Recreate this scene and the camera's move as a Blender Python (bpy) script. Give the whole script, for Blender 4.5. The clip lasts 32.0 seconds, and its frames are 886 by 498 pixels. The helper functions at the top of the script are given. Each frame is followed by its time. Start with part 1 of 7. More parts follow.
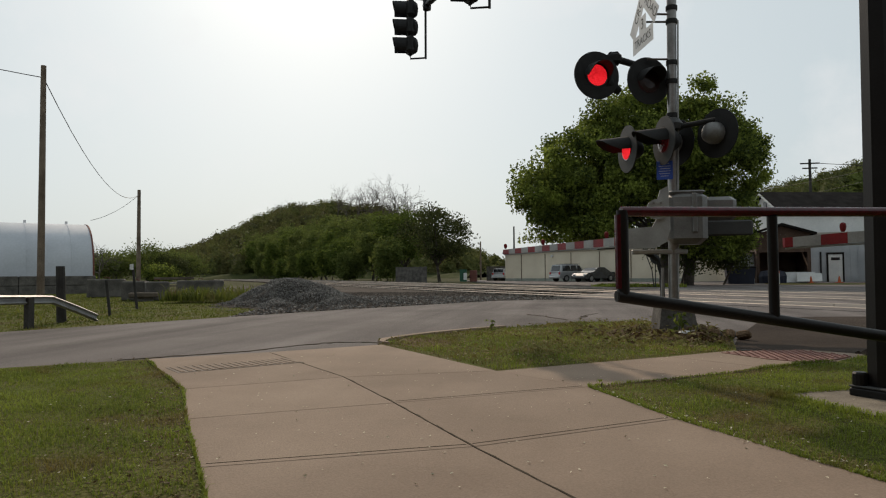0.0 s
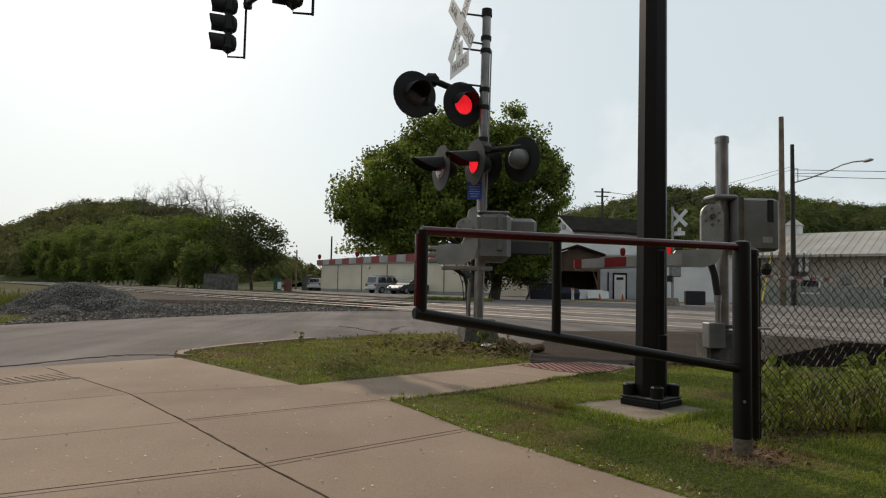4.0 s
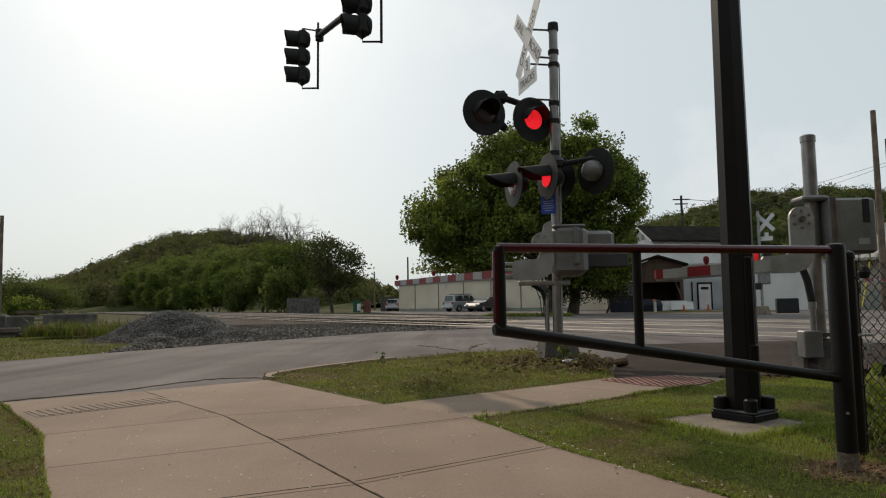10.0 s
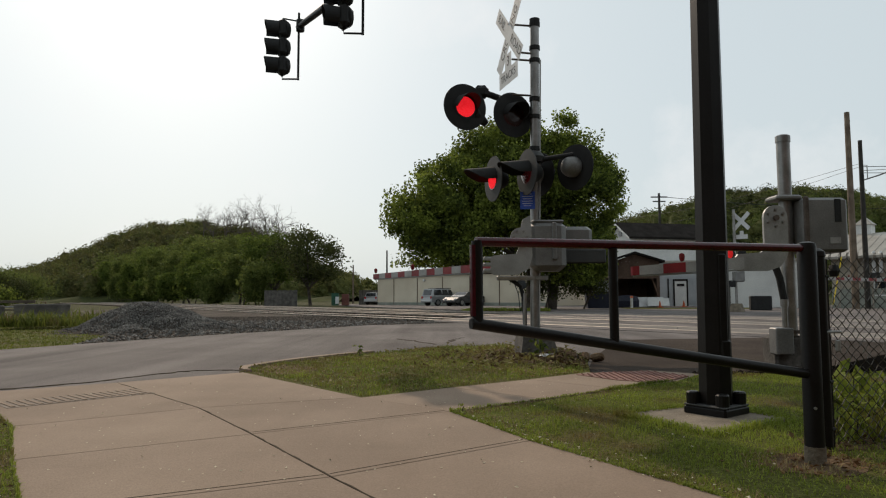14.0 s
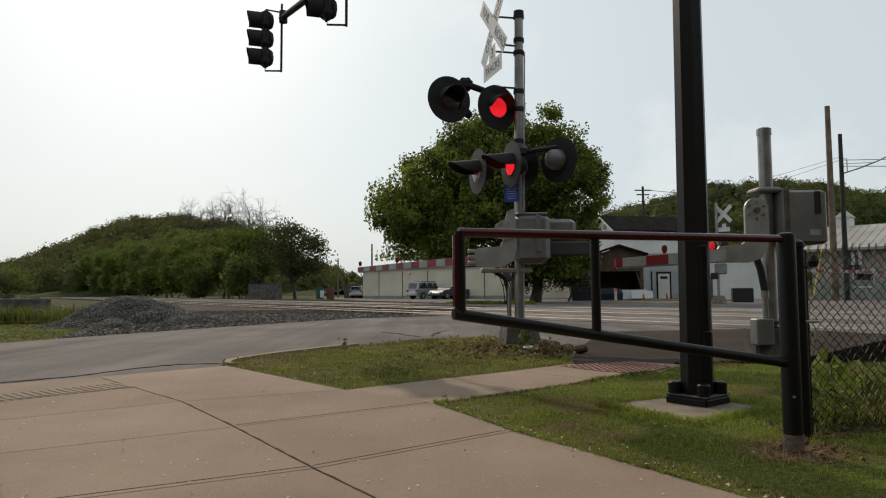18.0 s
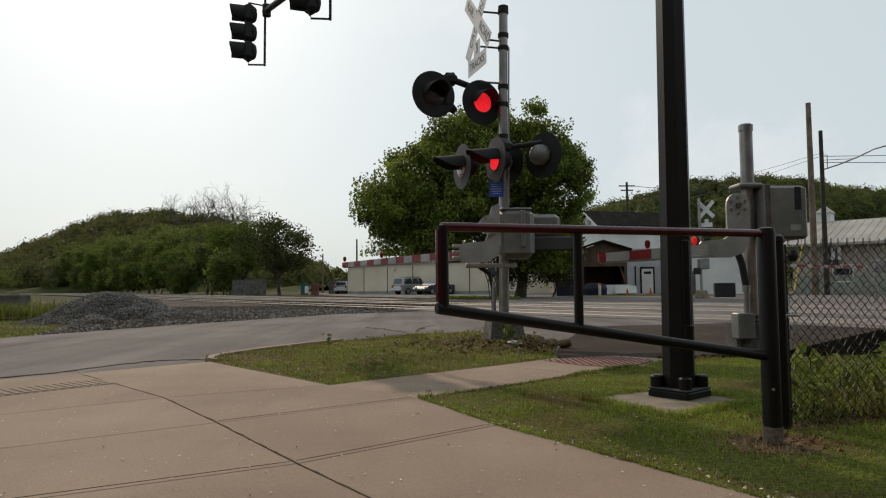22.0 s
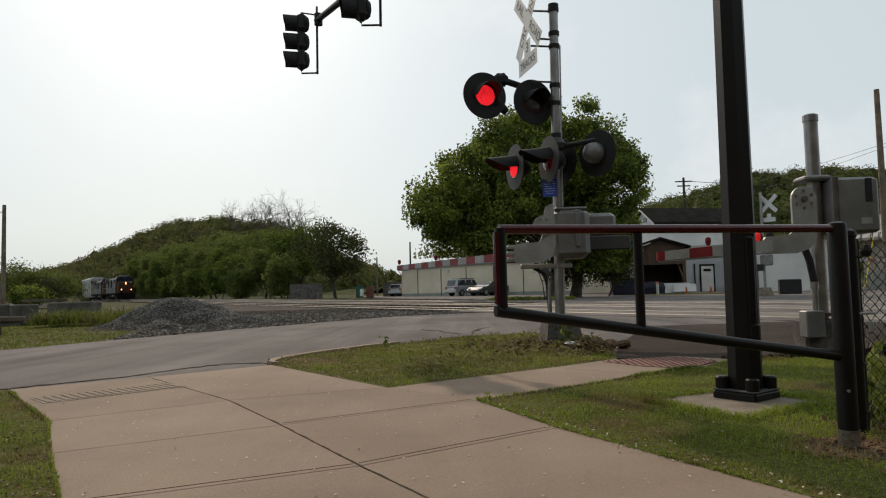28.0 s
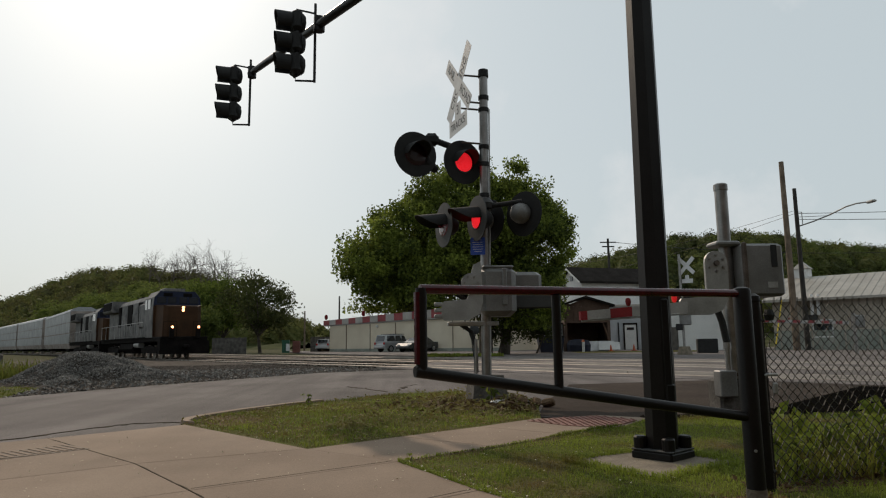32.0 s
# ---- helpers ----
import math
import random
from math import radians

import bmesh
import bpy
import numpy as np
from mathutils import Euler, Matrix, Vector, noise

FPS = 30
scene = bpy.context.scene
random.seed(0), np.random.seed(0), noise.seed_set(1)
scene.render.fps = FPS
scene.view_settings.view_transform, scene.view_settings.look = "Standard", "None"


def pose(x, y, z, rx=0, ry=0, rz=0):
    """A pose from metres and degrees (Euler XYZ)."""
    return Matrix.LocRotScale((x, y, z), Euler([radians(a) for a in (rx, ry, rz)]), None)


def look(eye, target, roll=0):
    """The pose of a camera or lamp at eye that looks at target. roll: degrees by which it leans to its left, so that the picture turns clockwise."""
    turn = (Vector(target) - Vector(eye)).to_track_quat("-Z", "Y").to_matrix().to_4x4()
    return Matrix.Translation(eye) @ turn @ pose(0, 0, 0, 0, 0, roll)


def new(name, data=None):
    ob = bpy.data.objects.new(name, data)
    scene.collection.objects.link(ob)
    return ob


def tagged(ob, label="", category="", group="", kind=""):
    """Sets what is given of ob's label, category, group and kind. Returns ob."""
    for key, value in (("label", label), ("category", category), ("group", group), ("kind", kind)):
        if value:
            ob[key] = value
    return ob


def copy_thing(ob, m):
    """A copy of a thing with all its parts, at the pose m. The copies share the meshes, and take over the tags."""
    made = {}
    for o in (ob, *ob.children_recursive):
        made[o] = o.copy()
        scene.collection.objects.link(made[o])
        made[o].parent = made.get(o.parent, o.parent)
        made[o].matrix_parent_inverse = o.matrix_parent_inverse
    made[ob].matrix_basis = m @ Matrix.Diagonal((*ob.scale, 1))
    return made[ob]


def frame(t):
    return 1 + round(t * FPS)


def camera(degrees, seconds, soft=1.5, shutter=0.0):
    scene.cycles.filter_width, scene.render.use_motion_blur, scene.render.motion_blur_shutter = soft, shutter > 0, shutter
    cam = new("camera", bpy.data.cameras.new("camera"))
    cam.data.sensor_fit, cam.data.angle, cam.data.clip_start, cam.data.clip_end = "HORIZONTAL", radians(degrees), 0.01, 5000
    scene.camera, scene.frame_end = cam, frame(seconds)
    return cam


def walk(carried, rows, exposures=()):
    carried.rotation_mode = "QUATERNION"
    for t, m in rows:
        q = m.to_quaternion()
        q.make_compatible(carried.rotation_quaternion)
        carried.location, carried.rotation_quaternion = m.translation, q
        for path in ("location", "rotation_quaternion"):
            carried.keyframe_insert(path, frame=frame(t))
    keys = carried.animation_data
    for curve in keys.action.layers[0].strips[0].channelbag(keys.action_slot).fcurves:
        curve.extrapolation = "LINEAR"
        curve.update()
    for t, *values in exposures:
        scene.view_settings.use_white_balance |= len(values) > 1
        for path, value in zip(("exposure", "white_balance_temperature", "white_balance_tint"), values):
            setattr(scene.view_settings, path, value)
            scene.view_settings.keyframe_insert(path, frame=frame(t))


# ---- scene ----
cam = camera(66.8, 32.0, soft=1.15)
PATH = [
    (0, (-0.063, 0.014, 0.787), (-0.44, 1.976, 0.863), -0.5),
    (0.5, (-0.056, 0.025, 0.776), (-0.439, 1.986, 0.856), -2.3),
    (1, (-0.047, 0.014, 0.773), (-0.214, 2.0, 0.938), -1.4),
    (1.5, (-0.024, 0.006, 0.781), (0.002, 1.991, 1.025), -3.7),
    (2, (-0.024, 0.024, 0.793), (0.051, 2.017, 0.933), -1.0),
    (2.5, (-0.022, 0.032, 0.8), (0.046, 2.027, 0.923), 1.6),
    (3, (-0.013, 0.039, 0.816), (0.113, 2.033, 0.913), 1.8),
    (3.5, (-0.004, 0.03, 0.806), (0.156, 2.022, 0.919), 1.1),
    (5.5, (-0.003, 0.03, 0.806), (0.094, 2.026, 0.885), -0.3),
    (6, (-0.013, 0.027, 0.804), (-0.038, 2.026, 0.874), -0.6),
    (6.5, (-0.008, 0.021, 0.814), (-0.064, 2.019, 0.886), -1.4),
    (7, (-0.003, 0.016, 0.82), (-0.058, 2.009, 0.968), -1.8),
    (7.5, (0.001, 0.003, 0.82), (-0.011, 1.996, 0.992), -2.2),
    (8, (0.001, -0.011, 0.813), (-0.02, 1.982, 0.985), -2.0),
    (8.5, (-0.008, -0.007, 0.809), (-0.053, 1.986, 0.967), -1.7),
    (9, (-0.008, -0.001, 0.808), (-0.07, 1.991, 0.975), -1.5),
    (9.5, (-0.006, 0.0, 0.805), (-0.071, 1.991, 0.974), -1.3),
    (10, (-0.012, 0.004, 0.804), (-0.076, 1.997, 0.966), -0.9),
    (10.5, (-0.009, 0.004, 0.798), (-0.058, 1.997, 0.957), -0.3),
    (11, (-0.004, 0.004, 0.797), (-0.038, 1.998, 0.946), 0.2),
    (11.5, (-0.003, 0.003, 0.797), (-0.027, 1.998, 0.934), 0.3),
    (12, (0.0, 0.003, 0.796), (-0.014, 1.999, 0.923), 0.4),
    (12.5, (-0.003, 0.002, 0.798), (-0.006, 1.998, 0.921), 0.5),
    (13, (0.0, 0.0, 0.8), (-0.001, 1.996, 0.926), 0.3),
    (13.5, (-0.003, 0.0, 0.801), (-0.005, 1.996, 0.931), 0.0),
    (14, (-0.006, 0.0, 0.801), (-0.009, 1.995, 0.945), -0.3),
    (14.5, (-0.004, 0.002, 0.798), (-0.005, 1.997, 0.949), -0.5),
    (16.5, (-0.003, 0.002, 0.794), (0.015, 1.997, 0.94), -0.5),
    (17, (0.003, 0.0, 0.794), (0.028, 1.995, 0.934), -0.4),
    (17.5, (0.005, 0.004, 0.794), (0.04, 1.999, 0.929), -0.4),
    (18, (0.004, 0.004, 0.791), (0.045, 2.0, 0.915), -0.5),
    (18.5, (0.004, 0.005, 0.792), (0.048, 2.001, 0.91), -0.7),
    (19, (0.005, 0.008, 0.792), (0.056, 2.004, 0.907), -0.6),
    (19.5, (0.007, 0.006, 0.791), (0.063, 2.002, 0.903), -0.6),
    (20, (0.005, 0.007, 0.79), (0.063, 2.003, 0.901), -0.4),
    (20.5, (0.007, 0.003, 0.791), (0.07, 1.999, 0.9), -0.5),
    (21, (0.011, 0.004, 0.791), (0.081, 1.999, 0.9), -0.5),
    (21.5, (0.009, 0.003, 0.794), (0.089, 1.998, 0.903), -0.5),
    (22, (0.012, 0.005, 0.787), (0.097, 2.0, 0.897), -0.6),
    (22.5, (0.012, 0.004, 0.79), (0.104, 1.998, 0.903), -0.7),
    (23, (0.007, 0.008, 0.791), (0.104, 2.002, 0.906), -1.2),
    (23.5, (0.013, 0.002, 0.793), (0.113, 1.996, 0.908), -1.4),
    (24, (0.013, 0.004, 0.793), (0.114, 1.998, 0.91), -1.5),
    (24.5, (0.016, 0.004, 0.792), (0.124, 1.998, 0.911), -1.5),
    (25, (0.014, 0.007, 0.791), (0.13, 2.0, 0.907), -1.3),
    (25.5, (0.01, 0.013, 0.789), (0.123, 2.007, 0.898), -1.1),
    (26, (-0.008, 0.009, 0.802), (0.008, 2.005, 0.92), -1.2),
    (26.5, (-0.016, -0.011, 0.797), (-0.184, 1.978, 0.913), -1.3),
    (28.5, (0.005, 0.004, 0.792), (-0.003, 2.001, 0.908), -1.4),
    (29, (0.022, 0.005, 0.787), (0.077, 2.001, 0.898), -1.1),
    (29.5, (0.021, 0.012, 0.786), (0.099, 2.007, 0.896), -0.8),
    (30, (0.017, -0.004, 0.801), (0.093, 1.989, 0.946), -0.9),
    (30.5, (0.017, 0.001, 0.799), (0.094, 1.991, 0.989), -1.1),
    (31, (0.015, 0.001, 0.802), (0.102, 1.987, 1.024), -1.2),
    (31.5, (0.029, -0.001, 0.804), (0.134, 1.981, 1.051), -1.0),
    (32, (0.03, -0.005, 0.809), (0.166, 1.971, 1.085), -0.9),
]
walk(cam, [(t, look(eye, target, roll)) for t, eye, target, roll in PATH], exposures=[(t, stops, 6510, 11) for t, stops in ((0, -0.1), (1, -0.14), (2, 0), (3, 0.14), (3.5, 0.1), (5.5, 0.05), (6, 0.05), (7, -0.12), (8, -0.1), (9, -0.08), (11, -0.02), (13, 0), (29, 0), (30, -0.03), (31, -0.1), (32, -0.2))])

# ---- world, sun, exposure ----
SUN_AZ, SUN_EL = radians(-22.3), radians(34.5)   # azimuth from +y towards +x
world = bpy.data.worlds.new("sky")
scene.world = world
world.use_nodes = True
wn, wl = world.node_tree.nodes, world.node_tree.links
sky = wn.new("ShaderNodeTexSky")
sky.sky_type, sky.sun_disc = "NISHITA", False
sky.sun_elevation, sky.sun_rotation = SUN_EL, SUN_AZ
sky.air_density, sky.dust_density, sky.ozone_density = 1.0, 4.0, 3.0
veil = wn.new("ShaderNodeMix")      # thin haze evens the sky out
veil.data_type = "RGBA"
veil.inputs["Factor"].default_value = 0.77
veil.inputs["B"].default_value = (9.8, 11.05, 11.25, 1)
wl.new(sky.outputs[0], veil.inputs["A"])
place, wisp, fade, cloud = wn.new("ShaderNodeTexCoord"), wn.new("ShaderNodeTexNoise"), wn.new("ShaderNodeMapRange"), wn.new("ShaderNodeMix")
wisp.inputs["Scale"].default_value, wisp.inputs["Detail"].default_value, wisp.inputs["Roughness"].default_value = 3.4, 7, 0.6
fade.inputs[1].default_value, fade.inputs[2].default_value, fade.inputs[3].default_value, fade.inputs[4].default_value = 0.56, 0.75, 0.0, 0.55
cloud.data_type = "RGBA"
cloud.inputs["B"].default_value = (12.5, 12.5, 12.4, 1)
wl.new(place.outputs["Generated"], wisp.inputs["Vector"])
wl.new(wisp.outputs["Fac"], fade.inputs[0])
wl.new(fade.outputs[0], cloud.inputs["Factor"])
wl.new(veil.outputs["Result"], cloud.inputs["A"])
wl.new(cloud.outputs["Result"], wn["Background"].inputs[0])
wn["Background"].inputs[1].default_value = 0.074

sun_data = bpy.data.lights.new("sun", "SUN")
sun_data.energy, sun_data.angle, sun_data.color = 2.4, radians(0.6), (1.0, 0.81, 0.62)
sun = new("sun", sun_data)
sun.matrix_world = look((0, 0, 0), (-math.sin(SUN_AZ) * math.cos(SUN_EL), -math.cos(SUN_AZ) * math.cos(SUN_EL), -math.sin(SUN_EL)))
scene.view_settings.exposure = 0.0


# ---- materials ----
def surf(name, dark, light, scale=3.0, rough=0.8, metal=0.0, bump=0.25, fine=60.0, grime=0.25, vary=0.0, coat=0.0, island=0.0, shine=0.4):
    """A two-scale surface: broad patches from dark to light, fine grain over them, relief from the grain."""
    m = bpy.data.materials.new(name)
    m.use_nodes = True
    n, l = m.node_tree.nodes, m.node_tree.links
    p = n["Principled BSDF"]
    tc = n.new("ShaderNodeTexCoord")
    broad, grain = n.new("ShaderNodeTexNoise"), n.new("ShaderNodeTexNoise")
    broad.inputs["Scale"].default_value, broad.inputs["Detail"].default_value = scale, 6
    grain.inputs["Scale"].default_value, grain.inputs["Detail"].default_value = fine, 4
    for t in (broad, grain):
        l.new(tc.outputs["Object"], t.inputs["Vector"])
    ramp = n.new("ShaderNodeValToRGB")
    ramp.color_ramp.elements[0].position, ramp.color_ramp.elements[1].position = 0.33, 0.67
    ramp.color_ramp.elements[0].color, ramp.color_ramp.elements[1].color = (*dark, 1), (*light, 1)
    l.new(broad.outputs["Fac"], ramp.inputs[0])
    span = n.new("ShaderNodeMapRange")
    span.inputs[1].default_value, span.inputs[2].default_value = 0.25, 0.75
    span.inputs[3].default_value, span.inputs[4].default_value = 1 - grime, 1 + grime
    l.new(grain.outputs["Fac"], span.inputs[0])
    shade = n.new("ShaderNodeVectorMath")
    shade.operation = "SCALE"
    l.new(ramp.outputs[0], shade.inputs[0])
    factor = span.outputs[0]
    for amount, kind, socket in ((vary, "ShaderNodeObjectInfo", "Random"), (island, "ShaderNodeNewGeometry", "Random Per Island")):
        if amount:
            info, r, mul = n.new(kind), n.new("ShaderNodeMapRange"), n.new("ShaderNodeMath")
            r.inputs[3].default_value, r.inputs[4].default_value = 1 - amount, 1 + amount
            l.new(info.outputs[socket], r.inputs[0])
            mul.operation = "MULTIPLY"
            l.new(factor, mul.inputs[0])
            l.new(r.outputs[0], mul.inputs[1])
            factor = mul.outputs[0]
    l.new(factor, shade.inputs["Scale"])
    l.new(shade.outputs[0], p.inputs["Base Color"])
    p.inputs["Roughness"].default_value, p.inputs["Metallic"].default_value = rough, metal
    p.inputs["Coat Weight"].default_value = coat
    p.inputs["Specular IOR Level"].default_value = shine
    if bump:
        b = n.new("ShaderNodeBump")
        b.inputs["Strength"].default_value, b.inputs["Distance"].default_value = bump, 0.02
        l.new(grain.outputs["Fac"], b.inputs["Height"])
        l.new(b.outputs[0], p.inputs["Normal"])
    return m


def leaf_mat(name, dark, light, through_light=0.35, lo=0.3, hi=0.78):
    """Leaves: colour varied leaf by leaf and in painted lit and shaded clumps, some light let through."""
    m = bpy.data.materials.new(name)
    m.use_nodes = True
    n, l = m.node_tree.nodes, m.node_tree.links
    p, out = n["Principled BSDF"], n["Material Output"]
    g, tc, noise_n = n.new("ShaderNodeNewGeometry"), n.new("ShaderNodeTexCoord"), n.new("ShaderNodeTexNoise")
    # broad noise puts lit and shaded clumps into the leaf colour
    noise_n.inputs["Scale"].default_value = 0.8
    l.new(tc.outputs["Object"], noise_n.inputs["Vector"])
    add = n.new("ShaderNodeMath")
    add.operation = "MULTIPLY_ADD"
    add.inputs[1].default_value = 0.25
    l.new(g.outputs["Random Per Island"], add.inputs[0])
    half = n.new("ShaderNodeMath")
    half.operation = "MULTIPLY"
    half.inputs[1].default_value = 0.9
    l.new(noise_n.outputs["Fac"], half.inputs[0])
    l.new(half.outputs[0], add.inputs[2])
    ramp = n.new("ShaderNodeValToRGB")
    ramp.color_ramp.elements[0].position, ramp.color_ramp.elements[1].position = lo, hi
    ramp.color_ramp.elements[0].color, ramp.color_ramp.elements[1].color = (*dark, 1), (*light, 1)
    l.new(add.outputs[0], ramp.inputs[0])
    l.new(ramp.outputs[0], p.inputs["Base Color"])
    p.inputs["Roughness"].default_value = 0.7
    p.inputs["Specular IOR Level"].default_value = 0.12
    tr, mix = n.new("ShaderNodeBsdfTranslucent"), n.new("ShaderNodeMixShader")
    l.new(ramp.outputs[0], tr.inputs["Color"])
    mix.inputs[0].default_value = through_light
    l.new(p.outputs[0], mix.inputs[1])
    l.new(tr.outputs[0], mix.inputs[2])
    l.new(mix.outputs[0], out.inputs["Surface"])
    return m


def grass_mat(name, dry, green, bright, through_light=0.45):
    """Grass: dry, green and bright patches, varied blade by blade."""
    m = leaf_mat(name, green, bright, through_light)
    n, l = m.node_tree.nodes, m.node_tree.links
    ramp = n["Color Ramp"]
    tc, patch = n.new("ShaderNodeTexCoord"), n.new("ShaderNodeTexNoise")
    patch.inputs["Scale"].default_value, patch.inputs["Detail"].default_value = 1.7, 5
    l.new(tc.outputs["Object"], patch.inputs["Vector"])
    span = n.new("ShaderNodeMapRange")
    span.inputs[1].default_value, span.inputs[2].default_value = 0.3, 0.47
    l.new(patch.outputs["Fac"], span.inputs[0])
    mix = n.new("ShaderNodeMix")
    mix.data_type = "RGBA"
    mix.inputs["A"].default_value = (*dry, 1)
    l.new(span.outputs[0], mix.inputs["Factor"])
    l.new(ramp.outputs[0], mix.inputs["B"])
    l.new(mix.outputs["Result"], n["Principled BSDF"].inputs["Base Color"])
    l.new(mix.outputs["Result"], n["Translucent BSDF"].inputs["Color"])
    return m


def streaked(m, angle, strength=0.16):
    """Adds long worn streaks along one direction to a surface."""
    n, l = m.node_tree.nodes, m.node_tree.links
    p = n["Principled BSDF"]
    tc, mp, noise_n, span, mul = n.new("ShaderNodeTexCoord"), n.new("ShaderNodeMapping"), n.new("ShaderNodeTexNoise"), n.new("ShaderNodeMapRange"), n.new("ShaderNodeVectorMath")
    mp.inputs["Rotation"].default_value = (0, 0, radians(angle))
    mp.inputs["Scale"].default_value = (1.6, 0.09, 1)
    noise_n.inputs["Scale"].default_value, noise_n.inputs["Detail"].default_value = 1.0, 5
    l.new(tc.outputs["Object"], mp.inputs["Vector"])
    l.new(mp.outputs[0], noise_n.inputs["Vector"])
    span.inputs[1].default_value, span.inputs[2].default_value = 0.35, 0.65
    span.inputs[3].default_value, span.inputs[4].default_value = 1 - strength, 1 + strength
    l.new(noise_n.outputs["Fac"], span.inputs[0])
    mul.operation = "SCALE"
    l.new(p.inputs["Base Color"].links[0].from_socket, mul.inputs[0])
    l.new(span.outputs[0], mul.inputs["Scale"])
    l.new(mul.outputs[0], p.inputs["Base Color"])
    return m


def dotted(m, scale=64.0):
    """A lens lit by many small diodes."""
    n, l = m.node_tree.nodes, m.node_tree.links
    p = n["Principled BSDF"]
    tc, cell, span = n.new("ShaderNodeTexCoord"), n.new("ShaderNodeTexVoronoi"), n.new("ShaderNodeMapRange")
    cell.inputs["Scale"].default_value = scale
    l.new(tc.outputs["Object"], cell.inputs["Vector"])
    l.new(cell.outputs["Distance"], span.inputs[0])
    k = p.inputs["Emission Strength"].default_value
    span.inputs[1].default_value, span.inputs[2].default_value = 0.2, 0.75
    span.inputs[3].default_value, span.inputs[4].default_value = k * 1.5, k * 0.35
    l.new(span.outputs[0], p.inputs["Emission Strength"])
    return m


def glow(name, colour, strength):
    m = surf(name, colour, colour, bump=0)
    p = m.node_tree.nodes["Principled BSDF"]
    p.inputs["Emission Color"].default_value, p.inputs["Emission Strength"].default_value = (*colour, 1), strength
    return m


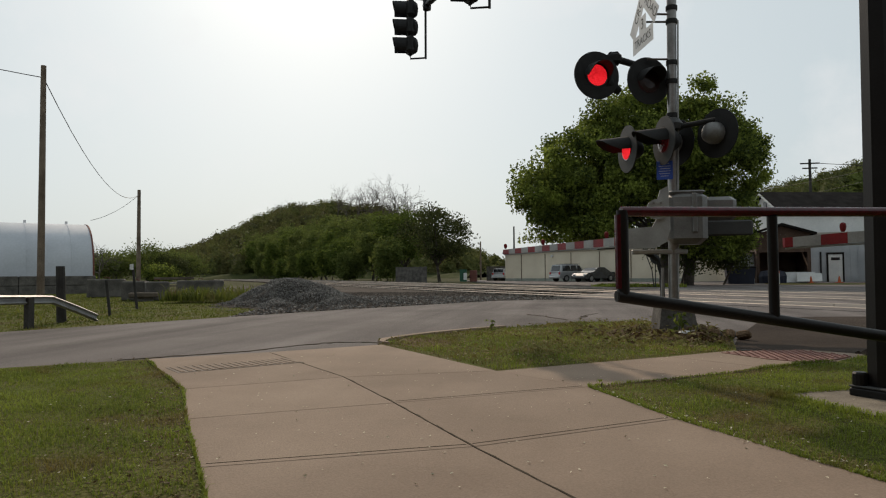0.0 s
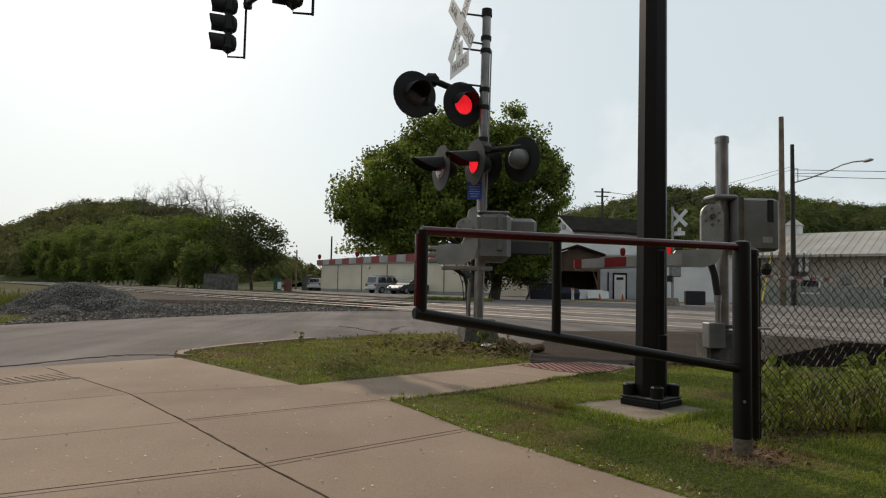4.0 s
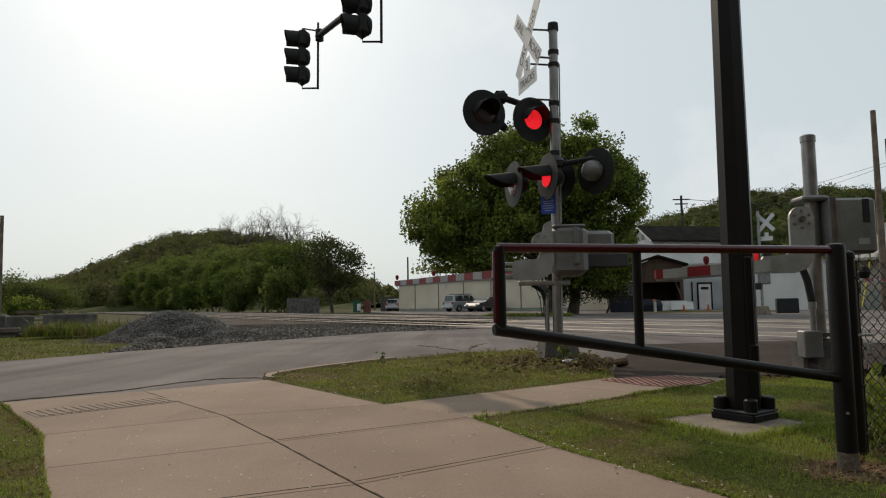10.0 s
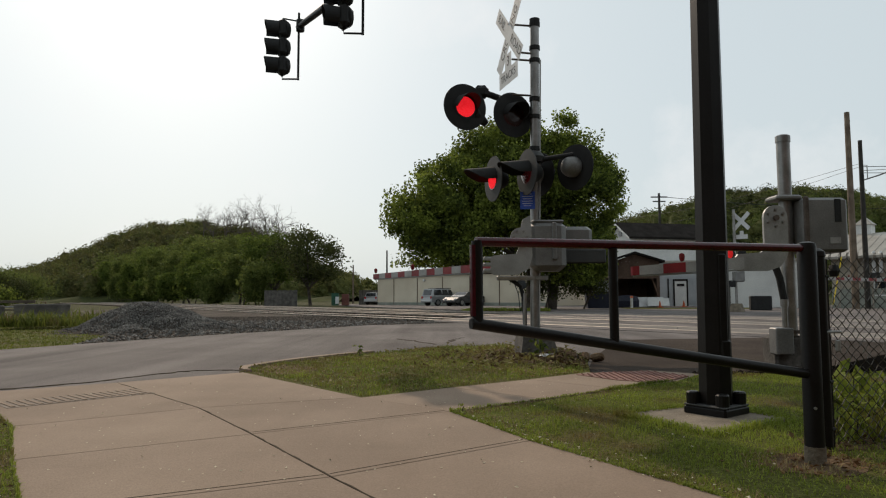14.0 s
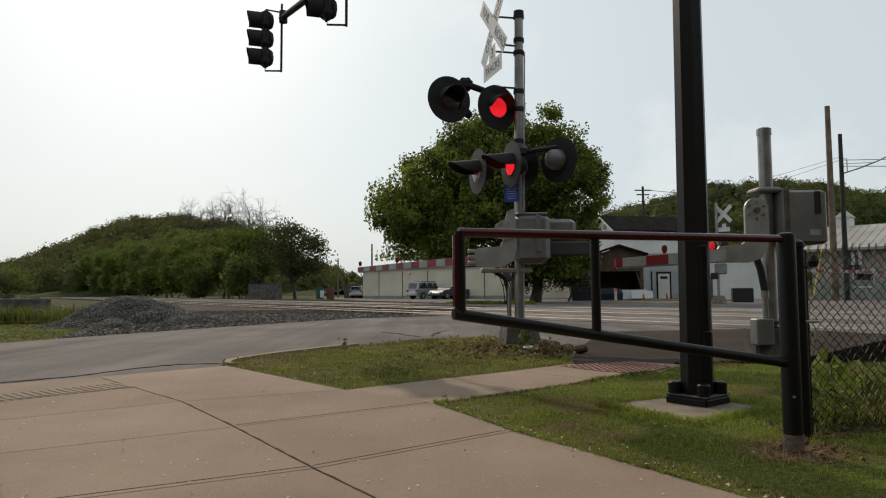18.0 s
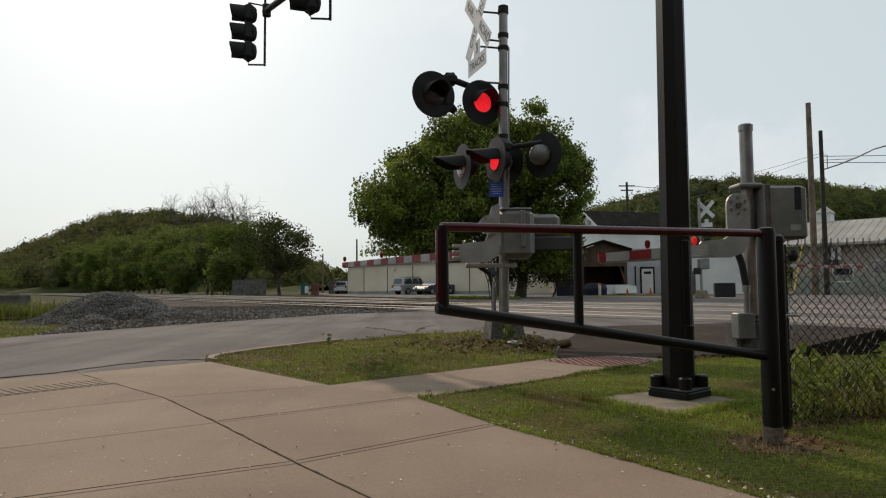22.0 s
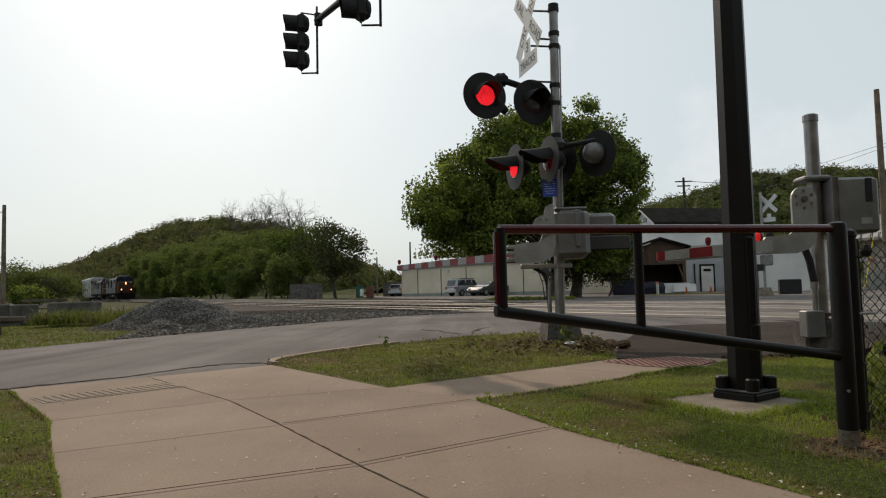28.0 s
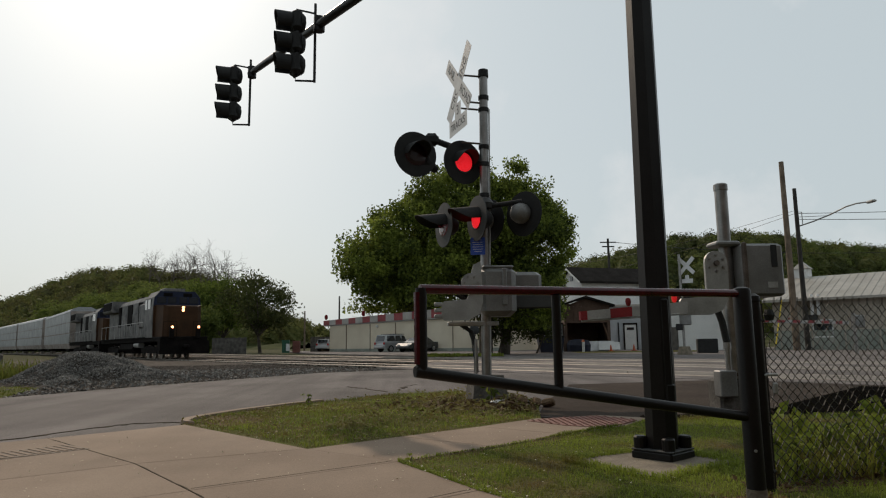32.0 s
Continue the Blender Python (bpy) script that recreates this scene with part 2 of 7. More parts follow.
M = dict(
    soil=surf("soil_and_turf", (0.03, 0.036, 0.012), (0.07, 0.066, 0.03), 0.9, 0.95, fine=25, grime=0.5, bump=0.8, shine=0.05),
    turf=surf("turf", (0.085, 0.07, 0.03), (0.085, 0.097, 0.02), 1.7, 0.95, fine=40, grime=0.5, bump=1.0, shine=0.05),
    dirt=surf("bare_dirt", (0.085, 0.056, 0.034), (0.15, 0.102, 0.064), 2.5, 0.95, fine=50, grime=0.4, bump=0.8, shine=0.05),
    asphalt=streaked(surf("asphalt", (0.1, 0.088, 0.083), (0.15, 0.133, 0.126), 0.5, 0.9, fine=70, grime=0.42, bump=0.7, shine=0.15), -30, 0.24),
    asphalt_dark=surf("dark_asphalt", (0.034, 0.026, 0.021), (0.062, 0.048, 0.039), 0.6, 0.97, fine=90, grime=0.35, bump=0.7, shine=0.08),
    crossing=surf("crossing_slab", (0.12, 0.11, 0.1), (0.19, 0.172, 0.15), 1.2, 0.9, fine=50, grime=0.25, bump=0.3, shine=0.15),
    concrete=streaked(surf("concrete_walk", (0.197, 0.145, 0.107), (0.26, 0.197, 0.148), 0.9, 0.92, fine=120, grime=0.15, bump=0.25, vary=0.05, shine=0.2), 55, 0.07),
    footing=surf("concrete_footing", (0.11, 0.09, 0.066), (0.21, 0.175, 0.13), 5, 0.9, fine=60, grime=0.25, bump=0.5),
    block=surf("old_concrete_block", (0.055, 0.05, 0.045), (0.13, 0.12, 0.105), 2.5, 0.95, fine=30, grime=0.3, bump=0.6),
    black_patch=surf("near_black_asphalt", (0.004, 0.0037, 0.0033), (0.007, 0.0065, 0.006), 2, 1.0, fine=60, grime=0.4, bump=0.8, shine=0.0),
    hill=surf("woodland_floor", (0.03, 0.036, 0.013), (0.06, 0.066, 0.025), 0.2, 0.95, shine=0.05),
    joint=surf("joint_filler", (0.035, 0.027, 0.019), (0.075, 0.06, 0.044), 8, 0.95, shine=0.05),
    red_plate=surf("brick_red_plate", (0.15, 0.07, 0.055), (0.21, 0.1, 0.08), 4, 0.8, fine=80, grime=0.2),
    grey_plate=surf("grey_plate", (0.18, 0.148, 0.122), (0.235, 0.198, 0.166), 4, 0.95, fine=80, grime=0.2, shine=0.08),
    ballast=surf("ballast", (0.026, 0.019, 0.015), (0.05, 0.039, 0.031), 0.8, 0.95, fine=22, grime=0.7, bump=1.0, shine=0.05),
    gravel=surf("gravel_lot", (0.045, 0.037, 0.031), (0.085, 0.072, 0.061), 0.7, 0.95, fine=24, grime=0.6, bump=1.0, shine=0.05),
    stone=surf("crushed_stone", (0.085, 0.079, 0.072), (0.165, 0.155, 0.141), 2.0, 0.85, fine=30, grime=0.3, island=0.6, bump=0.2),
    lot_stone=surf("brown_gravel", (0.05, 0.038, 0.03), (0.12, 0.096, 0.077), 2.0, 0.9, fine=30, grime=0.3, island=0.75, bump=0.2),
    rail=surf("worn_rail_steel", (0.25, 0.22, 0.19), (0.36, 0.32, 0.28), 3, 0.6, metal=0.8, bump=0.03),
    tie=surf("creosote_timber", (0.05, 0.04, 0.03), (0.1, 0.08, 0.06), 3, 0.95, fine=40, vary=0.3),
    black=surf("black_enamel", (0.0068, 0.006, 0.0056), (0.0115, 0.0102, 0.0096), 4, 0.42, fine=90, grime=0.25, bump=0.05, shine=0.2),
    flat_black=surf("flat_black", (0.008, 0.008, 0.008), (0.015, 0.015, 0.015), 6, 0.75, bump=0.1),
    red_enamel=surf("weathered_red_enamel", (0.04, 0.002, 0.006), (0.075, 0.003, 0.01), 6, 0.16, fine=60, grime=0.35, bump=0.05),
    alu=surf("dull_aluminium", (0.2, 0.195, 0.185), (0.32, 0.31, 0.3), 5, 0.4, metal=0.85, bump=0.06, grime=0.12),
    housing=surf("cast_grey_housing", (0.125, 0.124, 0.12), (0.215, 0.213, 0.206), 3, 0.45, metal=0.3, bump=0.15, grime=0.15),
    plate=surf("galvanised_plate", (0.25, 0.25, 0.24), (0.36, 0.36, 0.35), 4, 0.5, metal=0.4, bump=0.05, grime=0.1),
    bronze=surf("brown_bracket", (0.06, 0.045, 0.035), (0.11, 0.085, 0.07), 6, 0.6, metal=0.3),
    white=surf("white_sheeting", (0.5, 0.5, 0.5), (0.64, 0.64, 0.635), 3, 0.5, grime=0.08, bump=0.03),
    ink=surf("sign_black", (0.012, 0.012, 0.012), (0.02, 0.02, 0.02), 5, 0.5),
    blue=surf("blue_sheeting", (0.02, 0.06, 0.3), (0.03, 0.08, 0.38), 5, 0.45),
    stripe_red=surf("red_sheeting", (0.17, 0.008, 0.012), (0.25, 0.013, 0.017), 5, 0.45, grime=0.15),
    stripe_white=surf("grey_white_sheeting", (0.26, 0.255, 0.245), (0.36, 0.35, 0.335), 5, 0.5, grime=0.12),
    lens_off=surf("unlit_red_lens", (0.012, 0.003, 0.003), (0.02, 0.005, 0.005), 30, 0.3, coat=0.2),
    # brighter copy of the unlit lens: sunlight on the lower lamps, in the colour
    lens_off_sunlit=surf("unlit_red_lens_in_sun", (0.09, 0.008, 0.012), (0.14, 0.014, 0.02), 30, 0.25, coat=0.4),
    lens_on=dotted(glow("lit_red_lens", (1.0, 0.02, 0.03), 0.85)),
    lens_marker=glow("lit_marker_lens", (0.6, 0.015, 0.015), 0.5),
    lamp_grey=surf("dull_dark_grey_target", (0.035, 0.036, 0.036), (0.055, 0.056, 0.055), 3, 0.7, bump=0.1, grime=0.15),
    lens_dim=glow("red_marker_lens", (0.13, 0.005, 0.006), 0.04),
    wood=surf("weathered_pole", (0.09, 0.065, 0.045), (0.19, 0.145, 0.105), 1.5, 0.9, fine=30, grime=0.35, bump=0.5),
    wood_dark=surf("dark_pole", (0.02, 0.018, 0.016), (0.05, 0.045, 0.04), 2, 0.9, fine=30),
    bark=surf("bark", (0.035, 0.028, 0.022), (0.09, 0.075, 0.06), 2, 0.95, fine=20, grime=0.5, bump=1.0),
    bare=surf("bare_twigs", (0.075, 0.062, 0.05), (0.13, 0.11, 0.09), 2, 0.95),
    cream=surf("cream_siding", (0.55, 0.48, 0.37), (0.64, 0.57, 0.45), 0.5, 0.8, fine=20, grime=0.08, bump=0.1),
    shed_grey=surf("grey_siding", (0.33, 0.35, 0.37), (0.45, 0.47, 0.49), 0.7, 0.7, fine=15, grime=0.12, bump=0.1),
    pale=surf("pale_wall", (0.55, 0.55, 0.54), (0.68, 0.68, 0.66), 0.6, 0.8, fine=15, grime=0.12, bump=0.1),
    roof_dark=surf("dark_shingles", (0.014, 0.012, 0.011), (0.026, 0.023, 0.021), 1.2, 0.95, fine=12, grime=0.35, bump=0.5, shine=0.05),
    beige=surf("beige_wall", (0.3, 0.265, 0.215), (0.4, 0.36, 0.3), 0.6, 0.85, fine=15, grime=0.15, bump=0.1),
    roof_metal=surf("weathered_metal_roof", (0.27, 0.25, 0.215), (0.38, 0.35, 0.31), 0.6, 0.5, metal=0.2, fine=10, grime=0.15, bump=0.1),
    brown=surf("brown_boards", (0.06, 0.035, 0.025), (0.11, 0.07, 0.05), 1.2, 0.9, fine=14, grime=0.3),
    stone_wall=surf("greenish_wall_base", (0.2, 0.22, 0.19), (0.3, 0.31, 0.27), 1.0, 0.9, fine=14),
    barn_skin=surf("pale_blue_barn_skin", (0.37, 0.39, 0.42), (0.46, 0.48, 0.51), 0.5, 0.5, fine=10, grime=0.06, bump=0.05),
    rust=surf("rust_red_metal", (0.1, 0.035, 0.026), (0.16, 0.06, 0.045), 2, 0.8),
    galv=surf("galvanised_guardrail", (0.2, 0.2, 0.2), (0.3, 0.3, 0.3), 3, 0.55, metal=0.4, bump=0.05, grime=0.15),
    wire=surf("chain_link_wire", (0.03, 0.027, 0.023), (0.095, 0.085, 0.072), 8, 0.6, bump=0),
    cable=surf("cable", (0.02, 0.02, 0.02), (0.03, 0.03, 0.03), 3, 0.7, bump=0),
    glass=surf("dark_glass", (0.012, 0.014, 0.016), (0.025, 0.028, 0.032), 3, 0.08, bump=0, coat=0.5),
    rubber=surf("tyre_rubber", (0.012, 0.012, 0.012), (0.022, 0.022, 0.022), 8, 0.9),
    rim=surf("alloy_rim", (0.35, 0.35, 0.36), (0.5, 0.5, 0.5), 6, 0.35, metal=0.8, bump=0),
    silver=surf("silver_paint", (0.27, 0.275, 0.28), (0.34, 0.345, 0.35), 1, 0.3, metal=0.4, bump=0, coat=0.6, grime=0.05),
    charcoal=surf("charcoal_paint", (0.035, 0.038, 0.042), (0.05, 0.053, 0.058), 1, 0.25, metal=0.3, bump=0, coat=0.6, grime=0.05),
    red_light=surf("tail_lens", (0.3, 0.01, 0.01), (0.4, 0.02, 0.02), 6, 0.2),
    orange=surf("safety_orange", (0.36, 0.07, 0.02), (0.45, 0.1, 0.025), 6, 0.6),
    yellow=surf("yellow_sign", (0.65, 0.48, 0.03), (0.75, 0.58, 0.05), 6, 0.5),
    dumpster_blue=surf("dumpster_blue", (0.004, 0.006, 0.017), (0.007, 0.01, 0.026), 3, 0.6),
    green_board=surf("green_board", (0.012, 0.06, 0.035), (0.02, 0.085, 0.05), 3, 0.6),
    loco_blue=surf("loco_dark_blue", (0.008, 0.012, 0.03), (0.013, 0.018, 0.045), 1.2, 0.45, fine=20, grime=0.2, bump=0.05, shine=0.2),
    # windscreen glass with the shade of the cab brow in its colour
    loco_pane_shaded=surf("loco_pane_shaded", (0.006, 0.007, 0.012), (0.01, 0.011, 0.016), 1.2, 0.2, fine=20, grime=0.1, bump=0, shine=0.25),
    loco_yellow=surf("loco_dull_yellow", (0.03, 0.014, 0.006), (0.055, 0.025, 0.01), 1.2, 0.6, fine=20, grime=0.25, bump=0.05, shine=0.15),
    loco_grey=surf("loco_dusty_grey", (0.034, 0.033, 0.033), (0.15, 0.142, 0.135), 1.6, 0.6, fine=16, grime=0.25, bump=0.08),
    loco_black=surf("loco_underframe", (0.006, 0.005, 0.005), (0.012, 0.01, 0.009), 2, 0.9, fine=16, grime=0.3, shine=0.06),
    rack=surf("autorack_panel", (0.23, 0.235, 0.24), (0.34, 0.345, 0.35), 0.7, 0.5, metal=0.35, fine=12, grime=0.2, bump=0.1),
    rack_rust=surf("autorack_frame", (0.2, 0.16, 0.14), (0.32, 0.28, 0.25), 1.0, 0.7, fine=14),
    headlight=glow("headlight", (1.0, 0.38, 0.16), 6.0),
    # wide colour range paints the maple's sunlit tufts and shaded gaps
    leaf=leaf_mat("maple_leaves", (0.04, 0.058, 0.016), (0.28, 0.335, 0.06), 0.48, 0.4, 0.82),
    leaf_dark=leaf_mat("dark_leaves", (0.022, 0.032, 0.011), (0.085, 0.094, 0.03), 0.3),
    leaf_wood=leaf_mat("woodland_leaves", (0.055, 0.078, 0.02), (0.165, 0.195, 0.05), 0.45),
    leaf_far=leaf_mat("far_woodland_leaves", (0.058, 0.07, 0.022), (0.15, 0.156, 0.05), 0.4),
    leaf_green=leaf_mat("green_woodland_leaves", (0.036, 0.058, 0.012), (0.14, 0.18, 0.036), 0.45),
    leaf_bud=leaf_mat("budding_leaves", (0.06, 0.062, 0.025), (0.135, 0.128, 0.046), 0.35),
    blade=grass_mat("grass_blades", (0.18, 0.13, 0.048), (0.06, 0.088, 0.016), (0.29, 0.345, 0.055), 0.42),
    blade_bank=grass_mat("bank_grass_blades", (0.13, 0.105, 0.045), (0.06, 0.08, 0.015), (0.17, 0.19, 0.04), 0.4),
    blade_dry=leaf_mat("weeds_and_litter", (0.09, 0.08, 0.025), (0.24, 0.21, 0.075), 0.3),
    dead=leaf_mat("dead_leaves", (0.045, 0.028, 0.014), (0.15, 0.1, 0.05), 0.1),
    dead_red=leaf_mat("reddish_dead_leaves", (0.08, 0.04, 0.018), (0.22, 0.125, 0.06), 0.1),
    straw=leaf_mat("straw_coloured_leaves", (0.12, 0.09, 0.04), (0.34, 0.27, 0.13), 0.25),
    petal=surf("fallen_petals", (0.42, 0.38, 0.27), (0.58, 0.53, 0.4), 8, 0.8, bump=0),
)


# ---- mesh helpers ----
def B():
    return bmesh.new()


def faces(bm, pts, polys, m=None):
    vs = [bm.verts.new(m @ Vector(p) if m else p) for p in pts]
    for f in polys:
        bm.faces.new([vs[i] for i in f])
    return vs


def box(bm, cx, cy, cz, sx, sy, sz, m=None, bevel=0.0):
    """A block by its centre and sizes; bevel cuts its edges."""
    x, y, z = sx / 2, sy / 2, sz / 2
    if not bevel:
        pts = [(cx + a * x, cy + b * y, cz + c * z) for a in (-1, 1) for b in (-1, 1) for c in (-1, 1)]
        faces(bm, pts, [(0, 1, 3, 2), (4, 6, 7, 5), (0, 4, 5, 1), (2, 3, 7, 6), (0, 2, 6, 4), (1, 5, 7, 3)], m)
        return bm
    k = min(bevel, x * 0.9, y * 0.9, z * 0.9)
    ring = lambda u, v, w: [(-u + k, -v, w), (u - k, -v, w), (u, -v + k, w), (u, v - k, w), (u - k, v, w), (-u + k, v, w), (-u, v - k, w), (-u, -v + k, w)]
    pts = []
    for u, v, w in ((x - k, y - k, -z), (x, y, -z + k), (x, y, z - k), (x - k, y - k, z)):
        pts += [(cx + a, cy + b, cz + c) for a, b, c in ring(u, v, w)]
    polys = [tuple(range(7, -1, -1)), tuple(range(24, 32))]
    for r in range(3):
        polys += [(r * 8 + i, r * 8 + (i + 1) % 8, r * 8 + 8 + (i + 1) % 8, r * 8 + 8 + i) for i in range(8)]
    faces(bm, pts, polys, m)
    return bm


def tube(bm, a, b, r, r2=None, seg=12, turn=0.0):
    """A round bar from a to b, with closed ends."""
    a, b = Vector(a), Vector(b)
    r2 = r if r2 is None else r2
    q = (b - a).to_track_quat("Z", "Y").to_matrix()
    pts = []
    for c, rr in ((a, r), (b, r2)):
        pts += [c + q @ Vector((rr * math.cos(turn + i * math.tau / seg), rr * math.sin(turn + i * math.tau / seg), 0)) for i in range(seg)]
    polys = [(i, (i + 1) % seg, seg + (i + 1) % seg, seg + i) for i in range(seg)] + [tuple(range(seg - 1, -1, -1)), tuple(range(seg, 2 * seg))]
    faces(bm, pts, polys)
    return bm


def bent(bm, path, r, seg=8):
    """One pipe swept along a list of places."""
    path = [Vector(p) for p in path]
    pts, n = [], len(path)
    for k, p in enumerate(path):
        d = (path[min(k + 1, n - 1)] - path[max(k - 1, 0)]).normalized()
        side = d.cross(Vector((0, 0, 1)) if abs(d.z) < 0.9 else Vector((1, 0, 0))).normalized()
        up = side.cross(d)
        pts += [p + r * (math.cos(i * math.tau / seg) * side + math.sin(i * math.tau / seg) * up) for i in range(seg)]
    polys = [(k * seg + i, k * seg + (i + 1) % seg, (k + 1) * seg + (i + 1) % seg, (k + 1) * seg + i) for k in range(n - 1) for i in range(seg)]
    faces(bm, pts, polys + [tuple(range(seg)), tuple(range(n * seg - 1, (n - 1) * seg - 1, -1))])
    return bm


def lathe(bm, profile, seg=24, m=None):
    """Turned about z: rows of radius and height."""
    pts = [(r * math.cos(i * math.tau / seg), r * math.sin(i * math.tau / seg), z) for r, z in profile for i in range(seg)]
    polys = [(k * seg + i, k * seg + (i + 1) % seg, (k + 1) * seg + (i + 1) % seg, (k + 1) * seg + i) for k in range(len(profile) - 1) for i in range(seg)]
    polys += [tuple(range(seg - 1, -1, -1)), tuple(range((len(profile) - 1) * seg, len(profile) * seg))]
    faces(bm, pts, polys, m)
    return bm


def prism(bm, outline, z0, z1, m=None):
    """A flat outline raised from z0 to z1."""
    n = len(outline)
    pts = [(x, y, z0) for x, y in outline] + [(x, y, z1) for x, y in outline]
    faces(bm, pts, [tuple(range(n - 1, -1, -1)), tuple(range(n, 2 * n))] + [(i, (i + 1) % n, n + (i + 1) % n, n + i) for i in range(n)], m)
    return bm


UPRIGHT = Matrix(((1, 0, 0, 0), (0, 0, -1, 0), (0, 1, 0, 0), (0, 0, 0, 1)))   # outline in x, z; depth along -y
CROSS = Matrix(((0, 0, 1, 0), (1, 0, 0, 0), (0, 1, 0, 0), (0, 0, 0, 1)))    # outline in y, z; raised along x


def part(name, bm, material, parent=None, label="", smooth=False, at=None):
    """Links a bmesh as one mesh object, under a thing or a part where one is given."""
    bmesh.ops.recalc_face_normals(bm, faces=bm.faces)
    me = bpy.data.meshes.new(name)
    bm.to_mesh(me)
    bm.free()
    me.materials.append(material)
    if smooth:
        me.polygons.foreach_set("use_smooth", [True] * len(me.polygons))
        me.set_sharp_from_angle(angle=radians(40))
    ob = new(name, me)
    ob.parent = parent
    if at is not None:
        ob.matrix_local = at
    if label:
        ob["label"] = label
    return ob


def raw(name, verts, polys, material, parent=None, label=""):
    """A large mesh from arrays."""
    me = bpy.data.meshes.new(name)
    me.from_pydata(np.asarray(verts).tolist(), [], np.asarray(polys).tolist())
    me.materials.append(material)
    ob = new(name, me)
    ob.parent = parent
    if label:
        ob["label"] = label
    return ob


def thing(name, label, category, m=Matrix(), group="", kind=""):
    ob = tagged(new(name), label, category, group, kind)
    ob.empty_display_size = 0.1
    ob.matrix_basis = m
    return ob


def rnd(seed):
    return np.random.default_rng(seed)


def leaf_cloud(name, centres, size, material, parent=None, seed=1, flat=0.0, slim=0.55, label=""):
    """Pointed leaves about the given centres, each turned its own way."""
    g = rnd(seed)
    n = len(centres)
    a = g.normal(size=(n, 3))
    a[:, 2] *= 1 - flat
    a /= np.linalg.norm(a, axis=1)[:, None]
    b = np.cross(a, g.normal(size=(n, 3)) * (1 - flat, 1 - flat, 1))
    b /= np.linalg.norm(b, axis=1)[:, None] + 1e-9
    s = (size * g.uniform(0.6, 1.3, n))[:, None]
    up = np.cross(a, b) * s * 0.12
    v = np.stack([centres - a * s / 2, centres + b * s * slim / 2 + up, centres + a * s / 2, centres - b * s * slim / 2 + up], 1).reshape(-1, 3)
    return raw(name, v, np.arange(4 * n).reshape(-1, 4), material, parent, label)


def inside(p, outline):
    """Which of the places lie within an outline."""
    ok, poly = np.zeros(len(p), bool), np.array(outline, float)
    for (x0, y0), (x1, y1) in zip(poly, np.roll(poly, -1, 0)):
        ok ^= ((y0 > p[:, 1]) != (y1 > p[:, 1])) & (p[:, 0] < (x1 - x0) * (p[:, 1] - y0) / (y1 - y0 + 1e-12) + x0)
    return ok


def blades(name, area, count, height, material, seed=1, width=0.005, lean=0.5, label="", parent=None, z=0.0, holes=()):
    """Grass: bent blades over an outline, thinning out in patches."""
    g = rnd(seed)
    poly = np.array(area, float)
    lo, hi = poly.min(0), poly.max(0)
    pts = np.zeros((0, 2))
    while len(pts) < count:
        p = g.uniform(lo, hi, (count * 2, 2))
        ok = inside(p, area)
        for hole in holes:
            ok &= ~inside(p, hole)
        patch = 0.5 + 0.5 * np.sin(p[:, 0] * 2.3 + 1.7 * np.sin(p[:, 1] * 1.9 + seed)) * np.sin(p[:, 1] * 2.9 + 1.3 * np.sin(p[:, 0] * 2.1))
        pts = np.vstack([pts, p[ok & (g.uniform(size=len(p)) < 0.35 + 0.65 * patch)]])
    pts = pts[:count]
    clump = 0.5 + 0.5 * np.sin(pts[:, 0] * 5.1 + 2.0 * np.sin(pts[:, 1] * 3.7 + seed)) * np.sin(pts[:, 1] * 6.3 + 1.9 * np.sin(pts[:, 0] * 4.3))
    h = height * g.uniform(0.35, 1.25, count) * (0.55 + 0.9 * clump)
    ang, tilt = g.uniform(0, math.tau, count), g.uniform(0.1, lean, count)
    d = np.stack([np.cos(ang), np.sin(ang)], 1)
    side = np.stack([-d[:, 1], d[:, 0]], 1) * width / 2
    base = np.c_[pts, np.full(count, z)]
    mid = np.c_[pts + d * (h * tilt * 0.4)[:, None], z + h * 0.6]
    tip = np.c_[pts + d * (h * tilt)[:, None], z + h * (1 - 0.4 * tilt)]
    s3 = np.c_[side, np.zeros(count)]
    v = np.stack([base - s3, base + s3, mid + s3 * 0.8, mid - s3 * 0.8, tip], 1).reshape(-1, 3)
    k = np.arange(count)[:, None] * 5
    polys = [list(q) for q in (k + [0, 1, 2, 3])] + [list(q) for q in (k + [3, 2, 4])]
    me = bpy.data.meshes.new(name)
    me.from_pydata(v.tolist(), [], polys)
    me.materials.append(material)
    ob = new(name, me)
    ob.parent = parent
    return tagged(ob, label, "grass", "", "stuff")


def lettering(text, size, material, parent, m, name="lettering"):
    """Letters as a flat mesh, centred."""
    cu = bpy.data.curves.new(name, "FONT")
    cu.body, cu.size, cu.align_x, cu.align_y = text, size, "CENTER", "CENTER"
    cu.extrude = 0.0008
    tmp = new("tmp", cu)
    me = bpy.data.meshes.new_from_object(tmp.evaluated_get(bpy.context.evaluated_depsgraph_get()))
    bpy.data.objects.remove(tmp)
    me.materials.clear()
    me.materials.append(material)
    ob = new(name, me)
    ob.parent = parent
    ob.matrix_local = m
    return ob

# ---- ground ----
U, N = Vector((0.578, -0.816, 0)), Vector((0.816, 0.578, 0))     # along and across the tracks
TRACKS = (14.4, 18.6, 22.8)


def bend(s):
    """How far the tracks swing aside past the stone heap, in metres."""
    soft = lambda d: math.log1p(math.exp(min(60.0, d / 6))) if d < 300 else d / 6
    return 0.068 * 6 * (soft(-40 - s) - soft(-112 - s))


def on_track(off, s):
    p = N * (off + bend(s)) + U * s
    return p.x, p.y


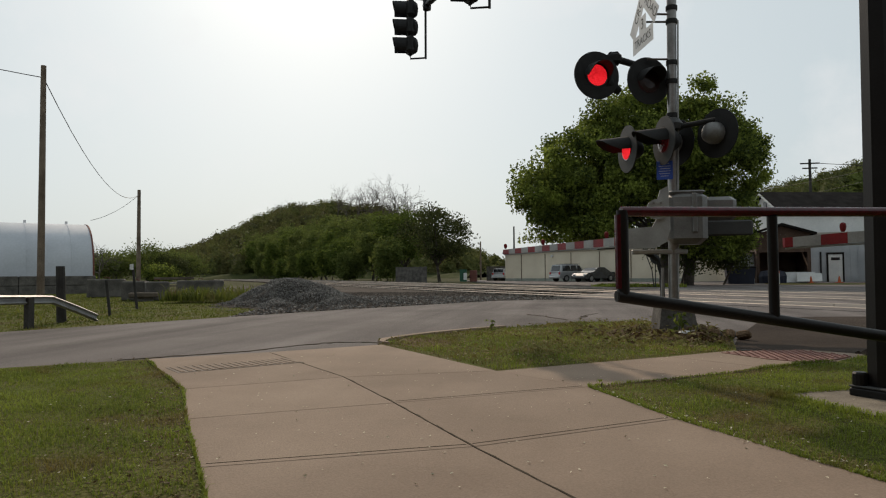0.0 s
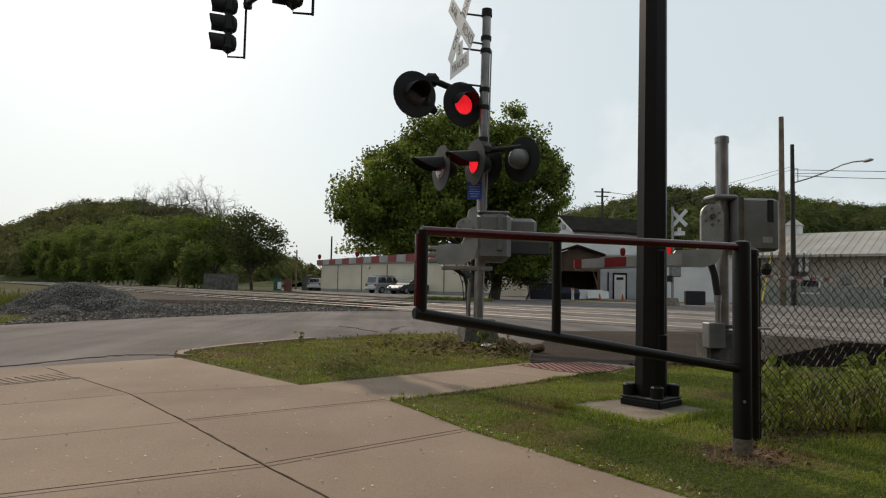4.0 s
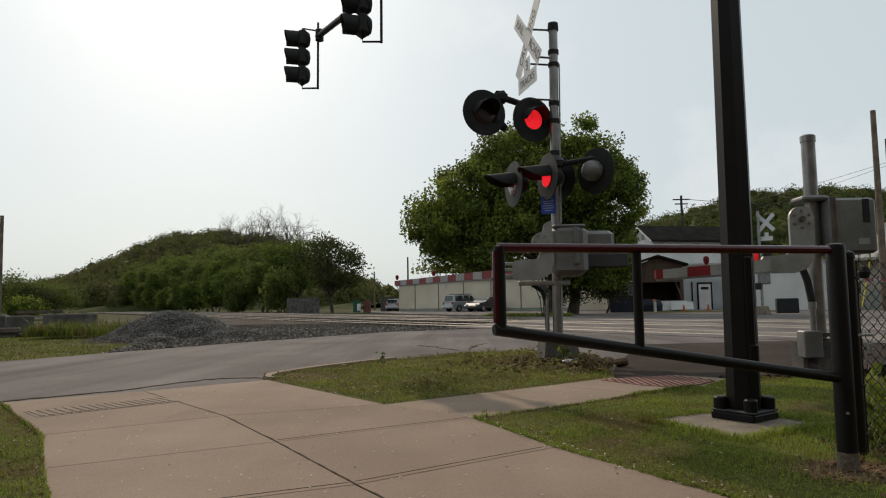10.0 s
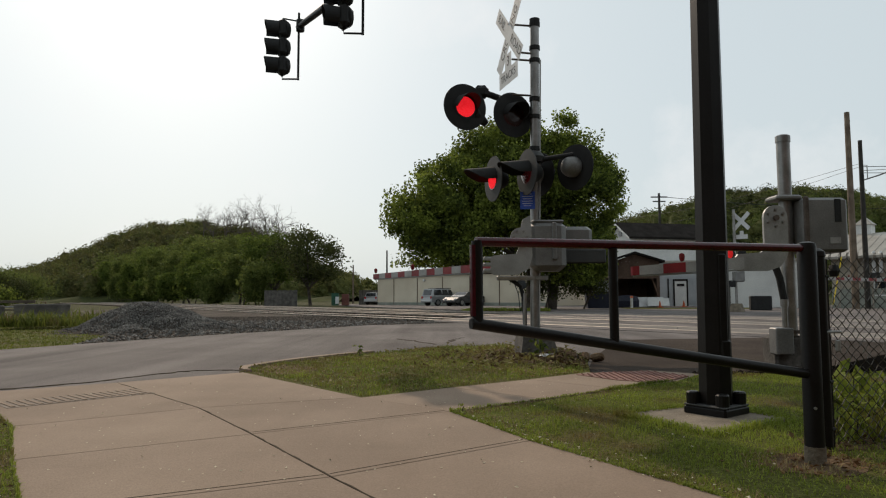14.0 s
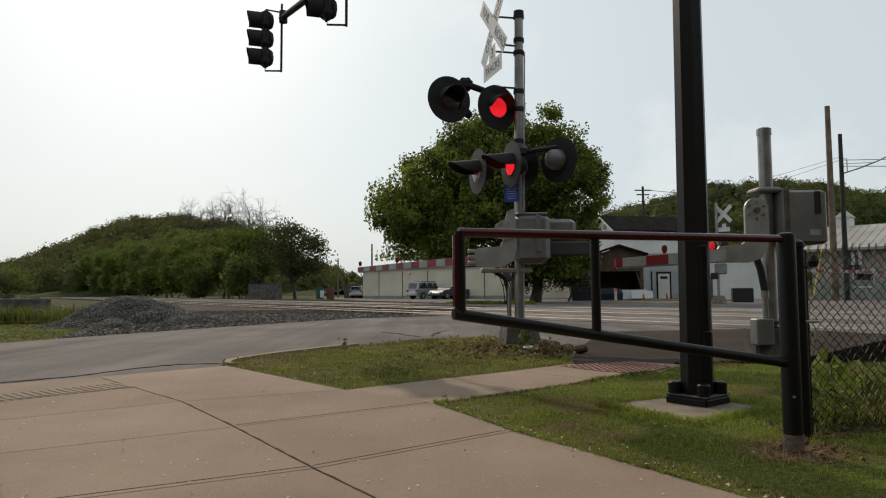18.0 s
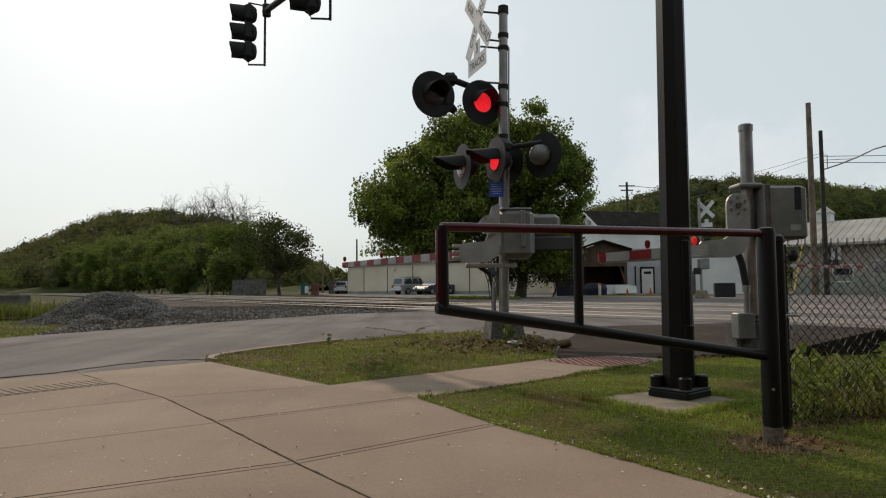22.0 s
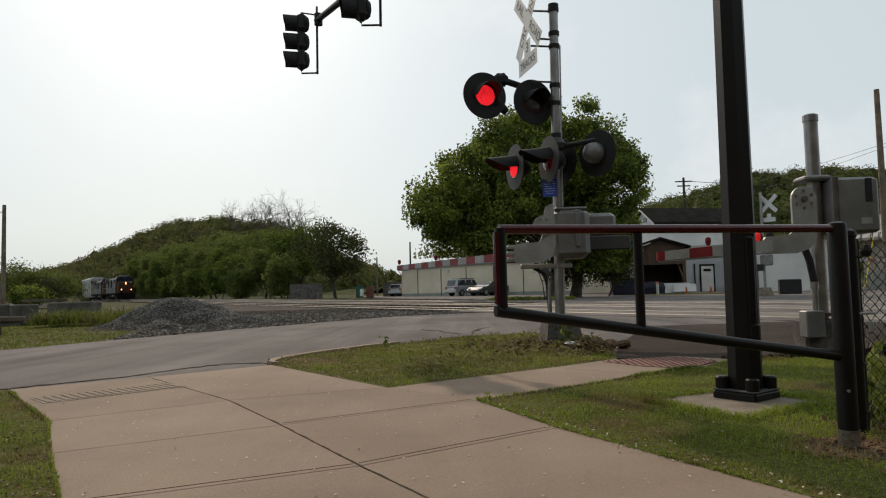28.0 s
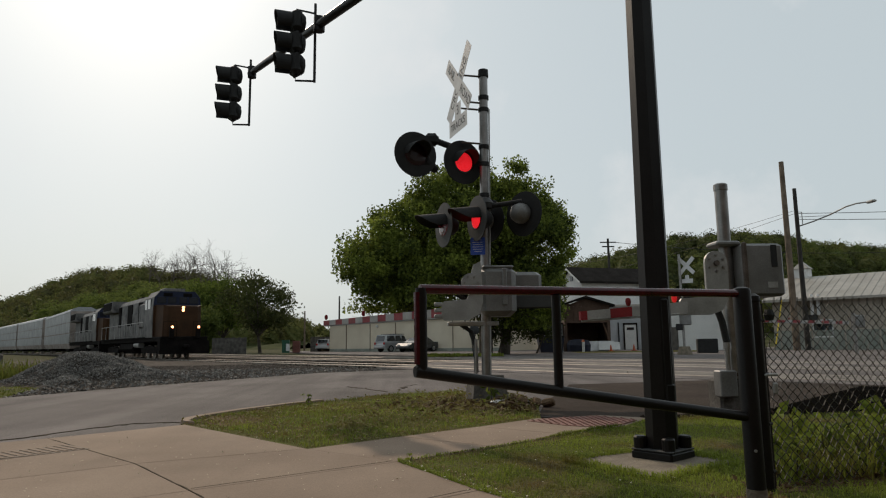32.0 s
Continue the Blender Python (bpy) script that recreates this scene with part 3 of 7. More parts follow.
def sheet(name, outline, z0, z1, material, label, category, kind="structure"):
    ob = part(name, prism(B(), outline, z0, z1), material)
    return tagged(ob, label, category, "", kind)


def make_ground():
    """One turf and dirt sheet out to the horizon, finer near the camera."""
    steps = np.r_[-2600, -1200, -600, -300, np.arange(-150, 151, 5), 300, 600, 1200, 2600]
    xs, ys = np.meshgrid(steps, steps)
    zs = -0.16 + 0.0 * xs
    n = len(steps)
    k = np.arange((n - 1) * n).reshape(n - 1, n)[:, :-1].ravel()
    ob = raw("ground", np.c_[xs.ravel(), ys.ravel(), zs.ravel()], np.stack([k, k + 1, k + n + 1, k + n], 1), M["soil"])
    tagged(ob, "patchy green turf and dirt reaching to the hills", "ground", "", "structure")


make_ground()

NEAR_EDGE = [(-20, -21), (-4.9, 5.0), (-3.9, 5.5), (-2.9, 6.2), (-1.8, 7.1), (-1.75, 8.0), (-1.1, 9.1), (0, 10.9), (1.2, 11.2), (1.85, 10.0), (1.85, 8.7), (1.45, 7.4), (2.6, 6.85), (5.2, 6.9), (9.8, 7.3)]
FAR_EDGE = [(0.7, 21.4), (-2.3, 19.8), (-5.3, 14.7), (-6.65, 12.0), (-7.7, 9.8), (-8.3, 8.5), (-23, -17)]
sheet("road", NEAR_EDGE + [on_track(12.7, 0), on_track(12.7, -9)] + FAR_EDGE, -0.3, 0.0, M["asphalt"], "worn grey asphalt road sloping up to the rail crossing", "road")
sheet("road_apron", [(1.95, 8.9), (1.55, 7.4), (2.62, 6.88), (5.2, 6.92), (9.8, 7.3), on_track(12.6, -1), on_track(12.6, -7), (3.2, 12.5)], -0.2, 0.004, M["asphalt_dark"], "dark newer asphalt apron beside the crossing", "road")
ISLAND = [(-0.62, 5.3), (1.5, 7.03), (1.8, 8.6), (1.8, 9.9), (1.15, 11.05), (0.02, 10.8), (-1.25, 9.3), (-2.1, 7.95), (-2.2, 7.25), (-1.5, 6.35)]
VERGE = [(-0.2, 4.75), (0.3, 3.6), (0.9, 2.6), (1.6, 1.2), (12, 1.2), (9.8, 7.25), (5.2, 6.88), (2.6, 6.8), (2.05, 6.4), (0.6, 5.3)]
LAWN = [(-1.2, 2.3), (-1.85, 3.35), (-2.55, 4.4), (-3.0, 5.0), (-3.95, 5.75), (-4.9, 5.0), (-9, -2), (-3, -2), (0.3, -0.2)]
sheet("verge_island", ISLAND, -0.2, 0.022, M["turf"], "weedy turf island round the crossing signal", "grass verge")
sheet("verge_right", VERGE, -0.2, 0.018, M["turf"], "mown turf verge beside the path", "grass verge")
sheet("verge_left", LAWN, -0.2, 0.018, M["turf"], "mown green lawn beside the path", "lawn")
sheet("verge_far", [(-8.4, 8.45), (-7.8, 9.75), (-6.65, 12.1), (-7.4, 15.2), (-10.8, 22.2), (-16, 29), (-26, 37), (-46, 30), (-23, -17)], -0.2, -0.03, M["turf"], "rough grass bank across the road", "grass verge")
LOT = [(-6.7, 12.1), (-5.35, 14.8), (-2.35, 19.9), (0.6, 21.5), on_track(12.5, -20), on_track(12.5, -70), (-24, 36), (-10.9, 22.2), (-7.5, 15.2)]
sheet("gravel_lot", LOT, -0.2, -0.012, M["gravel"], "dark crushed gravel strip beside the tracks", "gravel")
sheet("track_bed", [on_track(12.4, -14), on_track(25.4, -26), on_track(25.4, -36), on_track(25.4, -48), on_track(25.4, -104), on_track(25.4, -120), on_track(25.4, -420), on_track(12.4, -420), on_track(12.4, -120), on_track(12.4, -104), on_track(12.4, -48), on_track(12.4, -36)], -0.3, -0.07, M["ballast"], "brown stained track ballast", "ballast")
sheet("track_bed_right", [on_track(12.7, 2), on_track(25.4, 2), on_track(25.4, 60), on_track(12.7, 60)], -0.3, -0.01, M["ballast"], "brown stained track ballast", "ballast")
sheet("lot_far", [on_track(25.2, -26), on_track(25.2, 30), (62, 22), (62, 62), (22, 58), (12, 92), (-16, 96), (-9, 68)], -0.3, -0.04, M["asphalt"], "pale asphalt parking lot beyond the tracks", "parking lot")


def crossing_surface():
    """Concrete panels between the rails, rails flush."""
    bed = thing("crossing_deck", "worn concrete and asphalt deck round the three rail tracks", "rail crossing", kind="structure")
    edges = [12.6, 13.6, 15.2, 17.8, 19.4, 22.0, 23.6, 25.3]
    for i, (a, b) in enumerate(zip(edges, edges[1:])):
        gauge = i % 2 == 1
        cells = 9 if gauge else 3
        for k in range(cells):
            s0, s1 = -19 + 22 * k / cells, -19 + 22 * (k + 1) / cells
            gap = 0.1 if gauge else 0.02
            lean = lambda off: -(off - 12.6) * 0.62
            o = [on_track(a + gap, s0 + lean(a) + 0.01), on_track(b - gap, s0 + lean(b) + 0.01), on_track(b - gap, s1 + lean(b) - 0.01), on_track(a + gap, s1 + lean(a) - 0.01)]
            part("crossing_panel" if gauge else "asphalt_fill", prism(B(), o, -0.2, 0.012 + (0.004 if gauge else 0)), M["crossing"] if gauge else M["asphalt"], bed)


crossing_surface()


def rail_track(off):
    """Two rails with head, web and foot on timber ties."""
    t = thing("rail_track", "worn steel rails on dark timber ties", "rail track", Matrix.Translation((*on_track(off, 0), 0)) @ pose(0, 0, 0, 0, 0, math.degrees(math.atan2(U.y, U.x))), "rail tracks", "structure")
    for y in (-0.75, 0.75):
        o = [(-0.07, 0), (0.07, 0), (0.07, 0.015), (0.012, 0.03), (0.012, 0.125), (0.037, 0.135), (0.037, 0.147), (0.02, 0.165), (-0.02, 0.165), (-0.037, 0.147), (-0.037, 0.135), (-0.012, 0.125), (-0.012, 0.03), (-0.07, 0.015)]
        stops = [60, -30, -36, -41, -46, -52, -60, -98, -106, -112, -118, -126, -420]
        n = len(o)
        pts = [(x, y + a + bend(x), b - 0.145) for x in stops for a, b in o]
        polys = [tuple(range(n)), tuple(range(len(pts) - 1, len(pts) - n - 1, -1))]
        polys += [(k * n + i, k * n + (i + 1) % n, k * n + n + (i + 1) % n, k * n + n + i) for k in range(len(stops) - 1) for i in range(n)]
        bm = B()
        faces(bm, pts, polys)
        part("rail", bm, M["rail"], t)
    tie = bpy.data.meshes.new("tie")
    bm = box(B(), 0, 0, -0.14, 0.22, 2.6, 0.16)
    bm.to_mesh(tie)
    bm.free()
    tie.materials.append(M["tie"])
    for i in range(70):
        ob = new("tie", tie)
        ob.parent = t
        ob.location = (-24.5 - (off - 14.4) * 0.7 - i * 0.55, bend(-24.5 - i * 0.55), 0)


for off in TRACKS:
    rail_track(off)


# ---- concrete path ----
def slab(name, parent, corners, thick=0.12, top=0.03, inset=0.0025, material=None):
    """A paving slab with eased edges."""
    c = sum((Vector(p) for p in corners), Vector((0, 0))) / len(corners)
    ring = lambda k: [Vector(p) + (c - Vector(p)).normalized() * k for p in corners]
    n = len(corners)
    pts = [(*p, z) for k, z in ((inset, top - thick), (inset, top - 0.004), (inset + 0.006, top)) for p in ring(k)]
    polys = [tuple(range(2 * n, 3 * n))] + [(r * n + i, r * n + (i + 1) % n, (r + 1) * n + (i + 1) % n, (r + 1) * n + i) for r in (0, 1) for i in range(n)]
    bm = B()
    faces(bm, pts, polys)
    return part(name, bm, material or M["concrete"], parent)


def make_path():
    walk_path = thing("pavement_path", "wide tan concrete path with tooled joints", "footpath", kind="structure")
    rows = [((-0.1, -0.2), (1.6, 0.0), (3.0, 0.2)), ((-0.75, 1.0), (0.85, 1.05), (1.95, 1.15)), ((-1.05, 1.75), (0.12, 2.08), (1.34, 2.2)),
            ((-1.53, 2.48), (-0.5, 2.97), (0.46, 3.69)), ((-2.1, 3.3), (-1.11, 3.9), (0.03, 4.63)), ((-2.66, 4.16), (-1.75, 4.83), (-0.66, 5.3)), ((-3.95, 5.63), (-3.05, 6.3), (-2.12, 7.12))]
    for a, b in zip(rows, rows[1:]):
        slab("slab", walk_path, [a[0], a[1], b[1], b[0]])
        slab("slab", walk_path, [a[1], a[2], b[2], b[1]])
    part("joint_filler", prism(B(), [r[0] for r in rows] + [r[2] for r in reversed(rows)], -0.1, 0.022), M["joint"], walk_path)
    # tooled second line beside the cross joints
    bm = B()
    for l, c, r in rows[3:5]:
        for a, b in ((l, c), (c, r))[l[0] < -2:]:
            a, b = Vector(a), Vector(b)
            d = (b - a).normalized()
            nrm = Vector((-d.y, d.x)) * 0.045
            o = [a + nrm + d * 0.02, b + nrm - d * 0.02, b + nrm * 1.13 - d * 0.02, a + nrm * 1.13 + d * 0.02]
            prism(bm, [tuple(p) for p in o], 0.026, 0.0312)
    part("tooled_line", bm, M["joint"], walk_path)
    bm = B()
    g = rnd(7)
    line = []
    for a, b in zip(rows[:-1], rows[1:]):
        line += [Vector(a[1]).lerp(Vector(b[1]), k / 12) + Vector((g.normal() * 0.003, 0)) for k in range(12)]
    for a, b in zip(line, line[1:]):
        w = 0.003 + 0.005 * g.uniform()
        prism(bm, [(a.x - w, a.y), (b.x - w, b.y), (b.x + w, b.y), (a.x + w, a.y)], 0.02, 0.0315)
    part("long_joint", bm, M["joint"], walk_path, "open weathered joint along the middle of the path")
    plate = part("tactile_plate", prism(B(), [(-3.4, 5.1), (-3.12, 4.84), (-2.38, 5.58), (-2.66, 5.84)], 0.0, 0.0325), M["grey_plate"], walk_path, "worn grey tactile plate with raised bars")
    for k in range(17):
        f = (k + 0.5) / 17
        a, b = Vector((-3.38, 5.1)).lerp(Vector((-2.66, 5.82)), f), Vector((-3.13, 4.87)).lerp(Vector((-2.4, 5.59)), f)
        d = Vector((0.707, 0.707)) * 0.015
        part("bar", prism(B(), [tuple(a - d), tuple(b - d), tuple(b + d), tuple(a + d)], 0.03, 0.0365), M["concrete"], plate)
    side = thing("pavement_side", "narrow tan concrete sidewalk to the street corner", "sidewalk", kind="structure")
    a = [((0.03, 4.63), (-0.66, 5.3)), ((0.75, 5.17), (0.05, 5.86)), ((1.45, 5.74), (0.78, 6.4)), ((2.13, 6.28), (1.46, 6.98))]
    for p, q in zip(a, a[1:]):
        slab("slab", side, [p[0], q[0], q[1], p[1]], top=0.028)
    slab("ramp", side, [(2.13, 6.28), (2.58, 6.84), (2.16, 7.2), (1.46, 6.98)], top=0.02)
    tactile("tactile_plate", side, [(1.3, 6.74), (1.58, 6.3), (1.86, 6.1), (2.12, 6.32), (2.36, 6.6), (2.1, 7.02), (1.66, 6.93)], M["red_plate"], "brick-red tactile plate with raised domes", 0.009)


def tactile(name, parent, outline, material, label, rise=0.002):
    bm = prism(B(), outline, 0.0, 0.0335)
    pts = np.array(outline)
    lo, hi = pts.min(0), pts.max(0)
    for x in np.arange(lo[0], hi[0], 0.06):
        for y in np.arange(lo[1], hi[1], 0.06):
            inside = False
            for (x0, y0), (x1, y1) in zip(pts, np.roll(pts, -1, 0)):
                if (y0 > y) != (y1 > y) and x < (x1 - x0) * (y - y0) / (y1 - y0) + x0:
                    inside = not inside
            if inside:
                lathe(bm, [(0.013, 0.0335), (0.009, 0.0335 + rise)], 6, Matrix.Translation((x, y, 0)))
    part(name, bm, material, parent, label)


make_path()


def crack_strip():
    """The broken asphalt lip where the road meets the path, and the kerb curl."""
    g = rnd(5)
    pts = [(-4.3, 5.75), (-3.97, 6.09), (-3.4, 6.6), (-3.05, 7.3), (-2.79, 7.61), (-2.4, 7.62), (-2.15, 7.5)]
    line = []
    for a, b in zip(pts, pts[1:]):
        for k in range(6):
            f = k / 6
            line.append((a[0] + (b[0] - a[0]) * f + g.normal() * 0.015, a[1] + (b[1] - a[1]) * f + g.normal() * 0.015))
    bm = B()
    for a, b in zip(line, line[1:]):
        w = 0.02 + 0.05 * g.uniform() ** 2
        prism(bm, [(a[0], a[1]), (b[0], b[1]), (b[0] + 0.3 * w, b[1] - w), (a[0] + 0.3 * w, a[1] - w)], -0.02, 0.006)
    tagged(part("road_edge_crack", bm, M["joint"]), "dark broken asphalt edge beside the path", "crack", "", "structure")
    for ends in ([(-0.89, 13.07), (-0.52, 12.49), (-0.11, 11.37)], [(0.02, 11.92), (0.16, 12.69), (0.4, 13.56)]):
        bm = B()
        line = []
        for a, b in zip(ends, ends[1:]):
            line += [(a[0] + (b[0] - a[0]) * k / 7 + g.normal() * 0.03, a[1] + (b[1] - a[1]) * k / 7 + g.normal() * 0.08) for k in range(7)]
        for a, b in zip(line, line[1:]):
            prism(bm, [(a[0] - 0.015, a[1] - 0.03), (b[0] - 0.015, b[1] - 0.03), (b[0] + 0.015, b[1] + 0.03), (a[0] + 0.015, a[1] + 0.03)], -0.02, 0.005)
        tagged(part("road_crack", bm, M["joint"]), "dark crack across the worn asphalt", "crack", "", "structure")
    curl = [(-2.05, 7.2), (-2.15, 7.35), (-2.17, 7.6), (-2.05, 8.0), (-1.82, 8.5), (-1.4, 9.15), (-1.0, 9.65)]
    bm = B()
    for a, b in zip(curl, curl[1:]):
        prism(bm, [a, b, (b[0] - 0.1, b[1] + 0.05), (a[0] - 0.1, a[1] + 0.05)], -0.05, 0.05)
    tagged(part("kerb_edge", bm, M["concrete"]), "low worn concrete edging round the turf island", "kerb", "", "structure")


crack_strip()
sheet("dirt_patch", [(-2.1, 7.4), (-1.65, 6.9), (-1.35, 7.3), (-1.75, 8.1), (-2.05, 7.95)], 0.0, 0.027, M["dirt"], "bare dirt corner of the turf island", "dirt")
sheet("dirt_post", [(1.46, 3.2), (1.5, 3.06), (1.62, 3.0), (1.76, 2.97), (1.87, 3.05), (1.98, 3.2), (1.93, 3.34), (1.8, 3.42), (1.62, 3.38)], 0.0, 0.021, M["dirt"], "bare reddish dirt round the gate post", "dirt")
# soil sheet that also stands in for the shade at the fence foot
sheet("dirt_fence", [(1.86, 3.42), (2.6, 3.58), (3.6, 3.82), (4.9, 4.15), (4.9, 4.5), (3.5, 4.2), (2.5, 3.95), (1.9, 3.72)], 0.0, 0.022, M["dirt"], "bare soil along the foot of the fence, also standing in for the shade there", "dirt")
DIRT = [(0.35, 8.35), (0.75, 8.05), (1.25, 7.85), (1.6, 7.7), (1.76, 8.6), (1.77, 9.8), (1.15, 10.5), (0.5, 9.9), (0.2, 9.1)]
sheet("dirt_island", DIRT, 0.0, 0.026, M["dirt"], "bare dirt round the signal foundation", "dirt")


# ---- stones and the gravel pile ----
def stones(name, pts, size, material, seed, label, category="gravel"):
    """Small angular stones at the given places."""
    g = rnd(seed)
    n = len(pts)
    base = np.array([(1, 0, 0), (-1, 0, 0), (0, 1, 0), (0, -1, 0), (0, 0, 1), (0, 0, -1)], float)
    tri = np.array([(0, 2, 4), (2, 1, 4), (1, 3, 4), (3, 0, 4), (2, 0, 5), (1, 2, 5), (3, 1, 5), (0, 3, 5)])
    v = base[None] * g.uniform(0.5, 1.25, (n, 6, 1)) + g.normal(size=(n, 6, 3)) * 0.18
    q = g.normal(size=(n, 3, 3))
    q = np.linalg.qr(q)[0]
    v = np.einsum("nij,nkj->nki", q, v) * (size * g.uniform(0.5, 1.5, n))[:, None, None] + pts[:, None]
    ob = raw(name, v.reshape(-1, 3), (tri[None] + np.arange(n)[:, None, None] * 6).reshape(-1, 3), material)
    return tagged(ob, label, category, "", "stuff")


def pile_height(x, y):
    """Height of the crushed stone heap over the lot."""
    a, b = (x + 8.1) * 0.9 + (y - 18.5) * 0.43, -(x + 8.1) * 0.43 + (y - 18.5) * 0.9
    crest = np.interp(a, [-2.5, -1.75, -1.05, -0.6, -0.1, 0.5, 0.9, 1.4, 1.9, 2.7], [0.0, 0.1, 0.48, 0.69, 0.76, 0.7, 0.57, 0.3, 0.13, 0.0])
    lumps = 0.05 * np.sin(2.9 * a + 1.3 * b) * np.sin(2.3 * b - 1.1 * a) + 0.03 * np.sin(6.1 * a - 2.0 * b + 1.0) * np.sin(5.3 * b + 2.4 * a)
    berm = np.exp(-((a - 0.7) / 2.3) ** 4 - ((b + 1.9) / 1.5) ** 4)
    return crest * np.exp(-np.abs(b / 1.25) ** 2.3) + (0.09 + 1.6 * lumps) * berm + lumps * np.exp(-(a / 1.8) ** 2 - (b / 1.3) ** 2)


def make_pile():
    g = rnd(11)
    xs, ys = np.meshgrid(np.linspace(-14.5, -4, 90), np.linspace(14.2, 24, 84))
    zs = pile_height(xs, ys) + g.normal(size=xs.shape) * 0.02 - 0.075
    n = xs.shape[1]
    k = np.arange((xs.shape[0] - 1) * n).reshape(-1, n)[:, :-1].ravel()
    ob = raw("gravel_pile", np.c_[xs.ravel(), ys.ravel(), zs.ravel()], np.stack([k, k + 1, k + n + 1, k + n], 1), M["gravel"])
    tagged(ob, "heap of grey crushed stone beside the tracks", "gravel pile", "", "stuff")
    p = g.uniform((-13, 14.5), (-4.5, 23), (110000, 2))
    hh = pile_height(p[:, 0], p[:, 1])
    p = p[g.uniform(size=len(p)) < np.clip((hh - 0.05) * 4, 0.02, 1)]
    stones("heap_stones", np.c_[p, pile_height(p[:, 0], p[:, 1]) - 0.055], 0.022, M["stone"], 12, "loose grey crushed stones on the heap")
    p = g.uniform((-13, 12), (1, 30), (42000, 2))
    p = p[inside(p, LOT)]
    stones("scattered_gravel", np.c_[p, np.full(len(p), -0.008)], 0.021, M["lot_stone"], 13, "scattered brown gravel beside the road")
    p = g.uniform((-10, 12), (0, 24), (4200, 2))
    p = p[inside(p, LOT)]
    stones("scattered_stone", np.c_[p, np.full(len(p), -0.005)], 0.04, M["stone"], 15, "scattered grey crushed stone beside the road")
    s, o = -g.uniform(14, 75, 16000), g.uniform(12.4, 17.5, 16000)
    p = np.outer(o, (N.x, N.y)) + np.outer(s, (U.x, U.y))
    stones("ballast_stones", np.c_[p, np.full(len(p), -0.06)], 0.04, M["ballast"], 14, "brown ballast stones between the rails")


make_pile()
sheet("fresh_patch", [(3.5, 6.72), (4.2, 7.5), (7.5, 10.6), (9.2, 9.0), (5.2, 6.4)], -0.1, 0.009, M["black_patch"], "near-black patch at the edge of the crossing", "road")
lip = rnd(16).uniform(0, 1, 320)
stones("crumbled_edge", np.c_[2.55 + 1.5 * lip + rnd(17).normal(size=320) * 0.03, 6.86 + 0.05 * lip + rnd(18).normal(size=320) * 0.035, np.full(320, 0.02)], 0.03, M["ballast"], 19, "dark crumbled soil along the asphalt edge", "soil")

# ---- the swing gate beside the path ----
def facing(x, y, z, fx, fy):
    """A pose whose -y side looks along (fx, fy)."""
    return pose(x, y, z, 0, 0, math.degrees(math.atan2(fx, -fy)))


def swing_gate():
    t = thing("swing_gate", "black pipe barrier gate with dark red top rail beside the path", "gate", Matrix.Translation((1.722, 3.2, 0)))
    o = Vector((1.722, 3.2, 0))
    at = lambda x, y, z: Vector((x, y, z)) - o
    end = lambda f, z: at(1.70 + (0.115 - 1.70) * f, 3.19 + (2.55 - 3.19) * f, z)
    post = part("post", lathe(B(), [(0.046, -0.05), (0.045, 0.09), (0.044, 0.1), (0.043, 1.035), (0.039, 1.05), (0.016, 1.058)], 20), M["black"], t, smooth=True)
    part("post_sleeve", lathe(B(), [(0.047, 0.0), (0.047, 0.1)], 20), M["footing"], post, "scuffed bare foot of the post")
    top = part("top_rail", tube(B(), end(0.01, 1.026), end(1.0, 1.012), 0.0185, seg=16), M["red_enamel"], t, "dark red enamelled top rail", True)
    part("bottom_rail", tube(B(), end(0.01, 0.437), end(1.012, 0.704), 0.0225, seg=16), M["black"], t, smooth=True)
    # black disc on the closed end paints the dark hollow of the pipe
    part("pipe_mouth", tube(B(), end(1.0125, 0.704), end(1.014, 0.704), 0.018, seg=14), M["flat_black"], t)
    ep = part("end_post", tube(B(), end(0.997, 0.7), end(0.997, 1.016), 0.0215, seg=16), M["black"], t, smooth=True)
    part("tape", tube(B(), end(1.0045, 0.73), end(1.0045, 1.0), 0.0165, seg=12), M["red_enamel"], ep, "strip of red reflective tape")
    part("mid_post", tube(B(), end(0.635, 0.59), end(0.635, 1.0), 0.0195, seg=14), M["black"], t, smooth=True)
    part("bolt", tube(B(), (-0.012, -0.039, 0.28), (-0.012, -0.046, 0.28), 0.007, seg=8), M["plate"], t)


swing_gate()


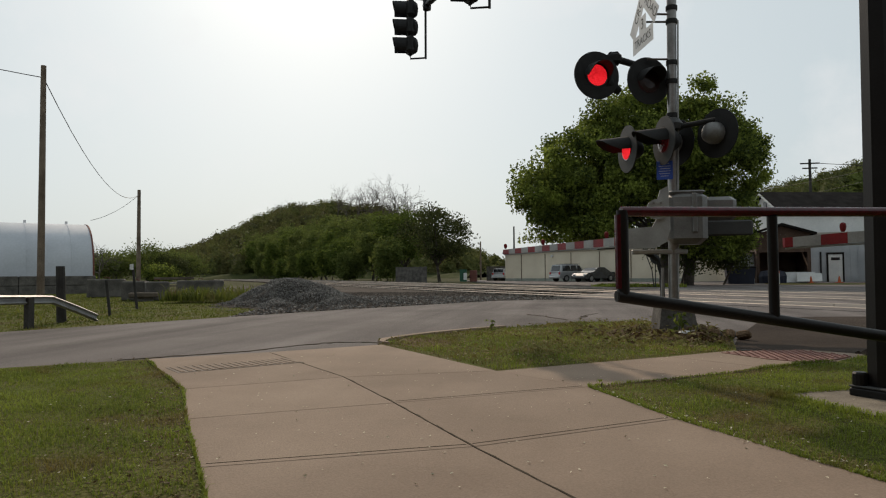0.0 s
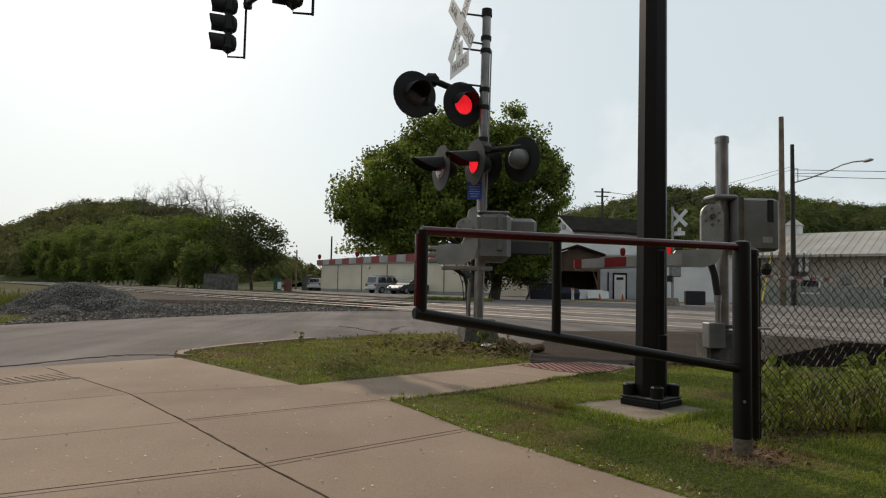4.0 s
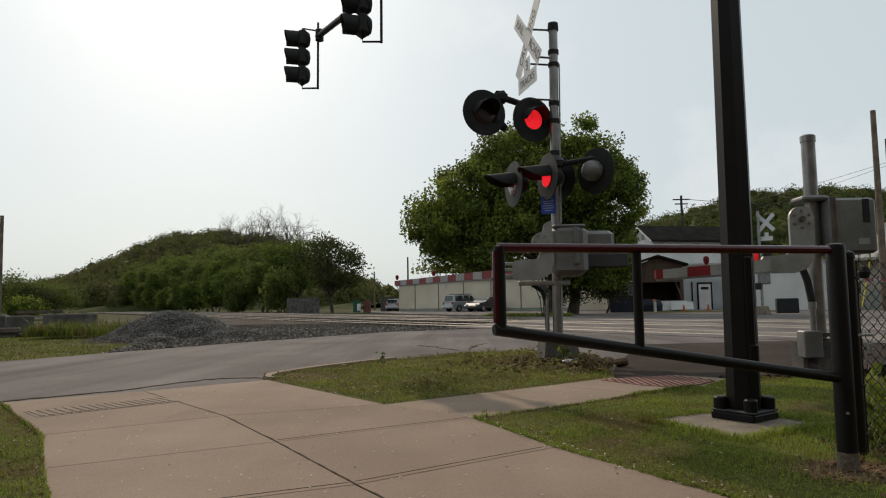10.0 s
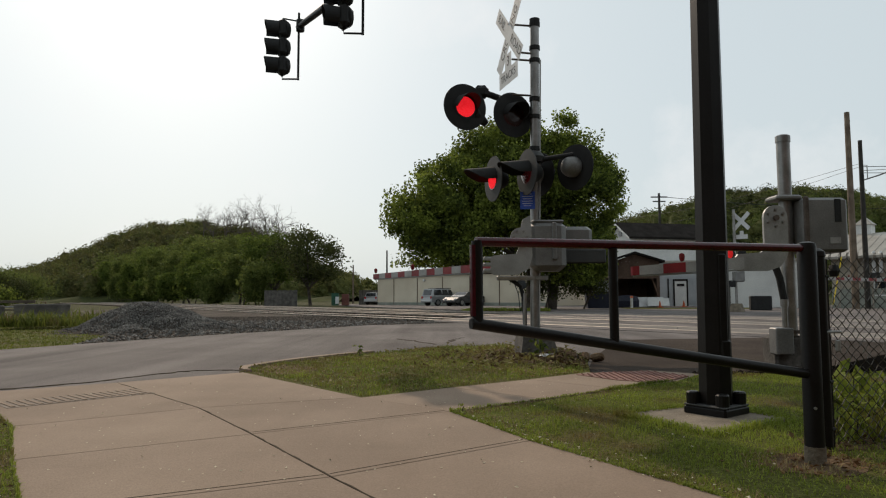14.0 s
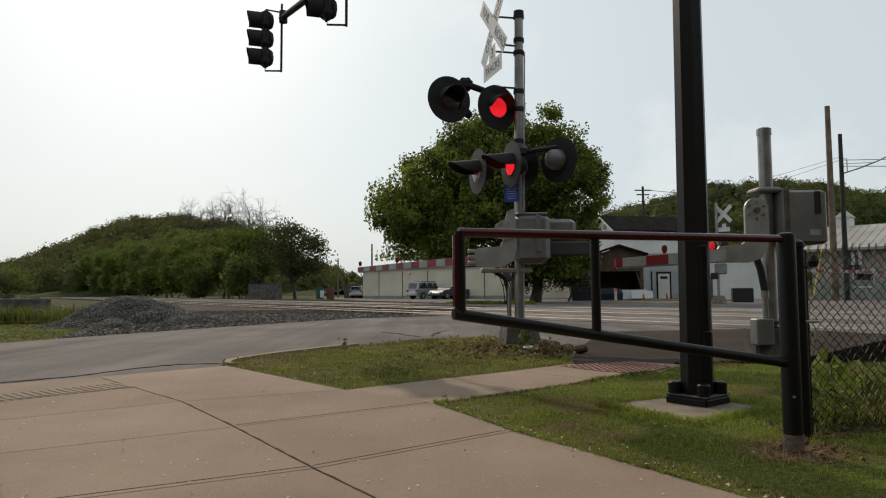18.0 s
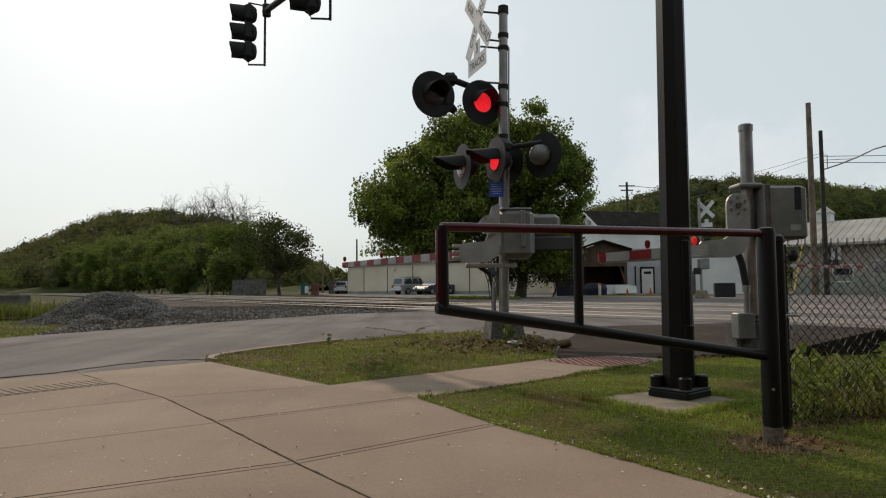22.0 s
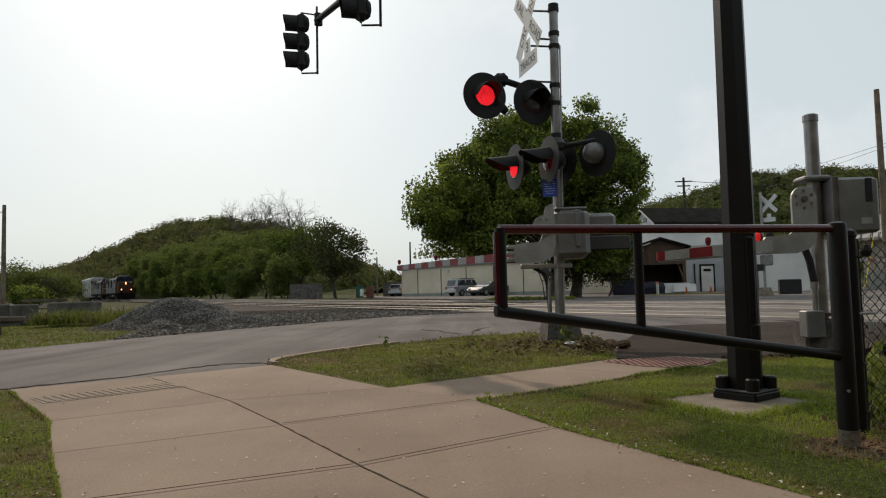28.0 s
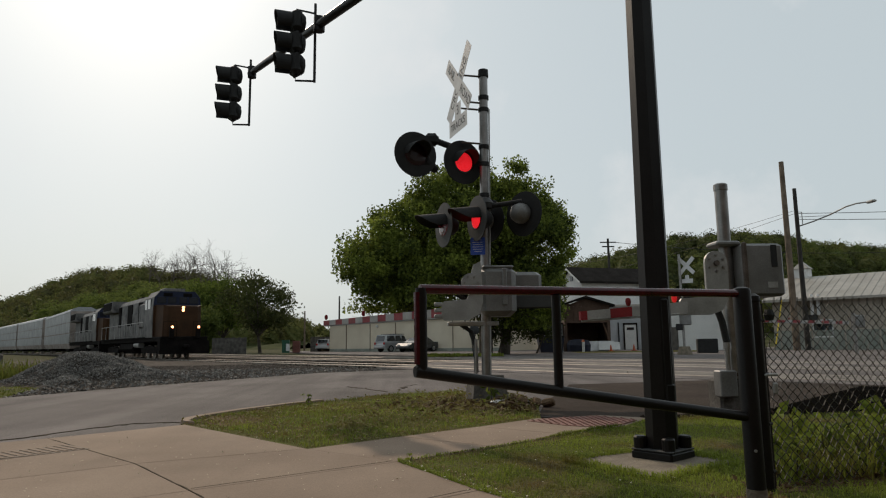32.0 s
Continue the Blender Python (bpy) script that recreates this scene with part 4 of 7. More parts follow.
# ---- chain-link fence ----
def link_fence():
    t = thing("chain_link_fence", "black posts with rusty grey chain-link mesh", "fence", Matrix.Translation((1.94, 3.5, 0)))
    part("terminal_post", lathe(B(), [(0.036, -0.05), (0.034, 1.0), (0.039, 1.005), (0.036, 1.03), (0.014, 1.045)], 16), M["black"], t, smooth=True)
    d = Vector((1, 0.25, 0)).normalized()
    for k in (2.3, 4.6):
        part("line_post", tube(B(), d * k, d * k + Vector((0, 0, 1.02)), 0.024, seg=10), M["black"], t)
    part("tension_bar", box(B(), 0, 0, 0.5, 0.008, 0.016, 0.98, Matrix.Translation(d * 0.05)), M["flat_black"], t)
    for z in (0.12, 0.36, 0.62, 0.9):
        part("tension_band", bent(B(), [d * 0.02 + Vector((0, -0.03, z)), d * 0.055 + Vector((0, -0.008, z))], 0.008, 6), M["flat_black"], t)
    lump = part("latch", box(B(), 0.045, -0.045, 0.615, 0.07, 0.02, 0.014, bevel=0.004), M["plate"], t, "worn pale latch")
    part("padlock", box(B(), 0.06, -0.045, 0.545, 0.028, 0.016, 0.06, bevel=0.006), M["plate"], lump)
    part("clamp", lathe(B(), [(0.02, -0.03), (0.03, 0), (0.02, 0.03)], 8, Matrix.Translation(d * 0.1 + Vector((0, 0, 0.93)))), M["flat_black"], t)
    # mesh: two families of slanting wires
    bm = B()
    length, high, pitch = 5.0, 1.02, 0.056
    g = rnd(3)
    for fam in (1, -1):
        for i in range(int((length + high) / pitch)):
            s0 = -high + i * pitch
            pts = []
            for k in range(int(high / 0.033) + 1):
                z = k * 0.033
                s = s0 + z if fam > 0 else s0 + (high - z)
                if 0.05 <= s <= length:
                    side = 0.004 * (1 if (k + i) % 2 else -1) * fam
                    pts.append(d * s + Vector((d.y, -d.x, 0)) * side + Vector((0, 0, z + 0.005 + 0.004 * math.sin(s * 3))))
            for a, b in zip(pts, pts[1:]):
                tube(bm, a, b, 0.0027, seg=3)
            if pts:
                tube(bm, pts[-1], pts[-1] + Vector((0.004, 0, 0.03)), 0.0022, seg=3)
    part("mesh", bm, M["wire"], t, "rusty diamond wire mesh")


link_fence()


# ---- traffic signal pole ----
ARM_A, ARM_B = Vector((1.76, 4.5, 4.86)), Vector((-3.11, 14.0, 6.6))


def signal_head(parent, x, y, z, fx, fy, k=1.1):
    h = part("signal_head", B(), M["flat_black"], parent, "black three-lamp traffic signal seen from its side", at=facing(x, y, z, fx, fy) @ Matrix.Scale(k, 4))
    bm = B()
    for i in range(3):
        box(bm, 0, 0, (1 - i) * 0.36, 0.34, 0.16, 0.35, bevel=0.05)
        lathe(bm, [(0.155, -0.07), (0.15, -0.1), (0.11, -0.14), (0.03, -0.155)], 16, Matrix.Translation((0, 0, (1 - i) * 0.36)) @ pose(0, 0, 0, 90))
    bm.to_mesh(h.data)
    bm.free()
    for i in range(3):
        vis = B()
        n, r, ln = 20, 0.155, 0.27
        pts, polys = [], []
        for j in range(n + 1):
            a = radians(-55 + 290 * j / n)
            cut = ln * (0.84 + 0.16 * max(0, math.sin(a)))
            for rr, yy in ((r, -0.08), (r, -0.08 - cut), (r - 0.008, -0.08 - cut), (r - 0.008, -0.08)):
                pts.append((rr * math.cos(a), yy, rr * math.sin(a) + (1 - i) * 0.36))
        for j in range(n):
            for q in range(4):
                polys.append((4 * j + q, 4 * j + (q + 1) % 4, 4 * j + 4 + (q + 1) % 4, 4 * j + 4 + q))
        faces(vis, pts, polys)
        part("visor", vis, M["flat_black"], h)
        part("lens", lathe(B(), [(0.14, 0), (0.1, 0.02), (0.02, 0.03)], 18, Matrix.Translation((0, -0.08, (1 - i) * 0.36)) @ pose(0, 0, 0, 90)), M["glass"], h)
    part("bracket", bent(bent(bent(B(), [(0.02, 0.30, 0.72), (0.02, 0.30, -0.62)], 0.022), [(0.02, 0.30, 0.55), (0, 0.0, 0.58), (0, 0, 0.52)], 0.016), [(0.02, 0.30, -0.6), (0, 0, -0.62), (0, 0, -0.52)], 0.018), M["flat_black"], h)
    return h


def signal_pole():
    t = thing("traffic_signal_pole", "black eight-sided traffic signal pole with a long mast arm", "traffic signal", pose(1.785, 4.5, 0, 0, 0.25))
    o = Vector((1.76, 4.5, 0))
    turn = pose(0, 0, 0, 0, 0, 38)
    plate = part("base_plate", box(B(), 0, 0, 0.055, 0.3, 0.3, 0.06, turn, 0.012), M["black"], t)
    part("flange_plate", box(B(), 0, 0, 0.09, 0.296, 0.296, 0.012, turn, 0.004), M["lamp_grey"], plate, "grey galvanised flange plate")
    for sx in (-1, 1):
        for sy in (-1, 1):
            part("bolt_cover", lathe(B(), [(0.042, 0.075), (0.042, 0.165), (0.034, 0.175)], 12, turn @ Matrix.Translation((sx * 0.104, sy * 0.104, 0))), M["black"], plate)
    part("shaft", lathe(B(), [(0.108, 0.06), (0.085, 5.15), (0.07, 5.2)], 8, turn), M["black"], t)
    part("conduit", box(box(B(), 0.025, -0.085, 0.72, 0.06, 0.04, 0.72, bevel=0.01), 0.035, -0.085, 0.44, 0.075, 0.05, 0.16, bevel=0.015), M["black"], t, "black cable cover strapped to the pole")
    part("mast_arm", tube(B(), ARM_A - o, ARM_B - o + (ARM_B - ARM_A).normalized() * 0.15, 0.085, 0.065, 12), M["black"], t, smooth=True)
    part("arm_clamp", lathe(B(), [(0.125, 4.68), (0.125, 5.02)], 12), M["black"], t)
    for f in (1.0, HEAD2):
        p = ARM_A.lerp(ARM_B, f) - o
        part("arm_tenon", tube(B(), p + Vector((0, 0, -0.12)), p + Vector((0.0, 0, 0.12)), 0.09, seg=10), M["black"], t)
        signal_head(t, p.x - 0.36, p.y - 0.05, p.z - (0.5 if f == 1.0 else 0.36), -0.96, -0.28, 1.1 if f == 1.0 else 1.0)


HEAD2 = 0.62
signal_pole()
tagged(part("pole_footing", prism(B(), [(1.14, 4.5), (1.5, 3.86), (2.16, 4.28), (1.9, 4.86)], -0.1, 0.034), M["footing"]), "tan concrete footing of the signal pole", "footing", "", "structure")


# ---- flashing crossing signal ----
LENSES = []      # (turning lens, lit with the left pair)


def flasher(parent, m, left, seen_back=False, material=None, reach=0.27, dull="lens_off"):
    """A flashing lamp: round dark target, hood, housing and a lens that turns between its lit and unlit side."""
    lamp = part("flashing_lamp", lathe(B(), [(0.315, 0.0), (0.315, 0.012), (0.16, 0.016), (0.155, -0.004)], 36, pose(0, 0, 0, 90)), material or M["flat_black"], parent, "round crossing lamp on a dark target", True, m)
    part("housing", lathe(B(), [(0.14, 0.0), (0.145, 0.06), (0.125, 0.13), (0.08, 0.18), (0.02, 0.19)], 24, pose(0, 0.014, 0, -90)), M["housing"] if seen_back else M["flat_black"], lamp, smooth=True)
    n, r = 20, 0.17
    pts, polys = [], []
    for j in range(n + 1):
        a = radians(-5 + 190 * j / n)
        cut = reach * (0.35 + 0.65 * max(0, math.sin(a)) ** 0.6)
        droop = 0.1 * cut
        for rr, yy, dz in ((r, -0.01, 0), (r * 0.92, -0.01 - cut, -droop), (r * 0.92 - 0.008, -0.01 - cut, -droop), (r - 0.008, -0.01, 0)):
            pts.append((rr * math.cos(a), yy, rr * math.sin(a) + dz))
    for j in range(n):
        polys += [(4 * j + q, 4 * j + (q + 1) % 4, 4 * j + 4 + (q + 1) % 4, 4 * j + 4 + q) for q in range(4)]
    hood = B()
    faces(hood, pts, polys)
    part("hood", hood, M["flat_black"], lamp, smooth=True)
    if not seen_back:
        lens = part("lens", lathe(B(), [(0.138, 0.004), (0.1, 0.014), (0.02, 0.018)], 24, pose(0, 0, 0, 90)), M["lens_on"], lamp, "red lens, lit on one side and dark on the other", True, pose(0, -0.02, 0))
        me = lens.data
        bm = bmesh.new()
        bm.from_mesh(me)
        dark = lathe(B(), [(0.153, 0.0), (0.153, -0.004), (0.1, -0.014), (0.02, -0.018)], 24, pose(0, 0, 0, 90))
        bmesh.ops.recalc_face_normals(dark, faces=dark.faces)
        tmp = bpy.data.meshes.new("tmp")
        dark.to_mesh(tmp)
        dark.free()
        first = len(bm.faces)
        bm.from_mesh(tmp)
        bm.faces.ensure_lookup_table()
        for f in bm.faces[first:]:
            f.material_index = 1
        bm.to_mesh(me)
        bm.free()
        bpy.data.meshes.remove(tmp)
        me.materials.append(M[dull])
        LENSES.append((lens, left))
    return lamp


def gate_arm(parent, a, b, high, stripe, lamps, name="gate_arm", cuts=None, lit=()):
    """A striped barrier arm from a to b, tapering, with marker lamps on top."""
    a, b = Vector(a), Vector(b)
    d = (b - a).normalized()
    side, up = Vector((d.y, -d.x, 0)).normalized(), Vector((0, 0, 1))
    length = (b - a).length
    arm = part(name, bent(B(), [a + d * 0.02 - up * high * 0.62, b - d * 0.02 - up * high * 0.45], 0.012, 6), M["plate"], parent, "red and white striped crossing arm, lowered")
    n = max(1, round(length / stripe))
    cuts = cuts or [length * k / n for k in range(1, n)]      # from the tip
    for k, (c0, c1) in enumerate(zip([0.0] + cuts, cuts + [length])):
        s0, s1 = length - c0, length - c1
        h0, h1 = high * (1 - 0.25 * s0 / length) / 2, high * (1 - 0.25 * s1 / length) / 2
        pts = []
        for s, h in ((s0, h0), (s1 + 0.002, h1)):
            pts += [a + d * s + side * w + up * z for w, z in ((-0.018, -h), (0.018, -h), (0.018, h), (-0.018, h))]
        bm = B()
        faces(bm, pts, [(0, 1, 2, 3), (7, 6, 5, 4)] + [(i, (i + 1) % 4, 4 + (i + 1) % 4, 4 + i) for i in range(4)])
        part("stripe", bm, M["stripe_red"] if k % 2 == 0 else M["stripe_white"], arm)
    for f in lamps:
        c = a.lerp(b, f) + up * (high * 0.5 + 0.05)
        lamp = part("marker_lamp", lathe(B(), [(0.014, -0.05), (0.026, -0.03), (0.031, 0.0), (0.027, 0.03), (0.01, 0.042)], 12, Matrix.Translation(c)), M["lens_marker"] if f in lit else M["lens_dim"], arm, "red marker lamp on the arm", True)
    return arm


def crossbuck(parent, m, letters=True):
    """Two crossed white blades, lettered."""
    x = part("crossbuck", box(B(), 0, -0.02, 0, 1.22, 0.004, 0.22, pose(0, 0, 0, 0, 45)), M["white"], parent, "white crossed blades with black words", at=m)
    part("blade", box(B(), 0, -0.012, 0, 1.22, 0.004, 0.22, pose(0, 0, 0, 0, -45)), M["white"], x)
    if letters:
        lettering("RAIL", 0.17, M["ink"], x, pose(0, 0, 0, 0, 45) @ pose(-0.36, -0.0235, 0, 90))
        lettering("ROAD", 0.17, M["ink"], x, pose(0, 0, 0, 0, 45) @ pose(0.36, -0.0235, 0, 90))
        lettering("CROSSING", 0.17, M["ink"], x, pose(0, 0, 0, 0, -45) @ pose(0, -0.0155, 0, 90))
    return x


def crossing_signal():
    t = thing("crossing_signal", "aluminium crossing mast with flashing red lamps and lowered striped arm", "crossing signal", Matrix.Translation((1.18, 9.2, 0)))
    o = Vector((1.18, 9.2, 0))
    L = lambda x, y, z: Vector((x, y, z)) - o
    lean = lambda z: Vector((0.04 + 0.065 * z / 4.69, 0, z))
    part("foundation", lathe(B(), [(0.36, -0.1), (0.345, 0.06), (0.28, 0.36), (0.26, 0.37)], 4, Matrix.Translation((0.04, 0, 0)) @ pose(0, 0, 0, 0, 0, 52)), M["block"], t, "weathered concrete foundation")
    part("mast", tube(B(), lean(0.2), lean(4.66), 0.062, seg=20), M["alu"], t, smooth=True)
    part("cap", tube(B(), lean(4.64), lean(4.70), 0.072, seg=20), M["flat_black"], t)
    part("side_conduit", tube(B(), (0.1, -0.04, 0.3), (0.17, -0.04, 4.1), 0.012, seg=6), M["plate"], t, "thin bright conduit along the mast")
    for z in (4.62, 4.28, 4.1, 3.55, 3.3, 2.85, 2.55):
        part("clamp", tube(B(), lean(z - 0.03), lean(z + 0.03), 0.075, seg=14), M["flat_black"], t)
    part("conduit", tube(B(), (-0.1, -0.06, 0.3), (-0.09, -0.05, 0.85), 0.02, seg=8), M["alu"], t)
    # crossbuck and track count, facing the road
    s = facing(0, 0, 0, -0.962, -0.27)
    crossbuck(t, Matrix.Translation(L(0.93, 9.12, 4.46)) @ s)
    sign = part("track_sign", prism(B(), [(-0.345, -0.12), (0.345, -0.12), (0.345, 0.1), (0.115, 0.1), (0.115, 0.31), (-0.115, 0.31), (-0.115, 0.1), (-0.345, 0.1)], 0, 0.004, UPRIGHT), M["white"], t, "white sign giving three tracks", at=Matrix.Translation(L(0.9, 9.12, 3.87)) @ s)
    lettering("TRACKS", 0.15, M["ink"], sign, pose(0, -0.006, -0.01, 90))
    lettering("3", 0.2, M["ink"], sign, pose(0, -0.006, 0.2, 90))
    for z, x in ((4.6, 0.9), (4.2, 1.0), (4.1, 0.95), (3.6, 0.95)):
        part("bracket", bent(B(), [lean(z), L(x + 0.1, 9.15, z), L(x, 9.13, z)], 0.014, 6), M["bronze"], t)
    # upper pair
    arm = part("upper_crossarm", bent(B(), [lean(3.3) + Vector((0, 0.1, 0)), L(1.0, 9.42, 3.56), L(0.5, 9.1, 3.64)], 0.045, 10), M["flat_black"], t)
    part("junction_box", box(B(), 0, 0, 0, 0.2, 0.14, 0.18, Matrix.Translation(L(0.52, 9.08, 3.62)), 0.05), M["flat_black"], t)
    part("lamp_back_cone", tube(B(), L(0.4, 9.0, 3.3), L(0.58, 9.14, 3.2), 0.1, 0.05, 14), M["flat_black"], t)
    flasher(t, Matrix.Translation(L(0.285, 8.9, 3.36)) @ facing(0, 0, 0, 0.40, -0.9), True)
    flasher(t, Matrix.Translation(L(0.965, 9.2, 3.33)) @ facing(0, 0, 0, 0.44, -0.9), False)
    # lower crossarm, facing down the road, and the pair turned away
    part("lower_crossarm", bent(B(), [L(0.68, 9.3, 2.62), L(1.75, 8.98, 2.72)], 0.035, 10), M["flat_black"], t)
    part("crossarm_box", lathe(B(), [(0.13, -0.07), (0.15, 0.0), (0.1, 0.07), (0.04, 0.09)], 14, Matrix.Translation(L(1.24, 9.15, 2.72))), M["lamp_grey"], t, smooth=True)
    flasher(t, Matrix.Translation(L(0.69, 9.25, 2.44)) @ facing(0, 0, 0, -0.95, -0.31), True, material=M["lamp_grey"], reach=0.42, dull="lens_off_sunlit")
    flasher(t, Matrix.Translation(L(1.13, 9.02, 2.49)) @ facing(0, 0, 0, -0.95, -0.31), False, material=M["lamp_grey"], reach=0.42, dull="lens_off_sunlit")
    flasher(t, Matrix.Translation(L(1.78, 9.05, 2.56)) @ facing(0, 0, 0, 0.78, 0.62), True, seen_back=True)
    flasher(t, Matrix.Translation(L(1.32, 9.4, 2.52)) @ facing(0, 0, 0, 0.78, 0.62), True, seen_back=True)
    blue = part("notice", prism(B(), [(-0.1, -0.12), (0.1, -0.12), (0.1, 0.12), (-0.1, 0.12)], 0, 0.004, UPRIGHT), M["blue"], t, "small blue notice with pale unreadable lines", at=Matrix.Translation(L(1.14, 9.12, 2.12)) @ facing(0, 0, 0, -0.2, -1))
    for i, w in enumerate((0.12, 0.15, 0.13, 0.15, 0.14, 0.1)):
        part("text_bar", box(B(), 0, -0.006, 0.085 - i * 0.032, w, 0.002, 0.005), M["white"], blue)
    # gate mechanism
    box_m = part("mechanism_box", box(box(B(), 0.22, 0.02, 1.49, 0.5, 0.42, 0.68, bevel=0.075), 0.22, 0.02, 1.825, 0.44, 0.36, 0.04, bevel=0.018), M["housing"], t, "grey cast gate motor housing")
    part("cover_rib", box(B(), 0.3, -0.2, 1.55, 0.06, 0.05, 0.5, bevel=0.01), M["housing"], box_m)
    part("side_box", box(B(), 0.66, 0.25, 1.62, 0.44, 0.3, 0.32, bevel=0.05), M["housing"], t)
    part("counter_arm", box(B(), 0.72, 0.06, 1.36, 0.66, 0.06, 0.2, bevel=0.02), M["lamp_grey"], t, "flat galvanised counterweight arm")
    part("bracket_plate", prism(B(), [(-0.02, 1.9), (-0.12, 1.85), (-0.16, 1.7), (-0.16, 1.5), (-0.22, 1.38), (-0.52, 1.36), (-0.56, 1.33), (-0.56, 1.13), (-0.52, 1.1), (-0.2, 1.1), (-0.05, 1.18), (0.0, 1.35)], 0.16, 0.2, UPRIGHT), M["plate"], t, "curved galvanised arm bracket")
    hub = part("arm_hub", tube(B(), (-0.165, -0.21, 1.6), (-0.165, -0.25, 1.6), 0.13, seg=24), M["plate"], t, "round bolted head of the arm bracket")
    for i in range(6):
        a = radians(60 * i)
        part("bolt", tube(B(), (-0.165 + 0.09 * math.cos(a), -0.25, 1.6 + 0.09 * math.sin(a)), (-0.165 + 0.09 * math.cos(a), -0.27, 1.6 + 0.09 * math.sin(a)), 0.015, seg=6), M["alu"], hub)
    part("support_beam", box(B(), -0.12, 0, 1.06, 0.7, 0.12, 0.06, bevel=0.01), M["plate"], t)
    part("curved_strut", bent(B(), [(-0.3, 0.02, 1.06), (-0.14, 0.02, 0.95), (-0.09, 0.02, 0.75), (-0.085, 0.02, 0.4)], 0.03, 8), M["flat_black"], t)
    for z in (1.16, 1.24, 1.32):
        part("arm_bolt", box(B(), -0.6, -0.16, z, 0.12, 0.06, 0.05, bevel=0.01), M["plate"], t)
    gate_arm(t, L(0.64, 9.1, 1.21), L(-1.31, 12.5, 1.195), 0.115, 0.265, (0.98, 0.6, 0.12))


crossing_signal()


def pedestrian_gate():
    t = thing("pedestrian_gate", "grey gate motor on a short post with a small striped arm", "crossing gate", Matrix.Translation((3.985, 7.8, 0)))
    o = Vector((3.95, 7.8, 0))
    L = lambda x, y, z: Vector((x, y, z)) - o
    part("foundation", box(B(), -0.05, 0.06, 0.14, 0.36, 0.34, 0.4, bevel=0.03), M["block"], t, "weathered concrete foundation")
    part("junction_box", box(B(), -0.17, -0.12, 0.29, 0.2, 0.18, 0.3, bevel=0.012), M["housing"], t, "grey electrical junction box")
    part("post", tube(B(), (0, 0, 0.3), (0, 0, 2.62), 0.075, seg=20), M["alu"], t, smooth=True)
    part("cap", lathe(B(), [(0.083, 2.6), (0.083, 2.67), (0.06, 2.685)], 20), M["alu"], t, smooth=True)
    part("flange", lathe(B(), [(0.13, 0.37), (0.13, 0.41)], 16), M["bronze"], t)
    mech = part("mechanism_box", box(box(B(), 0.33, 0.0, 1.6, 0.5, 0.5, 0.62, bevel=0.03), -0.02, 0, 1.93, 0.3, 0.3, 0.06, bevel=0.02), M["housing"], t, "grey steel gate motor housing")
    part("door_rim", box(B(), 0.1, -0.26, 1.6, 0.05, 0.05, 0.64, bevel=0.01), M["bronze"], mech)
    # black strip on the solid face stands for the dark of a slot
    part("vent_slot", box(B(), 0.46, -0.253, 1.76, 0.07, 0.01, 0.26), M["flat_black"], mech)
    part("name_plate", box(B(), 0.42, -0.253, 1.42, 0.12, 0.006, 0.07), M["plate"], mech, "small unreadable plate")
    disc = [(-0.24 + 0.135 * math.cos(radians(a)), 1.69 + 0.135 * math.sin(radians(a))) for a in range(0, 181, 20)]
    plate = part("bracket_plate", prism(B(), disc + [(-0.375, 1.32), (-0.42, 1.29), (-0.68, 1.27), (-0.7, 1.24), (-0.7, 1.1), (-0.67, 1.08), (-0.34, 1.08), (-0.2, 1.13), (-0.12, 1.25), (-0.105, 1.4)], 0.2, 0.24, UPRIGHT), M["plate"], t, "galvanised arm bracket with a round bolted head")
    for i in range(6):
        a = radians(30 + 60 * i)
        part("bolt", tube(B(), (-0.24 + 0.095 * math.cos(a), -0.235, 1.68 + 0.095 * math.sin(a)), (-0.24 + 0.095 * math.cos(a), -0.26, 1.68 + 0.095 * math.sin(a)), 0.016, seg=6), M["alu"], plate)
    part("pivot", tube(B(), (-0.24, -0.235, 1.68), (-0.24, -0.27, 1.68), 0.032, seg=8), M["bronze"], plate)
    part("cable_hose", bent(B(), [(-0.2, -0.1, 1.15), (-0.16, -0.12, 1.0), (-0.12, -0.12, 0.75)], 0.04, 10), M["flat_black"], t, "black flexible cable hose")
    part("conduit", tube(B(), (-0.12, -0.12, 0.36), (-0.12, -0.12, 0.76), 0.032, seg=10), M["alu"], t)
    part("fitting", tube(B(), (-0.12, -0.12, 0.68), (-0.12, -0.12, 0.76), 0.045, seg=10), M["alu"], t)
    arm = gate_arm(t, L(3.3, 7.5, 1.17), L(1.945, 7.12, 1.07), 0.125, 0.215, (0.56, 0.12), cuts=[0.085, 0.375, 0.655], lit=(0.12,))


pedestrian_gate()


# ---- grass, weeds and litter ----
NEARV = [(0.05, 4.64), (0.44, 3.82), (0.96, 2.85), (1.4, 2.05), (3.4, 2.0), (4.6, 4.0), (5.6, 6.85), (2.6, 6.82), (2.15, 6.3)]
blades("mown_grass", NEARV, 75000, 0.028, M["blade"], 21, 0.0045, 1.3, "short mown grass blades of the verge", z=0.015, holes=[[(1.21, 4.49), (1.52, 3.93), (2.07, 4.28), (1.87, 4.79)], [(1.5, 3.1), (1.62, 3.03), (1.8, 3.02), (1.93, 3.2), (1.85, 3.36), (1.6, 3.36)]])
blades("mown_grass", [(-1.38, 2.2), (-2.02, 3.18), (-2.68, 4.17), (-3.03, 4.6), (-3.95, 5.6), (-4.95, 4.9), (-6, 2.5), (-3.5, 1.5)], 60000, 0.027, M["blade"], 22, 0.0045, 1.3, "short mown grass blades of the lawn", z=0.015)
